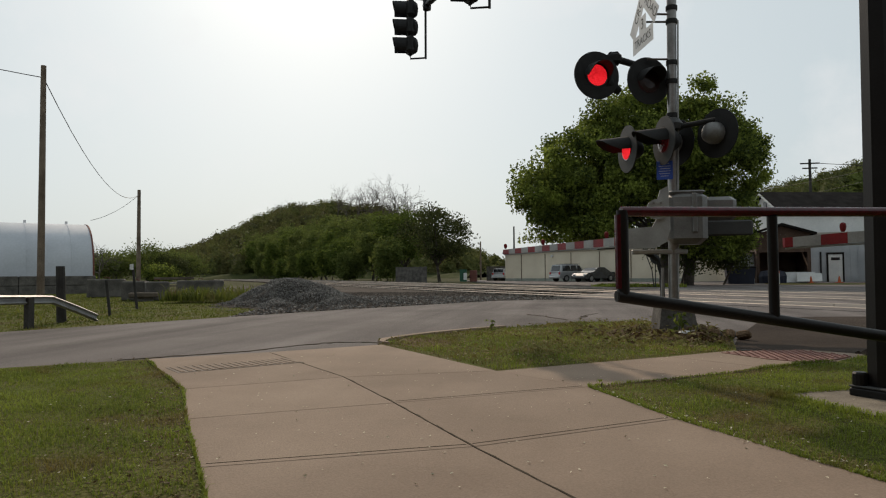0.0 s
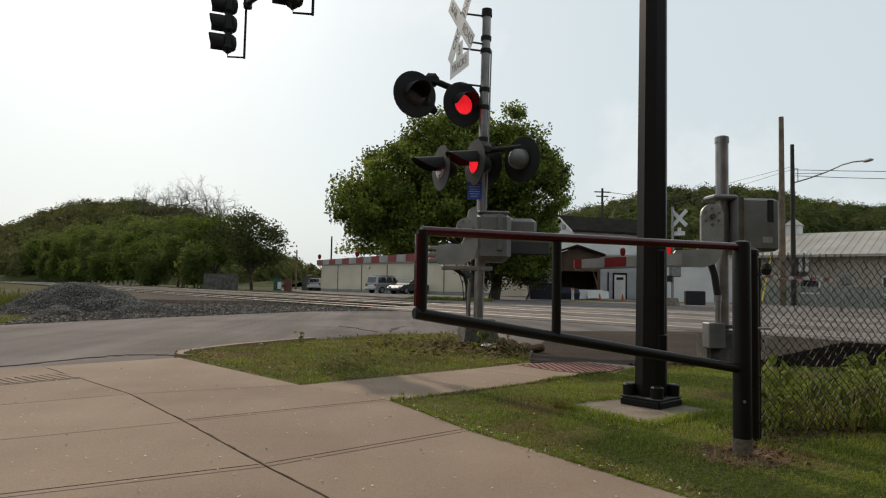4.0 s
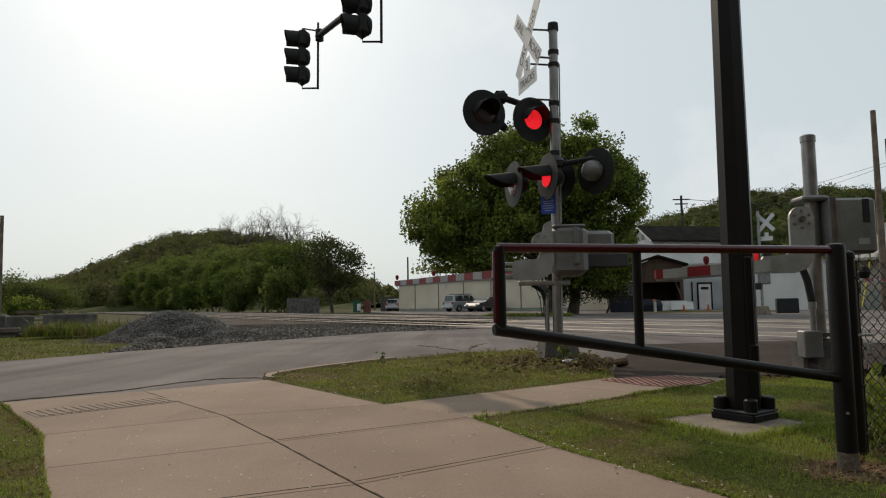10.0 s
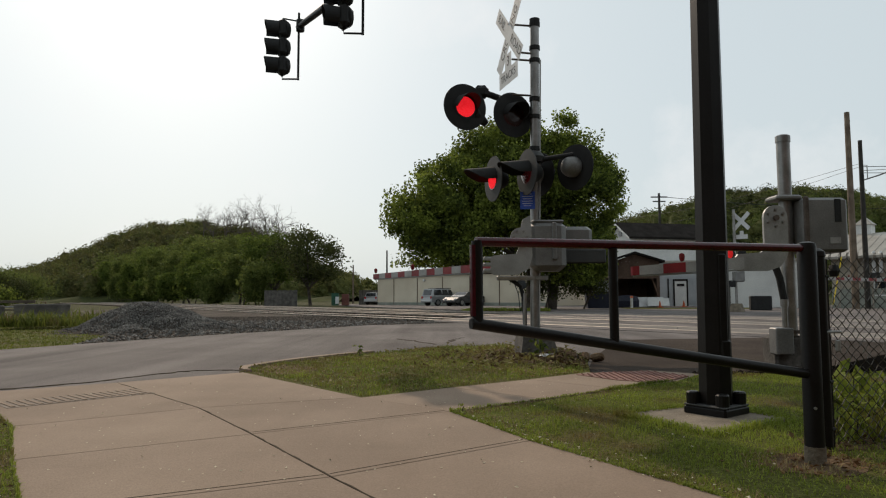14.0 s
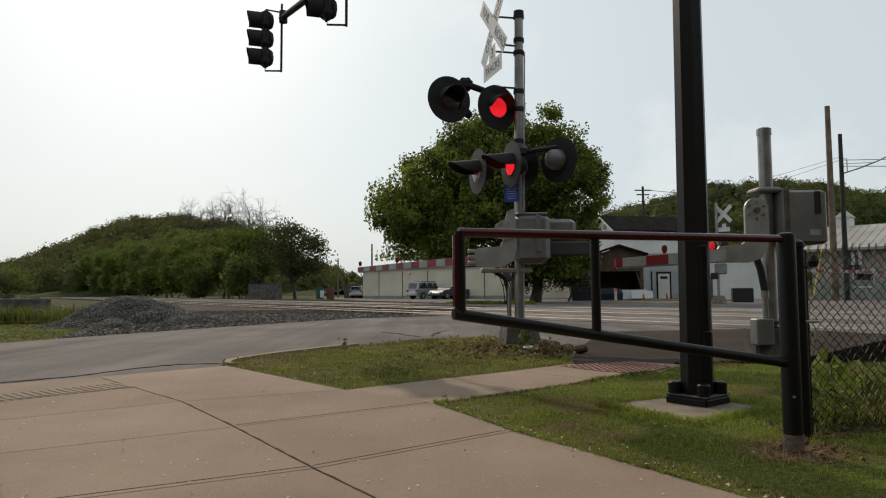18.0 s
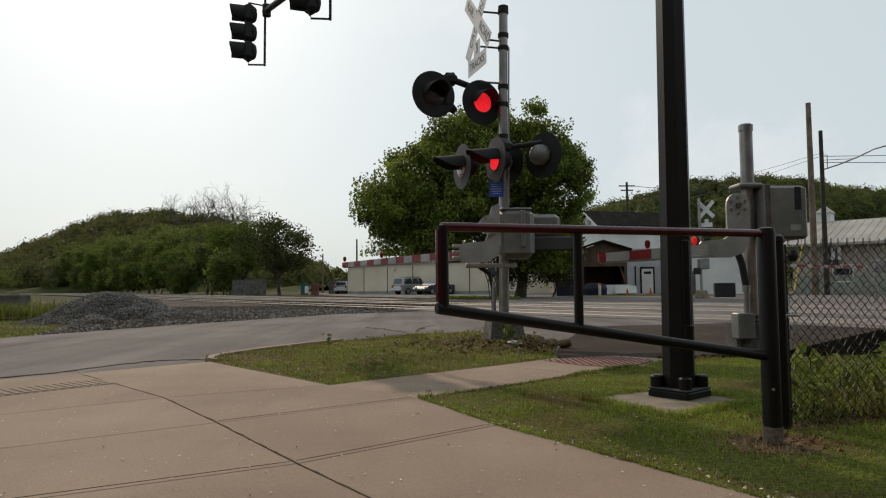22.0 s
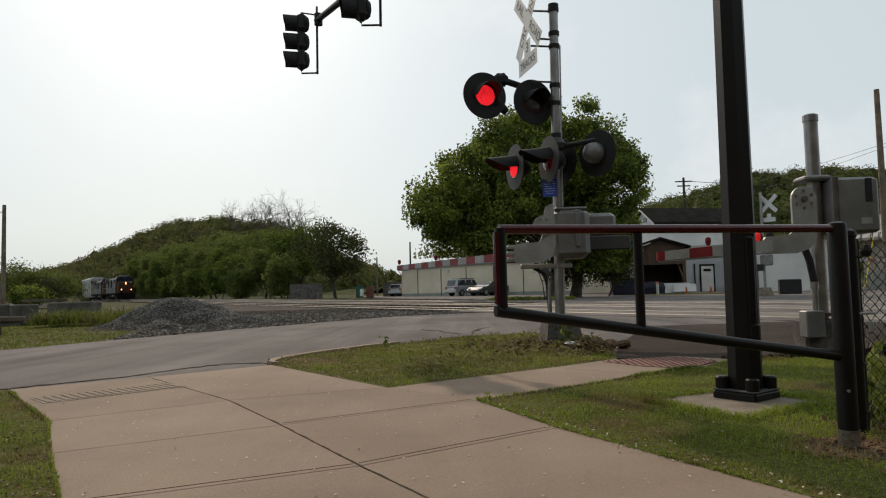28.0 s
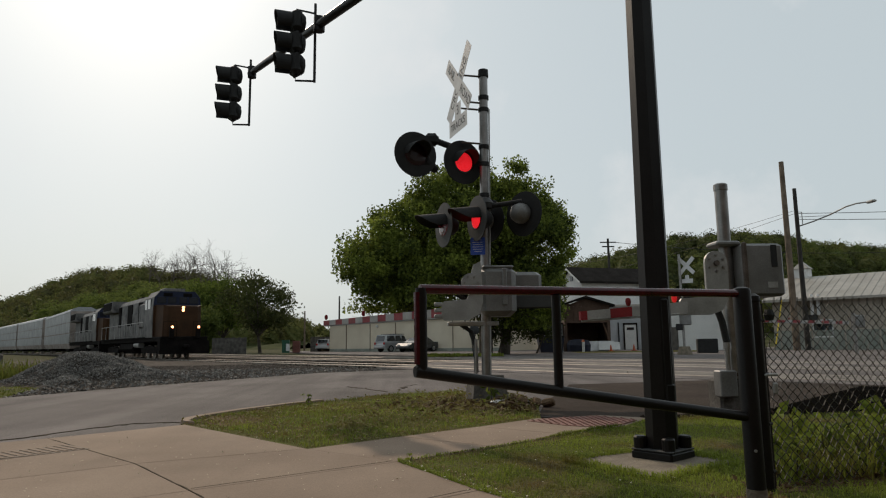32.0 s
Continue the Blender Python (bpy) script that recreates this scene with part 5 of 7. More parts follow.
blades("island_grass", [(-0.66, 5.38), (1.42, 7.06), (1.8, 8.6), (1.8, 9.9), (1.15, 11.05), (0.02, 10.8), (-1.25, 9.3), (-2.1, 7.95), (-2.2, 7.45), (-1.45, 6.5)], 15000, 0.042, M["blade"], 23, 0.006, 1.1, "weedy grass of the turf island", z=0.018, holes=[DIRT])
blades("island_weeds", ISLAND, 9000, 0.04, M["blade_dry"], 24, 0.008, 1.2, "yellowing weeds of the turf island", z=0.018)
blades("tall_grass", [(2.1, 3.62), (4.6, 3.72), (5.2, 5.2), (3.4, 5.0), (2.3, 4.1)], 6000, 0.17, M["blade"], 25, 0.007, 0.7, "tall grass behind the chain-link fence", z=0.015)
blades("tall_weeds", [(2.2, 3.65), (4.6, 3.75), (4.8, 4.8), (2.6, 4.3)], 700, 0.26, M["blade_dry"], 26, 0.007, 0.6, "dry tall weeds behind the fence", z=0.015)
blades("bank_grass", [(-8.5, 8.6), (-7.9, 9.9), (-6.75, 12.2), (-7.6, 15.2), (-10.6, 21.2), (-15, 27), (-24, 32), (-26, 20)], 46000, 0.035, M["blade_bank"], 27, 0.02, 1.2, "rough grass on the far bank", z=-0.03)
blades("bank_weeds", [(-8.6, 8.9), (-9.2, 12.8), (-14, 22), (-24, 28), (-20, 14)], 700, 0.12, M["blade_bank"], 28, 0.03, 0.8, "tall weeds on the far bank", z=-0.03)
blades("pile_weeds", [(-12.4, 18.4), (-9.6, 18.9), (-8.9, 20.4), (-12.8, 20.6)], 1700, 0.4, M["blade_bank"], 29, 0.035, 0.8, "green weeds behind the stone heap", z=0.05)


def strip(pts, w):
    """An outline along a line of places, w wide on its right."""
    p = np.array(pts, float)
    d = np.gradient(p, axis=0)
    n = np.stack([d[:, 1], -d[:, 0]], 1) / np.linalg.norm(d, axis=1)[:, None]
    return [tuple(q) for q in p] + [tuple(q) for q in (p + n * w)[::-1]]


LAWN_EDGE = [(-1.05, 1.75), (-1.54, 2.48), (-2.1, 3.3), (-2.66, 4.16), (-3.3, 4.88), (-3.95, 5.63)]
PATH_EDGE = [(0.03, 4.63), (0.25, 4.16), (0.46, 3.69), (0.88, 2.97), (1.34, 2.2)]
SIDE_EDGE = [(0.03, 4.63), (0.75, 5.17), (1.45, 5.74), (2.1, 6.26)]
for line, w, k in ((LAWN_EDGE, 0.012, 201), (PATH_EDGE, 0.012, 202), (SIDE_EDGE, -0.012, 203)):
    blades("edge_grass", strip(line, w), 1300, 0.032, M["blade"], k, 0.005, 1.3, "grass creeping over the edge of the path", z=0.025)
    blades("edge_litter", strip(line, -16 * w), 700, 0.02, M["straw"], k + 10, 0.006, 1.5, "brown dry thatch along the edge of the path", z=0.02)
blades("footing_fringe", [(1.08, 4.5), (1.48, 3.78), (2.24, 4.26), (1.94, 4.94)], 3200, 0.042, M["blade"], 204, 0.005, 1.2, "grass overgrowing the rim of the footing", z=0.024, holes=[[(1.2, 4.49), (1.52, 3.92), (2.09, 4.28), (1.87, 4.8)]])
blades("post_grass", [(1.35, 3.1), (1.6, 2.85), (2.0, 2.95), (2.1, 3.3), (1.8, 3.55), (1.45, 3.4)], 350, 0.03, M["straw"], 205, 0.006, 1.2, "scorched dry grass round the gate post", z=0.02)


def litter():
    g = rnd(31)
    p = np.c_[g.normal(1.05, 0.5, 800), g.normal(8.75, 0.65, 800), g.uniform(0.03, 0.07, 800)]
    p = p[inside(p, ISLAND)]
    tagged(leaf_cloud("dead_leaves", p, 0.075, M["dead"], seed=32, flat=0.6), "curled brown leaves round the signal foundation", "leaves", "", "stuff")
    p = np.c_[g.normal(0.9, 0.8, 520), g.normal(8.6, 0.8, 520), g.uniform(0.04, 0.13, 520)]
    p = p[inside(p, ISLAND)]
    tagged(leaf_cloud("weed_leaves", p, 0.07, M["blade_dry"], seed=33, flat=0.5), "broad yellow-green weed leaves", "weeds", "", "stuff")
    p = np.c_[g.uniform(-2.2, 1.8, 3400), g.uniform(5.3, 11, 3400), g.uniform(0.028, 0.055, 3400)]
    p = p[inside(p, ISLAND) & (np.sin(p[:, 0] * 3.1 + 1.0) * np.sin(p[:, 1] * 2.7) + g.normal(size=3400) * 0.5 > -0.25)]
    tagged(leaf_cloud("dead_leaves", p, 0.036, M["straw"], seed=38, flat=0.8), "straw-brown dry leaves scattered through the turf island", "leaves", "", "stuff")
    p = np.c_[g.uniform(-2.2, 1.8, 2600), g.uniform(5.3, 11, 2600), g.uniform(0.03, 0.08, 2600)]
    p = p[inside(p, ISLAND) & (np.sin(p[:, 0] * 2.3) * np.sin(p[:, 1] * 3.3 + 2.0) + g.normal(size=2600) * 0.4 > 0.0)]
    tagged(leaf_cloud("weed_leaves", p, 0.05, M["blade_dry"], seed=39, flat=0.5), "low broad-leaved weeds in the turf island", "weeds", "", "stuff")
    p = np.c_[g.uniform(-3.2, 1.6, 420), g.uniform(2.2, 6.4, 420), np.full(420, 0.036)]
    tagged(leaf_cloud("fallen_petals", p, 0.017, M["petal"], seed=34, flat=0.9), "small pale fallen petals on the path", "petals", "", "stuff")
    p = np.c_[g.normal(1.72, 0.17, 130), g.normal(3.2, 0.13, 130), g.uniform(0.024, 0.034, 130)]
    tagged(leaf_cloud("dead_leaves", p, 0.032, M["dead_red"], seed=36, flat=0.6), "reddish brown dead leaves round the gate post", "leaves", "", "stuff")
    e = g.uniform(0, 1, 700)
    q = np.c_[1.88 + 2.9 * e, 3.5 + 0.72 * e + g.uniform(-0.08, 0.3, 700), g.uniform(0.025, 0.06, 700)]
    # dark leaves add to the shade laid along the fence foot
    tagged(leaf_cloud("dead_leaves", q, 0.045, M["dead"], seed=40, flat=0.5), "dead leaves along the fence that deepen its shaded foot", "leaves", "", "stuff")
    e = g.uniform(0, 1, 420)
    edge = np.array([(-1.3, 2.1), (-1.62, 2.6), (-2.15, 3.36), (-2.72, 4.22), (-4.0, 5.62)])
    q = np.stack([np.interp(e * 4, range(5), edge[:, 0]), np.interp(e * 4, range(5), edge[:, 1])], 1) - np.abs(g.normal(size=(420, 1))) * (0.3, 0.02)
    tagged(leaf_cloud("lawn_litter", np.c_[q, g.uniform(0.03, 0.04, 420)], 0.022, M["dead"], seed=37, flat=0.8), "dry brown leaf litter along the lawn edge", "leaves", "", "stuff")
    e = np.linspace(0, 1, 80)
    edge = np.array([(0.03, 4.62), (0.46, 3.69), (0.98, 2.8), (1.34, 2.2)])
    q = np.stack([np.interp(e * 3, range(4), edge[:, 0]), np.interp(e * 3, range(4), edge[:, 1])], 1) + g.normal(size=(80, 2)) * 0.04 + 0.02
    tagged(leaf_cloud("edge_petals", np.c_[q, g.uniform(0.03, 0.05, 80)], 0.02, M["petal"], seed=35, flat=0.8), "pale petals along the edge of the turf", "petals", "", "stuff")


litter()


def weed_tuft(x, y, h, n, seed, mat="leaf"):
    g = rnd(seed)
    t = thing("weed", "leafy green weed growing at the roadside", "weed", Matrix.Translation((x, y, 0.0)))
    part("stem", tube(B(), (0, 0, 0), (0.02, 0, h * 0.8), 0.006, 0.003, 6), M["bark"], t)
    leaf_cloud("leaves", np.c_[g.normal(0, h * 0.22, n), g.normal(0, h * 0.22, n), g.uniform(0.1, 1, n) * h], 0.03 + 0.2 * h, M[mat], t, seed)


weed_tuft(1.22, 8.75, 0.33, 34, 41)
weed_tuft(-1.15, 9.05, 0.2, 20, 42)
weed_tuft(0.1, 4.62, 0.08, 8, 43, "blade")
weed_tuft(2.28, 3.8, 0.26, 30, 44, "blade")
weed_tuft(2.75, 3.85, 0.3, 34, 45, "blade")
weed_tuft(3.1, 4.2, 0.32, 34, 46, "blade")
for k in range(12):
    weed_tuft(2.2 + 0.21 * k, 3.86 + 0.07 * k + 0.12 * (k % 3), 0.24 + 0.05 * (k * 7 % 4), 40, 300 + k, "blade" if k % 3 else "leaf")


def rubble():
    t = thing("rubble", "small heap of broken dark rubble at the foundation", "rubble", Matrix.Translation((1.55, 8.55, 0)))
    g = rnd(51)
    for i in range(14):
        bm = box(B(), 0, 0, 0, g.uniform(0.05, 0.16), g.uniform(0.05, 0.15), g.uniform(0.04, 0.1), pose(*g.normal(size=3) * (0.2, 0.16, 0) + (0, 0, 0.06), *g.uniform(-40, 40, 3)), 0.02)
        part("chunk", bm, M["dirt"] if i % 5 else M["block"], t)
    part("scrap", box(B(), -0.3, -0.05, 0.06, 0.14, 0.08, 0.06, bevel=0.02), M["white"], t, "scrap of pale litter")


rubble()

# ---- plain unseen walls behind the camera, added to block sky light ----
sheet("wall_back", [(-18, -9), (30, -9), (30, -9.4), (-18, -9.4)], -0.2, 11, M["brown"], "plain dark wall added unseen behind the viewer to block sky light", "wall")
sheet("wall_side", [(30, -9), (30.4, -9), (30.4, 5), (30, 5)], -0.2, 8, M["brown"], "plain dark wall added unseen beside the viewer to block sky light", "wall")

# ---- trees ----
def crown_points(g, n_clumps, per, rx, ry, rz, cz, clump):
    """Leaf places: clumps over an uneven crown, denser towards its skin."""
    d = g.normal(size=(n_clumps, 3))
    d /= np.linalg.norm(d, axis=1)[:, None]
    k = g.uniform(0.45, 1.0, n_clumps) ** 0.6 * (0.86 + 0.14 * np.sin(d[:, 0] * 5 + d[:, 2] * 4 + g.uniform(0, 6)))
    c = d * k[:, None] * (rx, ry, rz)
    c[:, 2] = np.where(c[:, 2] < -0.55 * rz, -0.55 * rz + 0.3 * (c[:, 2] + 0.55 * rz), c[:, 2]) + cz
    o = np.clip(g.normal(size=(n_clumps, per, 3)), -1.7, 1.7) * (g.uniform(0.5, 1.2, n_clumps) * clump)[:, None, None] * (1, 1, 0.75)
    return c, (c[:, None] + o).reshape(-1, 3)


def tree(x, y, h, rx, rz, mat, label, seed, leaf=0.32, clumps=130, per=55, clump=0.7, low=0.12, trunk=0.3, ry=None, z0=-0.1, category="tree", group=""):
    g = rnd(seed)
    t = thing("tree", label, category, Matrix.Translation((x, y, z0)), group)
    cz = h - rz
    centres, pts = crown_points(g, clumps, per, rx, ry or rx, rz, cz, clump)
    bm = B()
    fork = Vector((g.normal() * 0.3, g.normal() * 0.3, max(1.2, h * low + 1.2)))
    tube(bm, (0, 0, 0), fork, trunk, trunk * 0.7, 10)
    for c in centres[:: max(1, clumps // 22)]:
        c = Vector(c)
        mid = fork.lerp(c, 0.5) + Vector((g.normal() * 0.25, g.normal() * 0.25, 0.4))
        tube(bm, fork, mid, trunk * 0.42, trunk * 0.22, 6)
        tube(bm, mid, c, trunk * 0.22, trunk * 0.05, 5)
    part("trunk", bm, M["bark"], t)
    leaf_cloud("crown", pts, leaf, M[mat], t, seed + 1)
    return t


def bare_tree(x, y, z, h, seed, label="bare grey tree with fine twigs on the ridge", spread=1.25):
    g = rnd(seed)
    t = thing("bare_tree", label, "tree", Matrix.Translation((x, y, z)), "bare trees")
    bm = B()

    def grow(p, d, ln, r, depth):
        q = p + d * ln
        tube(bm, p, q, r, r * 0.7, 5 if depth < 2 else 3)
        if depth < 7:
            for k in range(3 if depth < 3 else 2):
                w = Vector(g.normal(size=3)) * 0.46 * spread + d + Vector((0, 0, 0.1))
                grow(q - d * ln * 0.3 * k * g.uniform(), w.normalized(), ln * g.uniform(0.6, 0.92), r * 0.68, depth + 1)

    grow(Vector((0, 0, 0)), Vector((0, 0, 1)), h * 0.26, h * 0.014, 0)
    part("branch_work", bm, M["bare"], t)
    return t


# the large maple beyond the crossing, in three uneven lobes
def maple():
    g = rnd(61)
    t = thing("tree", "large full green maple beyond the tracks", "tree", Matrix.Translation((5.2, 46, -0.1)))
    bm = B()
    tube(bm, (0.8, 0, 0), (0.9, 0, 3.2), 0.5, 0.4, 12)
    tube(bm, (2.2, 0.5, 0), (2.6, 0.5, 3.4), 0.35, 0.26, 10)
    all_pts = []
    for cx, cy, cz, rx, rz, n in ((1.8, 0, 9.2, 4.6, 4.9, 230), (-2.6, -0.5, 7.6, 5.2, 4.6, 220), (4.2, 0.3, 7.6, 3.7, 4.6, 170), (-1.5, -1.2, 4.6, 5.8, 2.7, 150), (-6.4, -0.5, 6.0, 3.4, 2.9, 110), (4.0, -1, 3.9, 3.8, 2.7, 110), (-1.4, 0, 9.7, 4.2, 3.8, 120), (-4.8, 0, 3.6, 3.6, 2.0, 70)):
        c, p = crown_points(g, int(n * 0.5), 330, rx, rx * 0.8, rz, 0, 0.58)
        all_pts.append(p + (cx, cy, cz))
        for k in c[::6]:
            tube(bm, (1.0, 0, 3.0), Vector((cx * 0.5 + 0.5, cy, cz - 1)), 0.22, 0.12, 6)
            tube(bm, Vector((cx * 0.5 + 0.5, cy, cz - 1)), Vector(k) + Vector((cx, cy, cz)), 0.1, 0.02, 4)
    part("trunk", bm, M["bark"], t)
    p = np.vstack(all_pts)
    low = np.where(p[:, 0] < 1.0, 3.0, 1.6)
    low = np.where(p[:, 0] > 5.7, 5.2 + (p[:, 0] - 5.7) * 1.1, low)      # the crown lifts clear of the house
    leaf_cloud("crown", p[p[:, 2] > low], 0.2, M["leaf"], t, 62, slim=0.75)


maple()
# understory bushes; dark leaf colour carries part of the shade below the crown
tree(6.9, 46.2, 4.0, 1.9, 1.7, "leaf_dark", "dark bush under the maple, its shade partly in the leaf colour", 64, leaf=0.2, clumps=46, per=90, clump=0.45, low=0.0, trunk=0.08, category="bush")
tree(9.8, 47.5, 4.6, 1.7, 2.0, "leaf_dark", "dark bush under the maple, its shade partly in the leaf colour", 66, leaf=0.2, clumps=46, per=90, clump=0.45, low=0.0, trunk=0.08, category="bush")
# trees along the far side of the tracks
for i, (s, off, h, r, mat) in enumerate(((-75, 33.5, 9.0, 4.6, "leaf_dark"), (-91, 35, 10.6, 4.8, "leaf_green"), (-97, 33, 8.0, 3.5, "leaf_wood"), (-108, 36, 11.5, 5.0, "leaf_wood"), (-104, 30, 6.5, 3.2, "leaf_green"),
        (-120, 35, 12.0, 5.0, "leaf_wood"), (-131, 33, 10.0, 4.2, "leaf_wood"), (-142, 37, 13.5, 5.5, "leaf_wood"), (-156, 34, 12.0, 5.0, "leaf_green"), (-170, 36, 14.0, 5.6, "leaf_wood"), (-186, 34, 12.5, 5.5, "leaf_wood"), (-204, 37, 15.0, 6.0, "leaf_wood"), (-226, 35, 14.0, 6.0, "leaf_wood"), (-250, 36, 15.0, 7.0, "leaf_wood"), (-280, 37, 16.0, 7.0, "leaf_wood"), (-315, 38, 16.0, 8.0, "leaf_wood"))):
    x, y = (N * off + U * s).xy
    tree(x, y, h, r, h * 0.38, mat, "dark leafy tree with a broken crown beyond the tracks" if mat == "leaf_dark" else "dense green woodland tree beyond the tracks", 70 + i, leaf=0.26 + 0.0013 * abs(s), clumps=72 if mat == 'leaf_dark' else 100, per=95, clump=0.7 + 0.0015 * abs(s), low=0.08 if mat == 'leaf_dark' else 0.02, trunk=0.22, group="trackside trees")
for i, (s, off, h, r) in enumerate(((-100, 29.5, 4.0, 2.4), (-112, 30, 4.5, 2.8), (-125, 29.5, 4.2, 3.0), (-138, 30, 5, 3.2), (-150, 30, 4.5, 3.0), (-163, 30, 5, 3.4), (-178, 30, 5.5, 3.6), (-195, 30, 5.5, 4.0), (-215, 31, 6, 4.2), (-84, 30, 3.0, 2.0), (-240, 31, 6, 4.5), (-268, 31, 6.5, 5))):
    x, y = (N * off + U * s).xy
    tree(x, y, h * (1.1, 1.9, 1.35, 2.1)[i % 4], r * (0.7, 0.9, 0.75)[i % 3], h * (0.54, 0.95, 0.66, 1.0)[i % 4], "leaf_green" if i % 3 else "leaf_wood", "low green thicket at the foot of the trees", 100 + i, leaf=0.28 + 0.0013 * abs(s), clumps=60, per=95, clump=0.75, low=0.0, trunk=0.1, category="bush", group="trackside thicket")
# trees on the near side, past the barn
for i, (x, y, h, r, mat) in enumerate(((-70, 74, 8.5, 4.0, "leaf_wood"), (-76, 84, 9.5, 4.6, "leaf_wood"), (-70, 88, 6.0, 3.4, "leaf_dark"), (-86, 92, 8, 4.5, "leaf_wood"), (-80, 104, 7, 4.5, "leaf"), (-96, 104, 8, 5, "leaf_wood"), (-104, 130, 9, 6, "leaf_wood"), (-60, 72, 3.2, 2.0, "leaf"), (-112, 118, 8, 6, "leaf_wood"), (-66, 88, 6.4, 3.2, "leaf_wood"), (-65, 94, 8.4, 3.6, "leaf_wood"), (-62, 95, 6.0, 3.0, "leaf_dark"), (-67, 102, 7.2, 3.8, "leaf_wood"), (-64, 103, 6.2, 3.4, "leaf_wood"), (-72, 110, 7.6, 4, "leaf_wood"), (-60, 90, 3.2, 2.2, "leaf"))):
    tree(x, y, h * 0.74, r, h * 0.33, mat, "round green tree past the barn", 120 + i, leaf=0.32, clumps=70, per=55, clump=0.8, low=0.02, trunk=0.2, group="trees past the barn")
bare_tree(-54.7, 70, -0.1, 6.2, 141, "slender half-bare tree beside the barn")
bare_tree(-2.9, 89, -0.1, 8.6, 142, "bare spreading tree behind the cream building", 1.1)


# ---- wooded hills ----
def ridge(name, label, xs, hs, y0, y1, y2, seed, count, size, mats, crown=5.0, per=330, tall=0.95, woods=None):
    """A hill: a ground form with woodland clumps over it, the crest along y1."""
    g, woods = rnd(seed), woods or (xs[0], xs[-1])
    gx, gy = np.meshgrid(np.linspace(xs[0], xs[-1], 60), np.r_[np.linspace(y0, y1, 16), np.linspace(y1 + 15, y2, 8)])

    def height(x, y):
        f = np.clip(np.where(y < y1, (y - y0) / (y1 - y0), (y2 - y) / (y2 - y1)), 0, 1)
        return np.interp(x * np.maximum(1.0, y1 / np.maximum(y, 1)), xs, hs) * (f * f * (3 - 2 * f)) - 0.2

    gz = height(gx, gy) + g.normal(size=gx.shape) * 0.5 * (gy > y0 + 5)
    n = gx.shape[1]
    k = np.arange((gx.shape[0] - 1) * n).reshape(-1, n)[:, :-1].ravel()
    ob = raw(name, np.c_[gx.ravel(), gy.ravel(), gz.ravel() + np.clip(gz.ravel(), 0, 1) * crown * 0.2], np.stack([k, k + 1, k + n + 1, k + n], 1), M["hill"])
    tagged(ob, label, "hill", "", "structure")
    for j, mat in enumerate(mats):
        cy = y0 + (y1 + 12 - y0) * g.uniform(0, 1, count) ** 0.8
        cx = g.uniform(woods[0], woods[1], count) * np.minimum(1.0, cy / y1)
        h = height(cx, cy)
        keep = h > 0.8
        cx, cy, h = cx[keep], cy[keep], h[keep]
        r = crown * g.uniform(0.6, 1.15, len(cx))
        d = g.normal(size=(len(cx), per, 3))
        d /= np.linalg.norm(d, axis=2)[:, :, None]
        d[:, :, 2] = np.abs(d[:, :, 2]) * 1.25 - 0.25
        p = np.stack([cx, cy, h + r * 0.35], 1)[:, None] + d * r[:, None, None] * g.uniform(0.55, 1.04, (len(cx), per, 1)) * (1, 1, tall)
        # the dense inside of each crown, lumpy and closed
        u, w = np.meshgrid(np.linspace(0, 2 * math.pi, 11)[:-1], np.linspace(0.02, math.pi * 0.8, 7))
        ball = np.stack([np.sin(w) * np.cos(u), np.sin(w) * np.sin(u), np.cos(w)], -1).reshape(-1, 3)
        lump = r[:, None, None] * g.uniform(0.45, 0.8, (len(cx), len(ball), 1)) * (1, 1, tall)
        q = np.stack([cx, cy, h + r * 0.35], 1)[:, None] + ball * lump
        a, b = np.meshgrid(np.arange(10), np.arange(6))
        ring = np.stack([b * 10 + a, (b + 1) * 10 + a, (b + 1) * 10 + (a + 1) % 10, b * 10 + (a + 1) % 10], -1).reshape(-1, 4)
        inner = raw("woodland_inside", q.reshape(-1, 3), (ring[None] + np.arange(len(cx))[:, None, None] * len(ball)).reshape(-1, 4), M[mat])
        tagged(inner, "dense spring woodland covering the hillside", "woods", "", "stuff")
        tagged(leaf_cloud("woodland", p.reshape(-1, 3), size, M[mat], seed=seed + j), "spring woodland covering the hillside", "woods", "", "stuff")


ridge("hill_left", "low wooded hill beyond the tracks", [-330, -230, -178, -165, -156, -149, -138, -128, -117, -106, -98, -89, -78, -66, -50, -25], [2, 3, 4.8, 7, 9.8, 12.4, 16.4, 20, 23.5, 25.5, 25.7, 24, 23.2, 17.5, 8, 0], 158, 262, 420, 150, 250, 0.72, ("leaf_far", "leaf_far", "leaf_bud"), 4.4, 380, 1.2, (-190, -35))
ridge("hill_right", "long wooded hill behind the town", [40, 75, 110, 130, 150, 190, 225, 250, 300, 380], [0, 26, 38, 43, 47, 47, 41, 39, 43, 38], 240, 330, 480, 170, 230, 0.9, ("leaf_far", "leaf_wood", "leaf_dark"), 6.5, 300, 1.0, (45, 300))
ridge("hill_far", "distant wooded rise", [-60, -20, 30, 60, 90, 120], [4, 6, 7, 11, 15, 16], 235, 300, 420, 180, 60, 1.2, ("leaf_far",), 5)
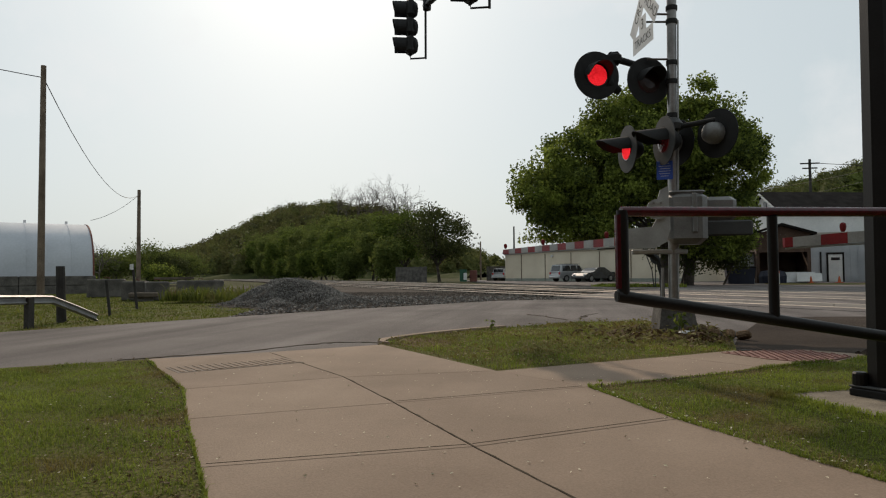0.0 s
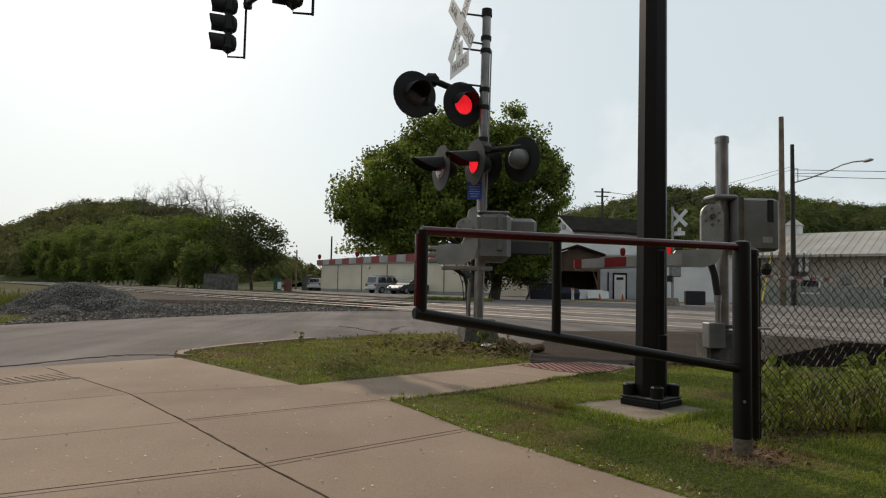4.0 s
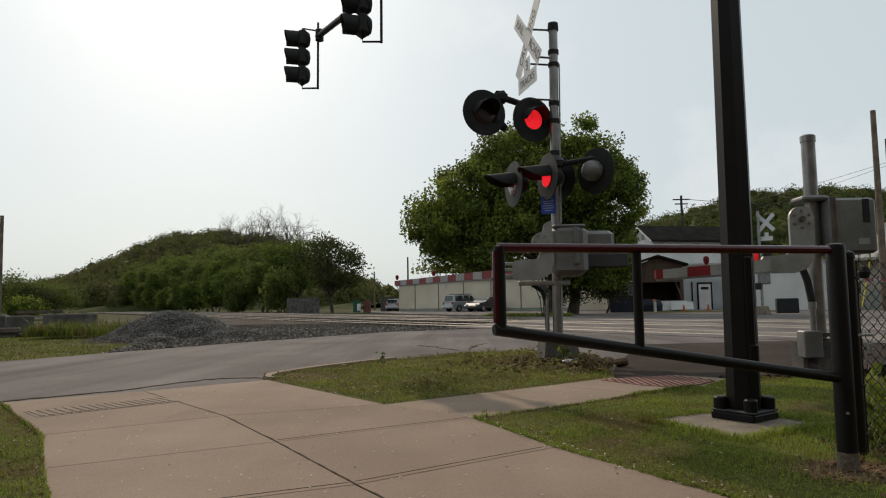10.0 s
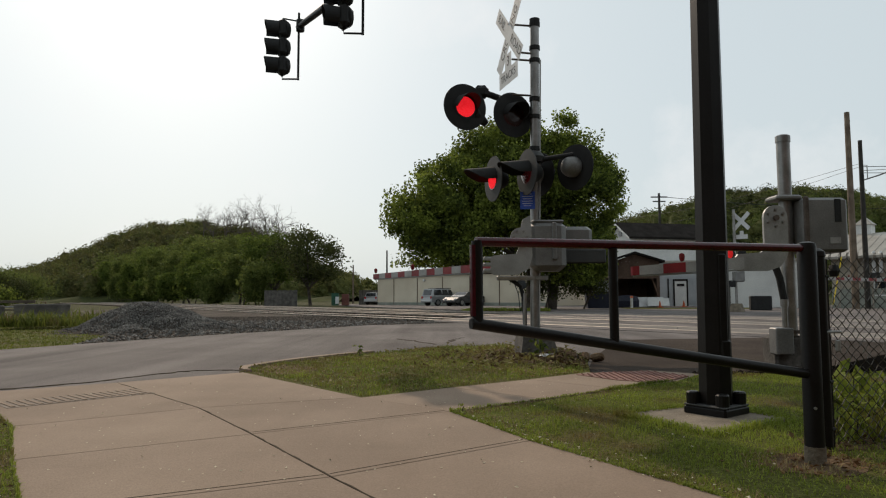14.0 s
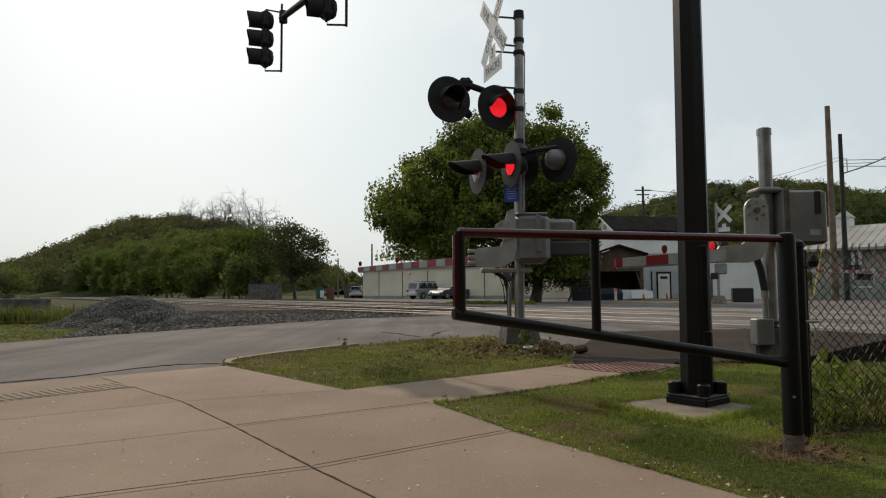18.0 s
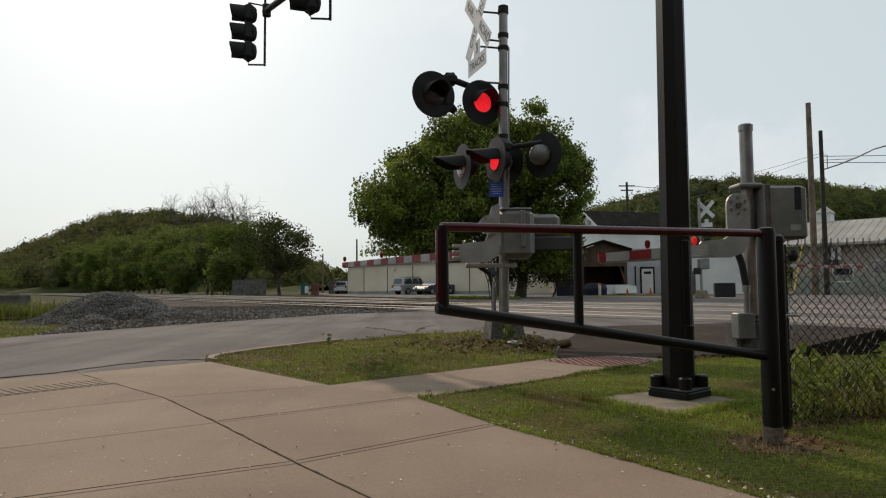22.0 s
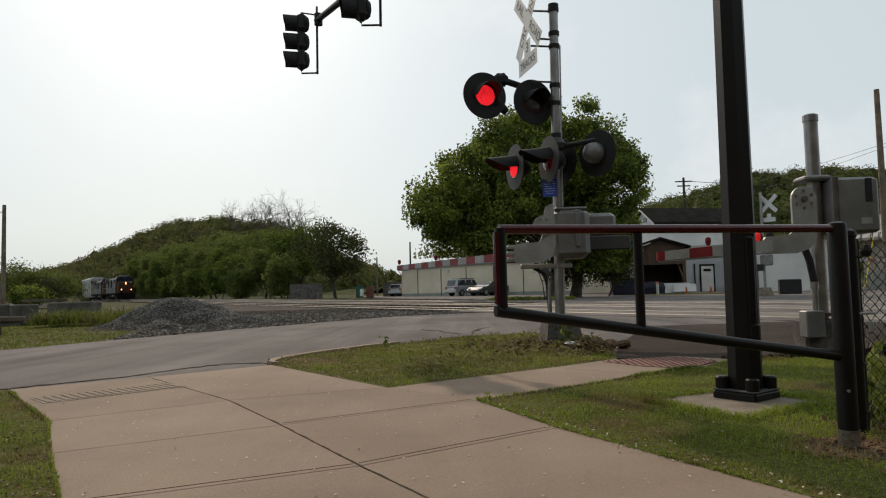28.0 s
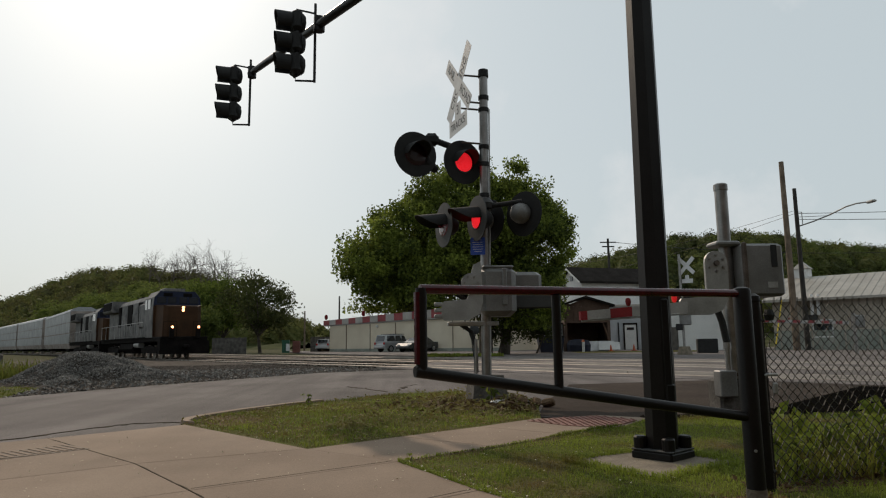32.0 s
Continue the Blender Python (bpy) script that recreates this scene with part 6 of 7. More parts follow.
for i, (x, y, z, h) in enumerate(((-61.5, 225, 13, 22.5), (-70.4, 225, 18, 15.5), (-67.3, 229, 17, 16), (-74.8, 225, 19, 13.5), (-77, 230, 20, 13), (-79.2, 225, 20, 11.5), (-82.5, 225, 21, 9.5), (-57, 223, 13, 17), (-60.5, 226, 14, 18), (-108, 245, 23, 7), (-112, 247, 22, 7.5), (-116, 247, 21, 7), (-120, 248, 19, 7), (-104, 246, 24, 6.5))):
    bare_tree(x + 1.6, y, z, h * (0.92 if h > 20 else 1.12), 190 + i)
tree(31, 110, 16.2, 3.4, 5.5, "leaf_far", "thin pale spring tree behind the gabled house", 215, leaf=0.34, clumps=60, per=40, clump=0.8, trunk=0.22, group="trees behind the town")
for i, (x, y, h, r) in enumerate(((40, 118, 10, 5), (50, 125, 11, 6), (60, 122, 12, 6), (92, 112, 16, 7), (101, 118, 17, 7), (70, 130, 12, 6), (82, 128, 12, 7), (112, 124, 15, 7))):
    tree(x, y, h, r, h * 0.45, "leaf_far", "pale spring tree behind the town houses", 200 + i, leaf=0.55, clumps=70, per=40, clump=1.0, trunk=0.25, group="trees behind the town")


# ---- buildings ----
def wall_frame(a, b):
    """A pose with x along the wall from a to b and -y outward to the viewer; and the wall's length."""
    a, b = Vector((*a, 0)), Vector((*b, 0))
    d = b - a
    return Matrix.Translation(a) @ pose(0, 0, 0, 0, 0, math.degrees(math.atan2(d.y, d.x))), d.length


def window(parent, x, z, w, h, name="window", material=None):
    f = part(name, box(box(box(box(B(), x, -0.03, z + h / 2, w, 0.06, 0.07), x, -0.03, z - h / 2, w, 0.08, 0.07), x - w / 2, -0.03, z, 0.07, 0.06, h), x + w / 2, -0.03, z, 0.07, 0.06, h), M["pale"], parent)
    part("pane", box(B(), x, -0.01, z, w - 0.06, 0.01, h - 0.06), material or M["glass"], f)
    return f


def cream_building():
    m, ln = wall_frame((-7.9, 80), (9.5, 62.5))
    t = thing("long_building", "long low cream block building with a flat roof", "building", m)
    part("wall", box(B(), ln / 2, 3.5, 1.55, ln, 7, 3.3), M["cream"], t)
    part("roof", box(B(), ln / 2, 3.5, 3.28, ln + 0.5, 7.5, 0.22, bevel=0.03), M["pale"], t, "pale flat roof edge")
    for x in np.arange(ln * 0.12, ln, 4.0):
        part("downpipe", box(B(), x, -0.03, 1.5, 0.07, 0.06, 3.0), M["wood"], t)
    part("wall_lamp", box(B(), ln * 0.33, -0.1, 2.7, 0.3, 0.2, 0.25, bevel=0.04), M["white"], t)
    part("base_strip", box(B(), ln / 2, -0.02, 0.1, ln, 0.04, 0.35), M["stone_wall"], t)


cream_building()


def gable_house():
    t = thing("gabled_house", "white house with a dark shingled gable roof", "house", pose(16.8, 64, -0.75, 0, 0, 16))
    part("wall", prism(B(), [(0, -1.9), (0, 1.9), (9, 1.9), (9, -1.9)], 0, 7.15), M["pale"], t)
    part("gable", prism(B(), [(-1.9, 7.15), (1.9, 7.15), (0, 8.35)], -0.02, 0.1, CROSS), M["pale"], t)
    part("roof", prism(B(), [(-2.45, 6.86), (0, 8.4), (2.45, 6.86), (2.45, 7.08), (0, 8.64), (-2.45, 7.08)], -0.45, 9.4, CROSS), M["roof_dark"], t, "dark shingled roof")
    for s in (-1, 1):
        part("rake_board", prism(B(), [(s * 2.4, 6.8), (s * 2.4, 6.98), (0, 8.52), (0, 8.34)], -0.49, -0.45, CROSS), M["pale"], t, "white rake board")
    part("attic_window", box(B(), -0.05, -0.2, 7.5, 0.06, 0.55, 0.5), M["glass"], t)


gable_house()


def carport():
    t = thing("carport", "brown open-fronted shed with a low gable", "shed", pose(13.15, 52.5, -0.08, 0, 0, -4))
    for x in (0.1, 3.5):
        part("side_wall", box(B(), x, 1.8, 1.85, 0.2, 3.6, 3.7), M["brown"], t)
    part("back_wall", box(B(), 1.8, 3.6, 1.85, 3.4, 0.2, 3.7), M["brown"], t)
    for k in range(11):
        part("front_board", box(B(), 0.27 + 0.306 * k, -0.02, 3.02, 0.29, 0.06, 1.5), M["brown"], t)
    part("corner_post", box(B(), 3.42, -0.06, 1.2, 0.14, 0.1, 2.3), M["brown"], t)
    part("roof", prism(B(), [(-0.35, 3.55), (1.7, 4.2), (3.95, 3.5), (3.95, 3.66), (1.7, 4.38), (-0.35, 3.71)], -3.8, 0.35, UPRIGHT), M["roof_dark"], t, "dark low-pitched roof")
    part("gable", prism(B(), [(0.0, 3.6), (1.7, 4.17), (3.6, 3.6)], -0.1, 0.03, UPRIGHT), M["brown"], t)
    t = thing("lean_to", "low pale metal lean-to between the sheds", "shed", pose(11.2, 53.5, -0.08, 0, 0, -4))
    for k in range(8):
        part("siding_sheet", box(B(), 0.15 + 0.25 * k, 0, 1.1, 0.24, 0.04, 2.2), M["shed_grey"], t)
    part("roof", box(B(), 1.0, 0.9, 2.28, 2.2, 2.0, 0.1, pose(0, 0, 0, 4)), M["roof_dark"], t)


carport()


def grey_shed():
    t = thing("pale_shed", "pale grey metal-sided building with one door", "shed", pose(17.9, 57.6, -0.1, 0, 0, -10))
    part("wall", box(B(), 4, 2, 1.9, 8, 4, 3.8), M["shed_grey"], t)
    part("roof", box(B(), 4, 2, 3.85, 8.4, 4.4, 0.16), M["roof_metal"], t)
    for x in np.arange(0.25, 8, 0.5):
        part("siding_rib", box(B(), x, -0.015, 1.9, 0.05, 0.03, 3.7), M["shed_grey"], t)
    d = part("door", box(B(), 2.2, -0.05, 1.12, 0.95, 0.08, 2.1), M["pale"], t, "pale door in a dark frame")
    part("door_frame", box(box(box(B(), 1.66, -0.05, 1.15, 0.12, 0.12, 2.3), 2.74, -0.05, 1.15, 0.12, 0.12, 2.3), 2.2, -0.05, 2.28, 1.2, 0.12, 0.14), M["roof_dark"], d)
    part("transom", box(B(), 2.2, -0.1, 1.85, 0.6, 0.02, 0.22), M["glass"], d)
    part("meter_pipe", tube(B(), (1.2, -0.08, 0), (1.2, -0.08, 2.4), 0.06, seg=8), M["flat_black"], t)


grey_shed()


def white_annex():
    t = thing("white_building", "white flat-fronted building across the tracks", "building", pose(21.5, 49.5, -0.1, 0, 0, -18))
    part("wall", box(B(), 2.0, 3, 1.7, 6, 6, 3.4), M["pale"], t)
    part("roof", box(B(), 2.0, 3, 3.5, 6.3, 6.3, 0.2), M["roof_metal"], t)
    part("brick_corner", box(B(), -0.9, -0.03, 0.9, 0.9, 0.06, 1.8), M["block"], t)


white_annex()


def metal_roof_building():
    m, ln = wall_frame((23.3, 40.5), (33, 30))
    m = Matrix.Translation((26.2, 45.5, -0.1)) @ m.to_3x3().to_4x4() @ Matrix.Scale(1.12, 4)
    t = thing("metal_roofed_building", "pale building with a weathered metal roof and a roof turret", "building", m)
    part("wall", box(B(), ln / 2, 4, 1.55, ln, 8, 3.3), M["beige"], t)
    part("wall_base", box(B(), ln / 2, -0.03, 0.55, ln, 0.06, 1.3), M["stone_wall"], t)
    prof = [(-0.6, 2.95), (4, 4.57), (8.6, 2.95), (8.6, 3.1), (4, 4.74), (-0.6, 3.1)]
    R = Matrix(((0, 0, 1, 0), (1, 0, 0, 0), (0, 1, 0, 0), (0, 0, 0, 1)))
    roof = part("roof", prism(B(), prof, -0.4, ln + 0.4, R), M["roof_metal"], t)
    for x in np.arange(0, ln, 0.45):
        part("roof_seam", prism(B(), [(-0.6, 3.1), (4, 4.74), (4, 4.765), (-0.6, 3.125)], x, x + 0.04, R), M["roof_metal"], roof)
    tur = part("turret", box(B(), 0.75, 4.3, 4.88, 0.86, 0.86, 0.9), M["pale"], t, "white louvred roof turret")
    part("turret_roof", lathe(B(), [(0.74, 5.3), (0.05, 5.82)], 4, Matrix.Translation((0.75, 4.3, 0)) @ pose(0, 0, 0, 0, 0, 45)), M["roof_metal"], tur)
    for x in (2.75, 7.0):
        window(t, x, 1.3, 1.05, 1.0)
    part("sign_board", box(B(), ln * 0.62, -0.75, 3.6, 3.0, 0.1, 0.9, bevel=0.03), M["green_board"], t, "green sign board with plain yellow shapes")
    part("sign_shape", box(box(box(B(), ln * 0.55, -0.815, 3.6, 0.4, 0.02, 0.5), ln * 0.62, -0.815, 3.6, 0.4, 0.02, 0.5), ln * 0.69, -0.815, 3.6, 0.4, 0.02, 0.5), M["yellow"], t)
    for x in (1.95, 2.3, 2.65):
        part("vent_pipe", tube(tube(B(), (x, -0.2, 2.1), (x, -0.2, 3.15), 0.1, seg=10), (x, -0.2, 3.15), (x, -0.2, 3.35), 0.15, 0.05, seg=10), M["white"], t, "white wall vent stack")
    part("meter_box", box(B(), 2.3, -0.12, 1.95, 0.5, 0.2, 0.35, bevel=0.03), M["lamp_grey"], t)
    for k in range(8):
        part("downpipe", box(B(), 0.4 + k * 1.75, -0.06, 1.6, 0.07, 0.06, 3.0), M["beige"], t)


metal_roof_building()


def hoop_barn():
    m = Matrix.Translation((-27.45, 33.95, -0.1)) @ pose(0, 0, 0, 0, 0, 226)
    t = thing("hoop_barn", "pale blue arched storage barn on a block wall", "barn", m)
    arc = [(3.6 * math.cos(a), 0.95 + 2.95 * math.sin(a) ** 0.8) for a in np.linspace(0, math.pi, 25)]
    R = Matrix(((0, 0, 1, 0), (1, 0, 0, 0), (0, 1, 0, 0), (0, 0, 0, 1)))
    part("skin", prism(B(), arc, 0.1, 24, R), M["barn_skin"], t, "pale blue fabric skin", True)
    part("end_arch", prism(B(), [(1.01 * y, z * 1.006) for y, z in arc], 0.02, 0.1, R), M["rust"], t, "rusty end arch")
    for k in range(12):
        part("rib", prism(B(), [(1.006 * y, 0.95 + (z - 0.95) * 1.008) for y, z in arc], 1 + 2 * k, 1.08 + 2 * k, R), M["barn_skin"], t)
        part("roof_vent", box(B(), 1.0 + 2 * k, 0, 3.98, 0.12, 0.2, 0.18), M["white"], t)
    for k in range(14):
        for y in (-3.6, 3.6):
            for zz in (0.24, 0.74):
                part("wall_block", box(B(), 0.85 + 1.72 * k, y, zz, 1.7, 0.7, 0.49, bevel=0.03), M["block"], t)


hoop_barn()


def road_block(x, y, rz, w, h=0.55, d=0.6, cap=False):
    t = thing("concrete_block", "weathered grey concrete barrier block on the bank", "concrete block", pose(x, y, -0.03, 0, 0, rz), "concrete blocks")
    part("body", box(B(), 0, 0, h / 2, w, d, h, bevel=0.04), M["block"], t)
    part("lifting_eye", bent(B(), [(-0.1, 0, h - 0.01), (-0.08, 0, h + 0.07), (0.08, 0, h + 0.07), (0.1, 0, h - 0.01)], 0.015, 6), M["rust"], t)


for x, y, rz, w, h in ((-18.9, 24.6, 30, 1.4, 0.75), (-15.15, 21.2, 22, 0.8, 0.68), (-14.25, 21.1, 40, 0.75, 0.66), (-15.8, 26.5, 28, 1.9, 0.66)):
    road_block(x, y, rz, w, h)


def plank_stack():
    t = thing("plank_stack", "dark planks stacked on concrete blocks", "planks", pose(-20.3, 31.2, -0.03, 0, 0, 30))
    for k, z in enumerate((0.36, 0.5, 0.74)):
        part("plank", box(B(), 0.1 * k, 0, z, 1.9, 0.5, 0.13 if k == 2 else 0.06, bevel=0.01), M["tie"] if k != 1 else M["galv"], t)
    for x in (-0.8, 0.8):
        part("bearer", box(B(), x, 0, 0.14, 0.3, 0.5, 0.3), M["block"], t)


plank_stack()


def guardrail():
    t = thing("guardrail", "galvanised steel guardrail bending to the ground", "guardrail", Matrix.Translation((-9.0, 11.3, 0)))
    o = Vector((-9.0, 11.3, 0))
    top = [Vector(p) - o for p in ((-7.2, 2.2, 0.52), (-8.4, 8.0, 0.48), (-9.0, 10.25, 0.41), (-8.97, 10.8, 0.22), (-8.93, 11.3, 0.03))]
    bm = B()
    prof = [(0.02, 0.15), (0.06, 0.1), (0.02, 0.04), (0.02, -0.04), (0.06, -0.1), (0.02, -0.15), (0.0, -0.15), (0.04, -0.1), (0.0, -0.04), (0.0, 0.04), (0.04, 0.1), (0.0, 0.15)]
    for a, b in zip(top, top[1:]):
        d = (b - a)
        s = Vector((d.y, -d.x, 0)).normalized()
        pts = [p + s * w + Vector((0, 0, z * 0.5)) for p in (a, b) for w, z in prof]
        n = len(prof)
        faces(bm, pts, [(i, (i + 1) % n, n + (i + 1) % n, n + i) for i in range(n)] + [tuple(range(n)), tuple(range(2 * n - 1, n - 1, -1))])
    part("beam", bm, M["galv"], t)
    for x, y in ((-8.75, 9.5), (-8.3, 7.4), (-7.9, 5.4)):
        part("post", box(B(), x + 9.0, y - 11.3, 0.18, 0.09, 0.12, 0.6), M["wood_dark"], t)


guardrail()


def timber_post(x, y, h, r, label, mat="wood_dark", lean=(0, 0)):
    t = thing("post", label, "post", Matrix.Translation((x, y, -0.05)), "roadside posts")
    part("stake", tube(B(), (0, 0, 0), (lean[0], lean[1], h), r, r * 0.9, 10), M[mat], t)
    return t


timber_post(-9.25, 10.8, 1.05, 0.085, "thick charred timber post behind the guardrail", lean=(-0.04, 0))
timber_post(-9.62, 12.6, 0.78, 0.032, "thin dark stake on the grass bank", lean=(-0.1, 0))
p = timber_post(-10.9, 15.3, 1.15, 0.035, "thin dark stake with a pale tag", lean=(-0.14, 0))
part("tag", box(B(), -0.14, -0.04, 1.1, 0.09, 0.02, 0.14), M["pale"], p, "small pale tag")
t = thing("hopper", "low dark steel tray among the concrete blocks", "tray", pose(-14.2, 20.3, -0.03, 0, 0, 30))
part("tray", box(B(), 0, 0, 0.22, 0.9, 0.5, 0.16, bevel=0.03), M["tie"], t)
part("leg", box(B(), 0, 0, 0.08, 0.6, 0.3, 0.18), M["block"], t)


# ---- poles and wires ----
def utility_pole(x, y, h, r, label, mat="wood", lean=(0, 0)):
    t = thing("utility_pole", label, "utility pole", Matrix.Translation((x, y, -0.2)), "utility poles")
    part("pole", tube(B(), (0, 0, 0), (lean[0], lean[1], h + 0.2), r * 1.15, r * 0.8, 12), M[mat], t)
    return t


utility_pole(-21.5, 24, 9.6, 0.13, "tall grey wooden utility pole near the barn")
utility_pole(-43.9, 62, 9.8, 0.2, "grey wooden utility pole in the distance")
utility_pole(25.62, 42, 12.4, 0.19, "tall brown wooden utility pole leaning slightly")
lp = utility_pole(26.68, 42.5, 10.7, 0.15, "dark wooden pole with a cobra-head street lamp", "wood_dark")
part("lamp_arm", bent(B(), [(0, 0, 8.3), (0.5, -1.0, 8.48), (1.0, -2.0, 8.74), (1.4, -3.0, 9.05), (1.65, -3.6, 9.12), (1.9, -4.1, 9.1)], 0.045, 8), M["alu"], lp, "curved aluminium lamp arm")
part("lamp_head", box(B(), 2.02, -4.4, 9.08, 0.3, 0.7, 0.16, bevel=0.06), M["plate"], lp, "cobra-head street lamp")
part("brace", bent(B(), [(0, 0, 8.95), (0.9, -1.8, 8.7)], 0.02, 6), M["alu"], lp)
part("insulator_bracket", bent(B(), [(0, 0, 9.3), (0.25, -0.2, 9.25), (0.25, -0.2, 8.4)], 0.03, 6), M["plate"], lp)
gw = thing("guy_wire", "steel guy wire with a yellow plastic guard beside the pole", "guy wire", Matrix.Translation((23.9, 41.6, -0.1)))
part("wire", tube(B(), (0, 0, 0), (1.62, 0.3, 7.2), 0.012, seg=5), M["cable"], gw)
part("guard", tube(B(), (0.08, 0.01, 0.35), (0.8, 0.14, 3.3), 0.04, seg=8), M["yellow"], gw, "yellow plastic guard")
tp = utility_pole(33.9, 105, 17, 0.22, "distant wooden pole with a crossarm", "wood_dark")
part("crossarm", box(box(B(), 0, 0, 16.6, 2.6, 0.15, 0.18), 0, 0, 15.9, 2.0, 0.15, 0.18), M["wood_dark"], tp)
tp = utility_pole(-7.5, 88, 7.0, 0.12, "distant slim pole behind the cream building", "wood_dark")
utility_pole(-13.0, 96, 5.5, 0.12, "distant slim pale pole", "wood")


def cable(a, b, sag, r=0.02):
    a, b = Vector(a), Vector(b)
    pts = [a.lerp(b, k / 14) - Vector((0, 0, sag * 4 * (k / 14) * (1 - k / 14))) for k in range(15)]
    ob = part("overhead_cable", bent(B(), pts, r, 4), M["cable"])
    tagged(ob, "thin black overhead cable strung between poles", "cable", "overhead cables")


cable((-21.5, 24, 9.1), (-43.9, 62, 9.3), 2.0, 0.02)
cable((-21.5, 24, 9.1), (-27.2, 12.8, 9.9), 0.3, 0.018)
cable((-43.9, 62, 9.3), (-43.95, 55, 6.1), 0.4, 0.02)
cable((26.6, 42.5, 9.0), (70, 30, 10.5), 0.9)
cable((26.6, 42.5, 8.6), (70, 31, 9.6), 0.9)
cable((26.6, 42.5, 9.2), (20, 100, 12), 1.0, 0.013)
cable((26.6, 42.5, 9.0), (26, 110, 11.5), 1.0, 0.013)
cable((31, 47, 4.6), (60, 33, 12.5), 0.5, 0.025)
cable((33.9, 105, 16.5), (80, 92, 13.0), 1.0, 0.04)


# ---- far side of the crossing ----
def far_signal():
    t = thing("far_crossing_signal", "slim crossing mast with a white crossbuck across the tracks", "crossing signal", Matrix.Translation((15.6, 36, -0.05)))
    part("foundation", lathe(B(), [(0.45, 0), (0.3, 0.45)], 4), M["footing"], t)
    part("mast", tube(B(), (0, 0, 0.3), (0, 0, 5.5), 0.07, seg=10), M["alu"], t)
    crossbuck(t, pose(0.35, -0.12, 4.85, 0, 0, -52), False)
    part("track_sign", prism(B(), [(-0.3, -0.15), (0.3, -0.15), (0.3, 0.08), (0.1, 0.08), (0.1, 0.28), (-0.1, 0.28), (-0.1, 0.08), (-0.3, 0.08)], 0, 0.01, UPRIGHT), M["white"], t, at=pose(0.35, -0.12, 4.05, 0, 0, -40))
    part("mechanism", box(B(), 0.15, 0, 1.9, 0.5, 0.5, 0.6, bevel=0.05), M["housing"], t)
    part("bracket", box(B(), -0.3, -0.2, 1.5, 0.4, 0.1, 0.35, bevel=0.05), M["flat_black"], t)
    for x, y in ((-0.3, -0.1), (0.4, 0.1)):
        part("flashing_lamp", lathe(B(), [(0.25, 0), (0.25, 0.05)], 14, Matrix.Translation((x, y, 3.1)) @ pose(0, 0, 0, 90)), M["flat_black"], t)
    part("lit_lens", lathe(B(), [(0.14, 0), (0.1, 0.02)], 12, Matrix.Translation((-0.3, -0.16, 3.1)) @ pose(0, 0, 0, 90)), M["lens_dim"], t)


far_signal()
t = thing("far_gate", "red and white crossing arm lowered across the far lane", "crossing gate", Matrix.Translation((21.5, 30.5, 0)))
part("post", tube(B(), (0, 0, -0.1), (0, 0, 1.9), 0.08, seg=10), M["alu"], t)
part("mechanism", box(B(), 0.2, 0, 1.5, 0.5, 0.4, 0.6, bevel=0.05), M["housing"], t)
gate_arm(t, (-0.4, -0.2, 1.45), (-6.5, -3.5, 1.5), 0.14, 0.6, (0.3, 0.7))


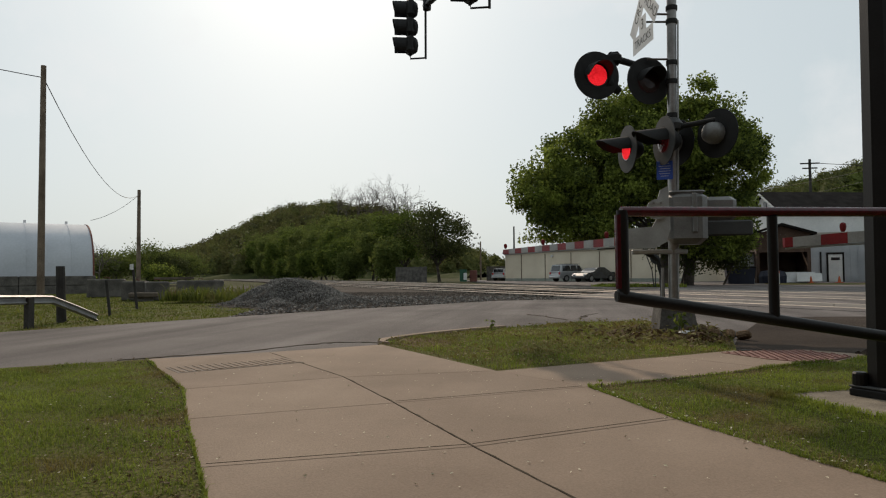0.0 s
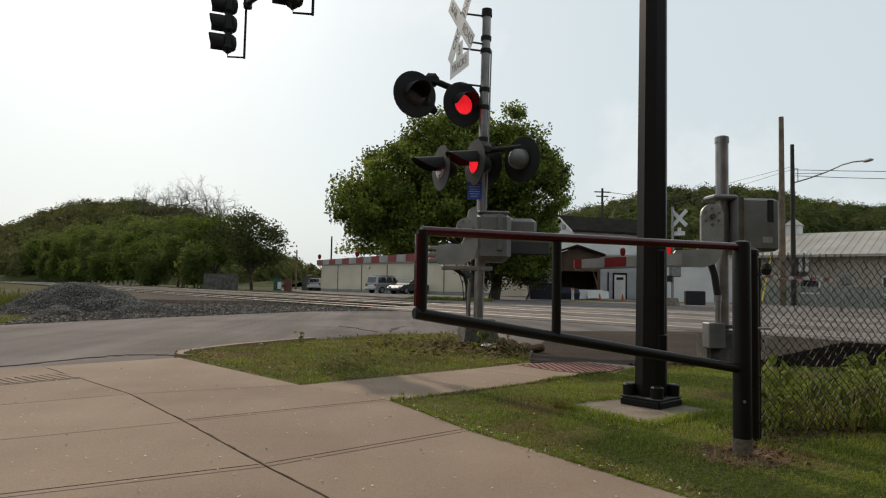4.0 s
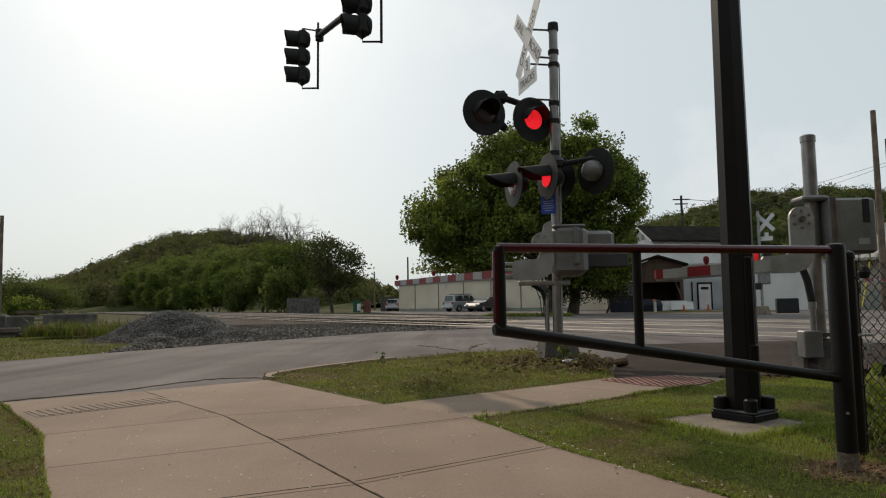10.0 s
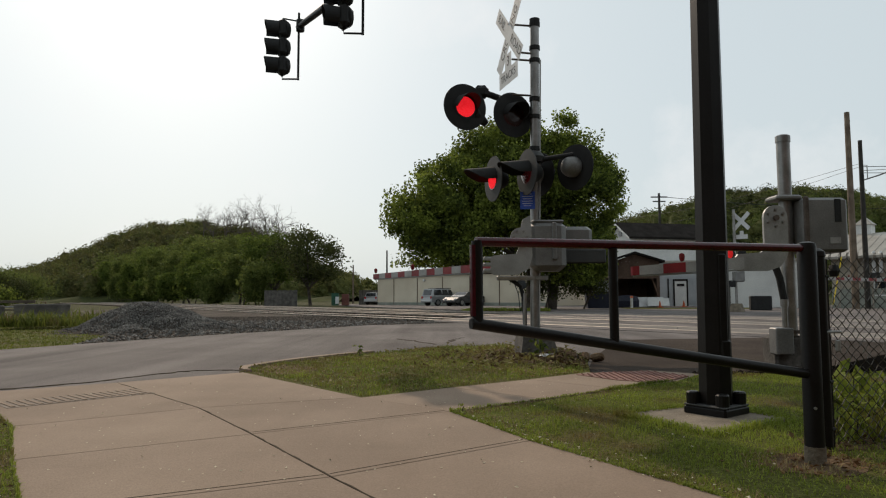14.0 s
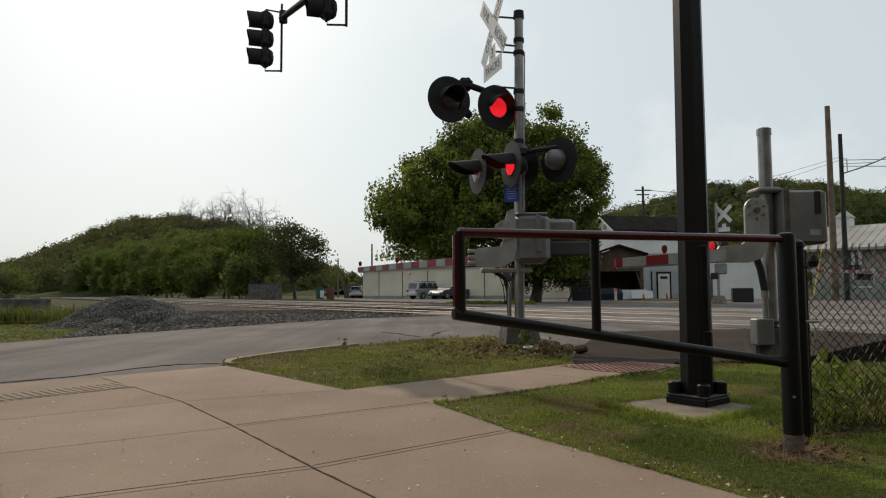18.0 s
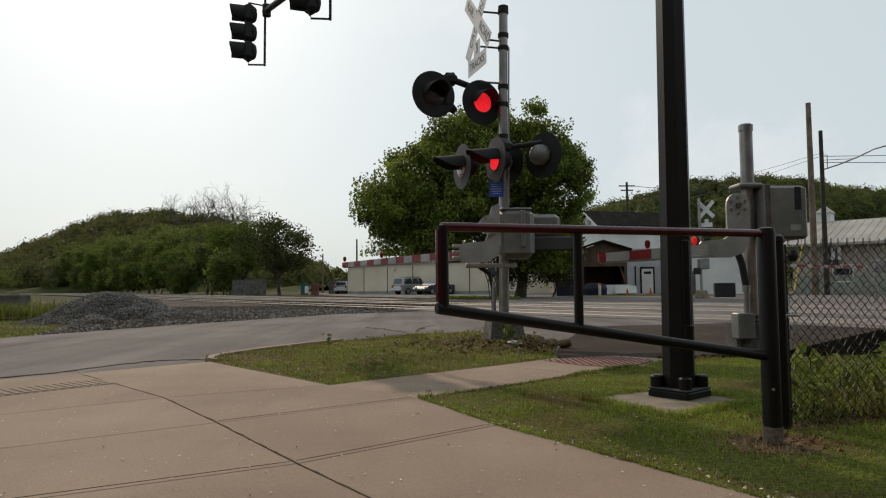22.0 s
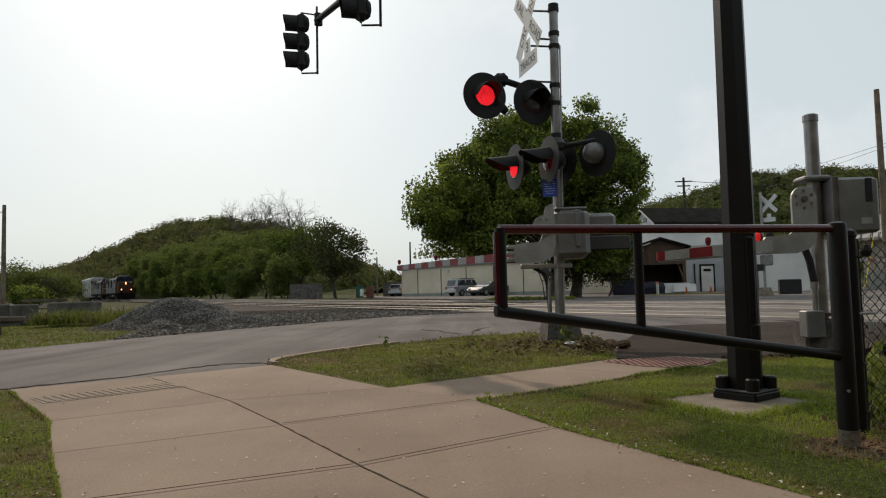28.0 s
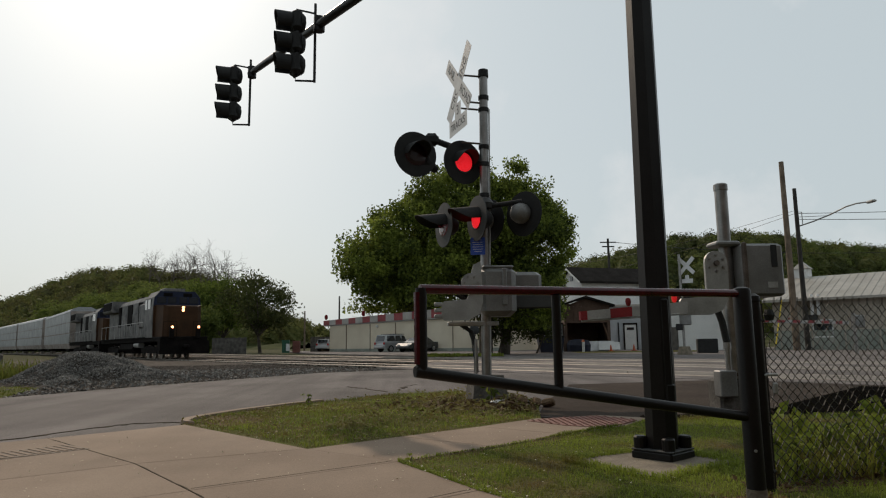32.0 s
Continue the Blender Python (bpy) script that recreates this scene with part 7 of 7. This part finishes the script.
def car(label, paint, x, y, rz, length, tall, wagon):
    """A parked car: body shell, glass house, wheels, lights."""
    t = thing("car", label, "car", pose(x, y, -0.04, 0, 0, rz), "parked cars")
    L2, w = length / 2, 0.88
    low = [(-L2, 0.35), (-L2 + 0.05, 0.75), (-L2 + 0.2, 0.95), (L2 - 1.3, 0.98), (L2 - 0.35, 0.85), (L2, 0.6), (L2 - 0.02, 0.32)]
    body = part("body", B(), paint, t, "", True)
    bm = B()
    prism(bm, low, -w, w, UPRIGHT)
    top = [(-L2 + 0.12, 0.95), (-L2 + 0.28, tall - 0.03), (-L2 + 0.6, tall), (L2 - 2.1, tall), (L2 - 1.25, 0.97)] if wagon else [(-L2 + 0.75, 0.94), (-L2 + 1.45, tall - 0.02), (-0.05, tall), (L2 - 2.0, tall - 0.06), (L2 - 1.2, 0.96)]
    n = len(top)
    pts = [(px, s * (w - 0.03 - 0.2 * max(0, (pz - 0.95)) / (tall - 0.95)), pz) for s in (-1, 1) for px, pz in top]
    faces(bm, pts, [tuple(range(n)), tuple(range(2 * n - 1, n - 1, -1))] + [(i, (i + 1) % n, n + (i + 1) % n, n + i) for i in range(n)])
    bmesh.ops.recalc_face_normals(bm, faces=bm.faces)
    bm.to_mesh(body.data)
    bm.free()
    zc, hh = (0.98 + tall) / 2 - 0.01, (tall - 1.0) * 0.76
    spans = [(-L2 + 0.4, -L2 + 1.42), (-L2 + 1.48, -0.06), (0.0, L2 - 1.8)] if wagon else [(-L2 + 1.45, -0.2), (-0.1, L2 - 2.05)]
    for s in (-1, 1):
        for a, b in spans:
            quad = [(a, zc - hh / 2), (b + 0.1, zc - hh / 2), (b - 0.05, zc + hh / 2), (a + 0.1, zc + hh / 2)]
            pts = [(px, s * (w - 0.03 - 0.2 * (pz - 0.95) / (tall - 0.95) + lift), pz) for lift in (-0.02, 0.012) for px, pz in quad]
            bm = B()
            faces(bm, pts, [(0, 1, 2, 3), (7, 6, 5, 4)] + [(i, (i + 1) % 4, 4 + (i + 1) % 4, 4 + i) for i in range(4)])
            part("side_window", bm, M["glass"], body)
    part("rear_window", box(B(), 0, 0, 0, 0.03, 1.25, hh * (1.0 if wagon else 1.3), Matrix.Translation((-L2 + (0.19 if wagon else 1.08), 0, zc)) @ pose(0, 0, 0, 0, 14 if wagon else 52)), M["glass"], body)
    part("windscreen", box(B(), 0, 0, 0, 0.03, 1.3, hh * 1.5, Matrix.Translation((L2 - (1.66 if wagon else 1.6), 0, zc)) @ pose(0, 0, 0, 0, -52)), M["glass"], body)
    for s in (-1, 1):
        part("tail_lamp", box(B(), -L2 + 0.06, s * 0.72, 0.85, 0.1, 0.2, 0.25, bevel=0.03), M["red_light"], body)
        part("headlamp", box(B(), L2 - 0.16, s * 0.65, 0.68, 0.2, 0.32, 0.14, bevel=0.03), M["white"], body)
        for px in (-L2 + 0.85, L2 - 0.85):
            wh = part("wheel", tube(B(), (px, s * 0.68, 0.34), (px, s * 0.9, 0.34), 0.34, seg=18), M["rubber"], t)
            part("rim", tube(B(), (px, s * 0.895, 0.34), (px, s * 0.91, 0.34), 0.21, seg=14), M["rim"], wh)
    for px in (-L2 - 0.02, L2):
        part("bumper", box(B(), px, 0, 0.45, 0.14, 1.6, 0.22, bevel=0.05), paint, t)
    if wagon:
        for s in (-1, 1):
            part("roof_rail", box(B(), -0.5, s * 0.62, tall + 0.04, 2.0, 0.05, 0.05), M["flat_black"], body)


car("silver estate SUV parked in the lot", M["silver"], -0.1, 70.0, 40, 4.6, 1.74, True)
car("dark grey sedan with a sunlit bonnet parked in the lot", M["charcoal"], 2.0, 67.0, 228, 4.5, 1.42, False)
car("pale hatchback parked beside the cream building", M["silver"], -8.3, 84, 70, 4.2, 1.5, True)


def dumpster():
    t = thing("dumpster", "dark blue steel rubbish container under the tree", "dumpster", pose(11.4, 50, -0.06, 0, 0, -5))
    part("body", prism(B(), [(-0.8, 0), (0.8, 0), (0.95, 1.1), (-0.95, 1.1)], -0.6, 0.6, UPRIGHT), M["dumpster_blue"], t)
    part("lid", box(B(), 0, 0, 1.14, 2.0, 1.3, 0.08, pose(0, 0, 0, -6), 0.02), M["flat_black"], t)


dumpster()


def bits():
    for x, y in ((16.3, 51.0), (18.6, 52.4), (23.3, 53.2)):
        t = thing("traffic_cone", "orange traffic cone on the lot", "cone", Matrix.Translation((x, y, -0.04)), "traffic cones")
        part("body", lathe(B(), [(0.12, 0.03), (0.03, 0.48)], 12), M["orange"], t)
        part("foot", box(B(), 0, 0, 0.02, 0.4, 0.4, 0.04), M["orange"], t)
    t = thing("board_stack", "white boards leaning by the shed", "boards", pose(15.75, 51.4, -0.04, 0, 0, -8))
    part("panel", box(B(), 0, 0, 0.42, 1.9, 0.1, 0.75, pose(0, 0, 0, -14)), M["white"], t)
    part("panel", box(B(), 0.5, -0.35, 0.3, 1.6, 0.1, 0.6, pose(0, 0, 0, -18)), M["pale"], t)
    t = thing("blue_tarp", "dark blue covered heap beneath the carport", "tarp", Matrix.Translation((14.05, 51.9, -0.04)))
    part("cover", lathe(B(), [(0.9, 0), (0.95, 0.5), (0.8, 0.85), (0.3, 0.95), (0.05, 0.95)], 12), M["dumpster_blue"], t)
    t = thing("hydrant", "small white standpipe on the lot", "standpipe", Matrix.Translation((13.75, 49.5, -0.04)))
    part("pipe", tube(B(), (0, 0, 0), (0, 0, 0.75), 0.1, 0.1, 10), M["white"], t)
    part("cap", tube(B(), (0, 0, 0.75), (0, 0, 0.9), 0.14, 0.06, 10), M["orange"], t)
    t = thing("relay_cabinet", "black steel equipment cabinet by the crossing", "cabinet", pose(18.4, 39.5, -0.04, 0, 0, -15))
    part("case", box(B(), 0.1, 0, 0.42, 1.15, 0.6, 0.84, bevel=0.04), M["flat_black"], t)
    t = thing("board_fence", "grey weathered board fence beyond the tracks", "fence", pose(-19.1, 72, -0.05, 0, 0, -20))
    for k in range(12):
        part("board", box(B(), k * 0.34, 0, 0.85, 0.32, 0.05, 1.7 + 0.05 * math.sin(k * 3)), M["block"], t)
    t = thing("board_fence", "grey weathered board fence near the slim tree", "fence", pose(-10.5, 84, -0.05, 0, 0, -5))
    for k in range(12):
        part("board", box(B(), k * 0.3, 0, 0.9, 0.28, 0.05, 1.8), M["block"], t)
    t = thing("kiosk", "small green and white notice kiosk", "kiosk", pose(-12.4, 76.5, -0.05))
    part("panel", box(B(), 0, 0, 0.7, 0.8, 0.3, 1.4), M["green_board"], t)
    part("notice", box(B(), 0.25, -0.16, 0.6, 0.4, 0.03, 0.8), M["white"], t)
    t = thing("rust_tank", "rust-red steel bin beside the kiosk", "bin", pose(-11.3, 77, -0.05))
    part("bin_body", box(B(), 0, 0, 0.65, 0.8, 0.7, 1.3, bevel=0.05), M["rust"], t)
    t = thing("dish_stand", "dark dish on a thin stand at the lot edge", "antenna", Matrix.Translation((4.3, 40, -0.04)))
    part("stand", bent(B(), [(0.2, 0, 0), (0.1, 0, 1.0), (-0.35, 0, 2.3)], 0.03, 6), M["flat_black"], t)
    part("dish", lathe(B(), [(0.32, 0.0), (0.2, 0.08), (0.03, 0.1)], 16, Matrix.Translation((0.3, 0, 1.6)) @ pose(0, 0, 0, 60, 40)), M["flat_black"], t)
    part("dish_leg", bent(B(), [(0.3, 0.05, 0), (0.3, 0.05, 1.55)], 0.025, 6), M["flat_black"], t)


bits()
sheet("grass_strip", [(1.0, 42), (6.2, 39.2), (6.4, 42), (2.0, 45)], -0.1, -0.02, M["turf"], "strip of grass at the edge of the lot", "grass verge")
sheet("grass_strip_shed", [(12.5, 46), (20, 44), (22, 48), (13, 50)], -0.1, -0.02, M["turf"], "strip of grass before the sheds", "grass verge")
blades("strip_grass", [(1.0, 42), (6.2, 39.2), (6.4, 42), (2.0, 45)], 4000, 0.16, M["blade"], 30, 0.04, 0.9, "grass at the edge of the lot", z=-0.02)


def evergreen(x, y, h, r, seed):
    g = rnd(seed)
    t = thing("evergreen_shrub", "dark conical evergreen shrub by the wall", "shrub", Matrix.Translation((x, y, -0.05)))
    k = g.uniform(0, 1, 1500) ** 0.7
    a = g.uniform(0, math.tau, 1500)
    rr = r * (1 - k * 0.85) * g.uniform(0.6, 1.05, 1500)
    leaf_cloud("foliage", np.c_[rr * np.cos(a), rr * np.sin(a), 0.1 + k * h], 0.16, M["leaf_dark"], t, seed)
    part("trunk", tube(B(), (0, 0, 0), (0, 0, h * 0.8), 0.06, 0.02, 6), M["bark"], t)


evergreen(27.7, 34.2, 2.6, 1.0, 222)

# ---- the train ----
TRAIN = []       # (vehicle, metres of its front behind the leading one)


def truck(parent, x, wheels=3, gap=1.9):
    f = part("truck_frame", box(B(), x, 0, 0.62, gap * (wheels - 1) + 1.3, 2.3, 0.3, bevel=0.06), M["loco_black"], parent)
    for s in (-1, 1):
        part("side_frame", prism(B(), [(x - gap * (wheels - 1) / 2 - 0.6, 0.75), (x - gap * (wheels - 1) / 2 - 0.3, 0.4), (x + gap * (wheels - 1) / 2 + 0.3, 0.4), (x + gap * (wheels - 1) / 2 + 0.6, 0.75), (x + 0.4, 0.95), (x - 0.4, 0.95)], s * 1.15 - 0.07, s * 1.15 + 0.07, UPRIGHT), M["loco_black"], f)
    for k in range(wheels):
        px = x + (k - (wheels - 1) / 2) * gap
        part("wheelset", tube(tube(tube(B(), (px, -0.82, 0.5), (px, -0.68, 0.5), 0.5, seg=18), (px, 0.68, 0.5), (px, 0.82, 0.5), 0.5, seg=18), (px, -0.7, 0.5), (px, 0.7, 0.5), 0.09, seg=8), M["rail"], f)


def locomotive(lead):
    """Nose at x = 0, body behind along -x, rails at z = 0."""
    t = thing("locomotive", "heavy diesel locomotive with a dull yellow nose and dark blue cab" if lead else "trailing diesel locomotive, dusty grey and dark blue", "locomotive")
    part("underframe", box(B(), -11.2, 0, 1.35, 21.6, 2.9, 0.35, bevel=0.05), M["loco_black"], t)
    part("fuel_tank", prism(B(), [(-1.3, 1.2), (-1.4, 0.7), (-1.0, 0.35), (1.0, 0.35), (1.4, 0.7), (1.3, 1.2)], -14.0, -9.0, CROSS), M["loco_black"], t)
    for s in (-1, 1):
        part("air_tank", tube(B(), (-8.9, s * 1.15, 1.0), (-7.2, s * 1.15, 1.0), 0.22, seg=12), M["plate"], t)
    truck(t, -4.6)
    truck(t, -17.6)
    part("pilot", prism(B(), [(-1.5, 1.25), (-1.5, 0.35), (1.5, 0.35), (1.5, 1.25)], -0.45, -0.2, CROSS), M["loco_black"], t, "black snow pilot plate")
    part("steps", box(box(B(), -0.7, -1.35, 0.8, 0.5, 0.3, 0.9), -0.7, 1.35, 0.8, 0.5, 0.3, 0.9), M["loco_black"], t)
    part("coupler", box(B(), 0.0, 0, 0.85, 0.7, 0.3, 0.3, bevel=0.08), M["loco_black"], t)
    nose = part("nose", B(), M["loco_yellow"], t, "dull yellow short hood")
    bm = B()
    faces(bm, [(-0.9, -0.95, 1.5), (-0.9, 0.95, 1.5), (-0.95, 0.9, 3.35), (-0.95, -0.9, 3.35), (-2.9, -1.45, 1.5), (-2.9, 1.45, 1.5), (-2.9, 1.45, 3.5), (-2.9, -1.45, 3.5), (-1.1, -1.2, 1.5), (-1.1, 1.2, 1.5), (-1.15, 1.15, 3.42), (-1.15, -1.15, 3.42)],
          [(0, 1, 2, 3), (0, 3, 11, 8), (1, 9, 10, 2), (3, 2, 10, 11), (8, 11, 7, 4), (9, 5, 6, 10), (11, 10, 6, 7), (0, 8, 4, 5, 9, 1), (4, 7, 6, 5)])
    bm.to_mesh(nose.data)
    bm.free()
    part("nose_door", box(B(), -0.9, -0.45, 2.1, 0.04, 0.55, 1.1, bevel=0.015), M["loco_yellow"], nose)
    cab_pts = [(-1.5, 1.5), (1.5, 1.5), (1.52, 3.2), (1.45, 3.95), (1.1, 4.35), (-1.1, 4.35), (-1.45, 3.95), (-1.52, 3.2)]
    cab = part("cab", prism(B(), cab_pts, -5.0, -2.45, CROSS), M["loco_grey"], t, "wide cab, grey sides and dark blue brow")
    part("cab_brow", prism(B(), [(-1.5, 3.42), (1.5, 3.42), (1.48, 3.6), (1.43, 3.93), (1.08, 4.33), (-1.08, 4.33), (-1.43, 3.93), (-1.48, 3.6)], -2.44, -2.41, CROSS), M["loco_blue"], cab, "dark blue brow of the cab")
    part("cab_face", prism(B(), [(-1.48, 1.55), (1.48, 1.55), (1.5, 3.42), (-1.5, 3.42)], -2.44, -2.38, CROSS), M["loco_yellow"], cab)
    for y in (-1.0, -0.35, 0.35, 1.0):
        part("windscreen", box(B(), -2.4, y, 3.78, 0.04, 0.56 if abs(y) > 0.5 else 0.5, 0.4, bevel=0.01), M["loco_pane_shaded"], cab, "windscreen pane darkened for the shade under the brow")
    for y in (-0.62, 0.62):
        part("number_board", box(B(), -2.4, y, 4.12, 0.05, 0.55, 0.2), M["loco_black"], cab)
    for s in (-1, 1):
        part("cab_window", box(B(), -3.5, s * 1.5, 3.55, 0.75, 0.05, 0.6, bevel=0.01), M["glass"], cab)
        part("cab_window", box(B(), -4.4, s * 1.5, 3.55, 0.6, 0.05, 0.6, bevel=0.01), M["glass"], cab)
    part("roof_unit", box(box(B(), -4.1, 0, 4.48, 1.4, 1.3, 0.22, bevel=0.05), -3.0, 0.4, 4.45, 0.3, 0.3, 0.2), M["loco_grey"], t, "grey roof equipment")
    hood = part("long_hood", prism(B(), [(-0.95, 1.5), (0.95, 1.5), (0.95, 4.0), (0.75, 4.3), (-0.75, 4.3), (-0.95, 4.0)], -21.6, -5.0, CROSS), M["loco_grey"], t, "dusty grey engine hood")
    part("blower_duct", box(box(B(), -7.3, -0.98, 3.0, 3.0, 0.25, 1.6, bevel=0.08), -7.3, 0.98, 3.0, 3.0, 0.25, 1.6, bevel=0.08), M["loco_grey"], hood)
    for k in range(9):
        for s in (-1, 1):
            part("hood_door", box(B(), -9.6 - k * 1.0, s * 0.96, 2.5, 0.9, 0.04, 1.6, bevel=0.015), M["loco_grey"], hood)
    part("radiator_wing", prism(B(), [(-1.55, 3.75), (-1.45, 3.6), (1.45, 3.6), (1.55, 3.75), (1.5, 4.45), (-1.5, 4.45)], -21.4, -17.2, CROSS), M["loco_grey"], hood, "wide flared radiator")
    for s in (-1, 1):
        part("radiator_grille", box(B(), -19.3, s * 1.53, 4.08, 3.9, 0.04, 0.6), M["loco_black"], hood)
        part("intake_grille", box(B(), -6.4, s * 0.97, 3.75, 2.0, 0.06, 0.5), M["loco_black"], hood)
        part("walkway", box(B(), -13, s * 1.3, 1.52, 17, 0.55, 0.06), M["loco_black"], t)
        rail_bm = tube(B(), (-5.1, s * 1.52, 2.5), (-21.6, s * 1.52, 2.5), 0.02, seg=6)
        for k in range(9):
            tube(rail_bm, (-5.2 - k * 2.04, s * 1.52, 1.5), (-5.2 - k * 2.04, s * 1.52, 2.5), 0.02, seg=6)
        part("handrail", rail_bm, M["plate"], t)
        part("front_rail", bent(B(), [(-0.35, s * 1.3, 1.3), (-0.35, s * 1.3, 2.4), (-0.35, s * 0.5, 2.4), (-0.35, s * 0.5, 1.3)], 0.018, 6), M["loco_black"], t)
    # flat black panels on the hood stand for the shade inside recesses
    for x, w in ((-8.9, 1.2), (-12.6, 1.7), (-16.6, 0.9)):
        for s in (-1, 1):
            part("side_recess", box(B(), x, s * 0.99, 3.2, w, 0.05, 1.5), M["loco_black"], hood, "black panel standing for a shaded equipment recess")
    part("exhaust", box(B(), -12.5, 0, 4.38, 1.2, 0.7, 0.3, bevel=0.05), M["loco_black"], t)
    if lead:
        for z in (3.1, 3.26):
            part("headlight", lathe(B(), [(0.085, 0), (0.06, 0.04), (0.02, 0.05)], 14, Matrix.Translation((-0.93, 0, z)) @ pose(0, 0, 0, 0, 90)), M["headlight"], t, "lit headlight")
        for s in (-1, 1):
            part("ditch_light", lathe(B(), [(0.08, 0), (0.06, 0.04), (0.02, 0.05)], 14, Matrix.Translation((-0.16, s * 0.8, 2.08)) @ pose(0, 0, 0, 0, 90)), M["headlight"], t, "lit ditch light")
            part("light_bracket", box(B(), -0.3, s * 0.8, 1.78, 0.24, 0.26, 0.8, bevel=0.03), M["loco_black"], t)
    for p in t.children_recursive:       # the body is a tall one above its deck
        for v in p.data.vertices:
            if v.co.z > 1.5:
                v.co.z = 1.5 + (v.co.z - 1.5) * 1.15
    return t


def autorack():
    """A tall closed car carrier with pierced side panels."""
    t = thing("autorack_car", "tall silvery closed car-carrier wagon with rusty frames", "rail wagon")
    ln = 27.0
    part("underframe", box(B(), -ln / 2, 0, 1.0, ln, 2.7, 0.5, bevel=0.05), M["rack_rust"], t)
    part("core", box(B(), -ln / 2, 0, 3.2, ln - 0.3, 2.9, 4.1), M["rack_rust"], t)
    for k in range(18):
        for s in (-1, 1):
            for z in (1.95, 3.25, 4.5):
                part("side_panel", box(B(), -0.85 - k * 1.49, s * 1.47, z, 1.42, 0.05, 1.16), M["rack"], t)
    part("roof", prism(B(), [(-1.55, 5.1), (1.55, 5.1), (1.4, 5.4), (0.7, 5.7), (-0.7, 5.7), (-1.4, 5.4)], -ln + 0.1, -0.1, CROSS), M["rack"], t, "pale ribbed roof")
    for x in (-0.12, -ln + 0.12):
        part("end_door", box(B(), x, 0, 3.1, 0.12, 2.8, 4.2, bevel=0.03), M["rack_rust"], t)
    truck(t, -3.2, 2, 1.7)
    truck(t, -ln + 3.2, 2, 1.7)
    return t


RAIL_TOP = 0.02
SPEED, ARRIVED = 23.2, -44.7      # metres a second, and where the leading nose stands at the end


def at_far(back):
    """The pose of a vehicle whose front is so far behind the place where the train ends up."""
    s = ARRIVED - back
    (x, y), (x0, y0) = on_track(TRACKS[0], s), on_track(TRACKS[0], s - 20)
    return Matrix.Translation((x, y, RAIL_TOP)) @ pose(0, 0, 0, 0, 0, math.degrees(math.atan2(y - y0, x - x0)))


lead = locomotive(True)
trail = locomotive(False)
for engine in (lead, trail):
    for ob in engine.children_recursive:
        ob.data.transform(Matrix.Diagonal((1, 1.04, 0.955, 1)))
lead.matrix_basis, trail.matrix_basis = at_far(0), at_far(22.6)
TRAIN += [(lead, 0.0), (trail, 22.6)]
rack = autorack()
rack.matrix_basis = at_far(45.3)
tagged(rack, group="autorack wagons")
TRAIN.append((rack, 45.3))
for k in range(1, 9):
    TRAIN.append((copy_thing(rack, at_far(45.3 + 28.2 * k)), 45.3 + 28.2 * k))


# ---- what moves ----
PERIOD, FIRST = 1.08, 0.255      # the pairs of lamps change over every half period; the right pair first lights at FIRST


def motions():
    for vehicle, back in TRAIN:
        walk(vehicle, [(s, at_far(back + SPEED * (32.0 - s))) for s in (0.0, 8.0, 16.0, 24.0, 27.0, 28.0, 29.0, 30.0, 30.5, 31.0, 31.5, 32.0)])
    for lens, left in LENSES:
        angle = 0.0 if left else 180.0
        rows = [(0.0, pose(0, -0.02, 0, 0, 0, angle))]
        k = 0
        while FIRST + k * PERIOD / 2 < 31.9:
            s = FIRST + k * PERIOD / 2
            beat = round(s * FPS)          # the change takes three ticks and rests on the whole seconds
            beat += {FPS - 1: -1, 0: -2 if s * FPS < beat else 1}.get(beat % FPS, 0)
            s = beat / FPS
            way = 1 if angle < 90 else -1
            for step, add in ((-4 / FPS, 0), (-1 / FPS, 0), (0.0, 60), (1 / FPS, 120), (2 / FPS, 180), (5 / FPS, 180)):
                rows.append((s + step, pose(0, -0.02, 0, 0, 0, angle + way * add)))
            angle += 180.0 * way
            k += 1
        rows.append((32.0, pose(0, -0.02, 0, 0, 0, angle)))
        walk(lens, rows)


motions()
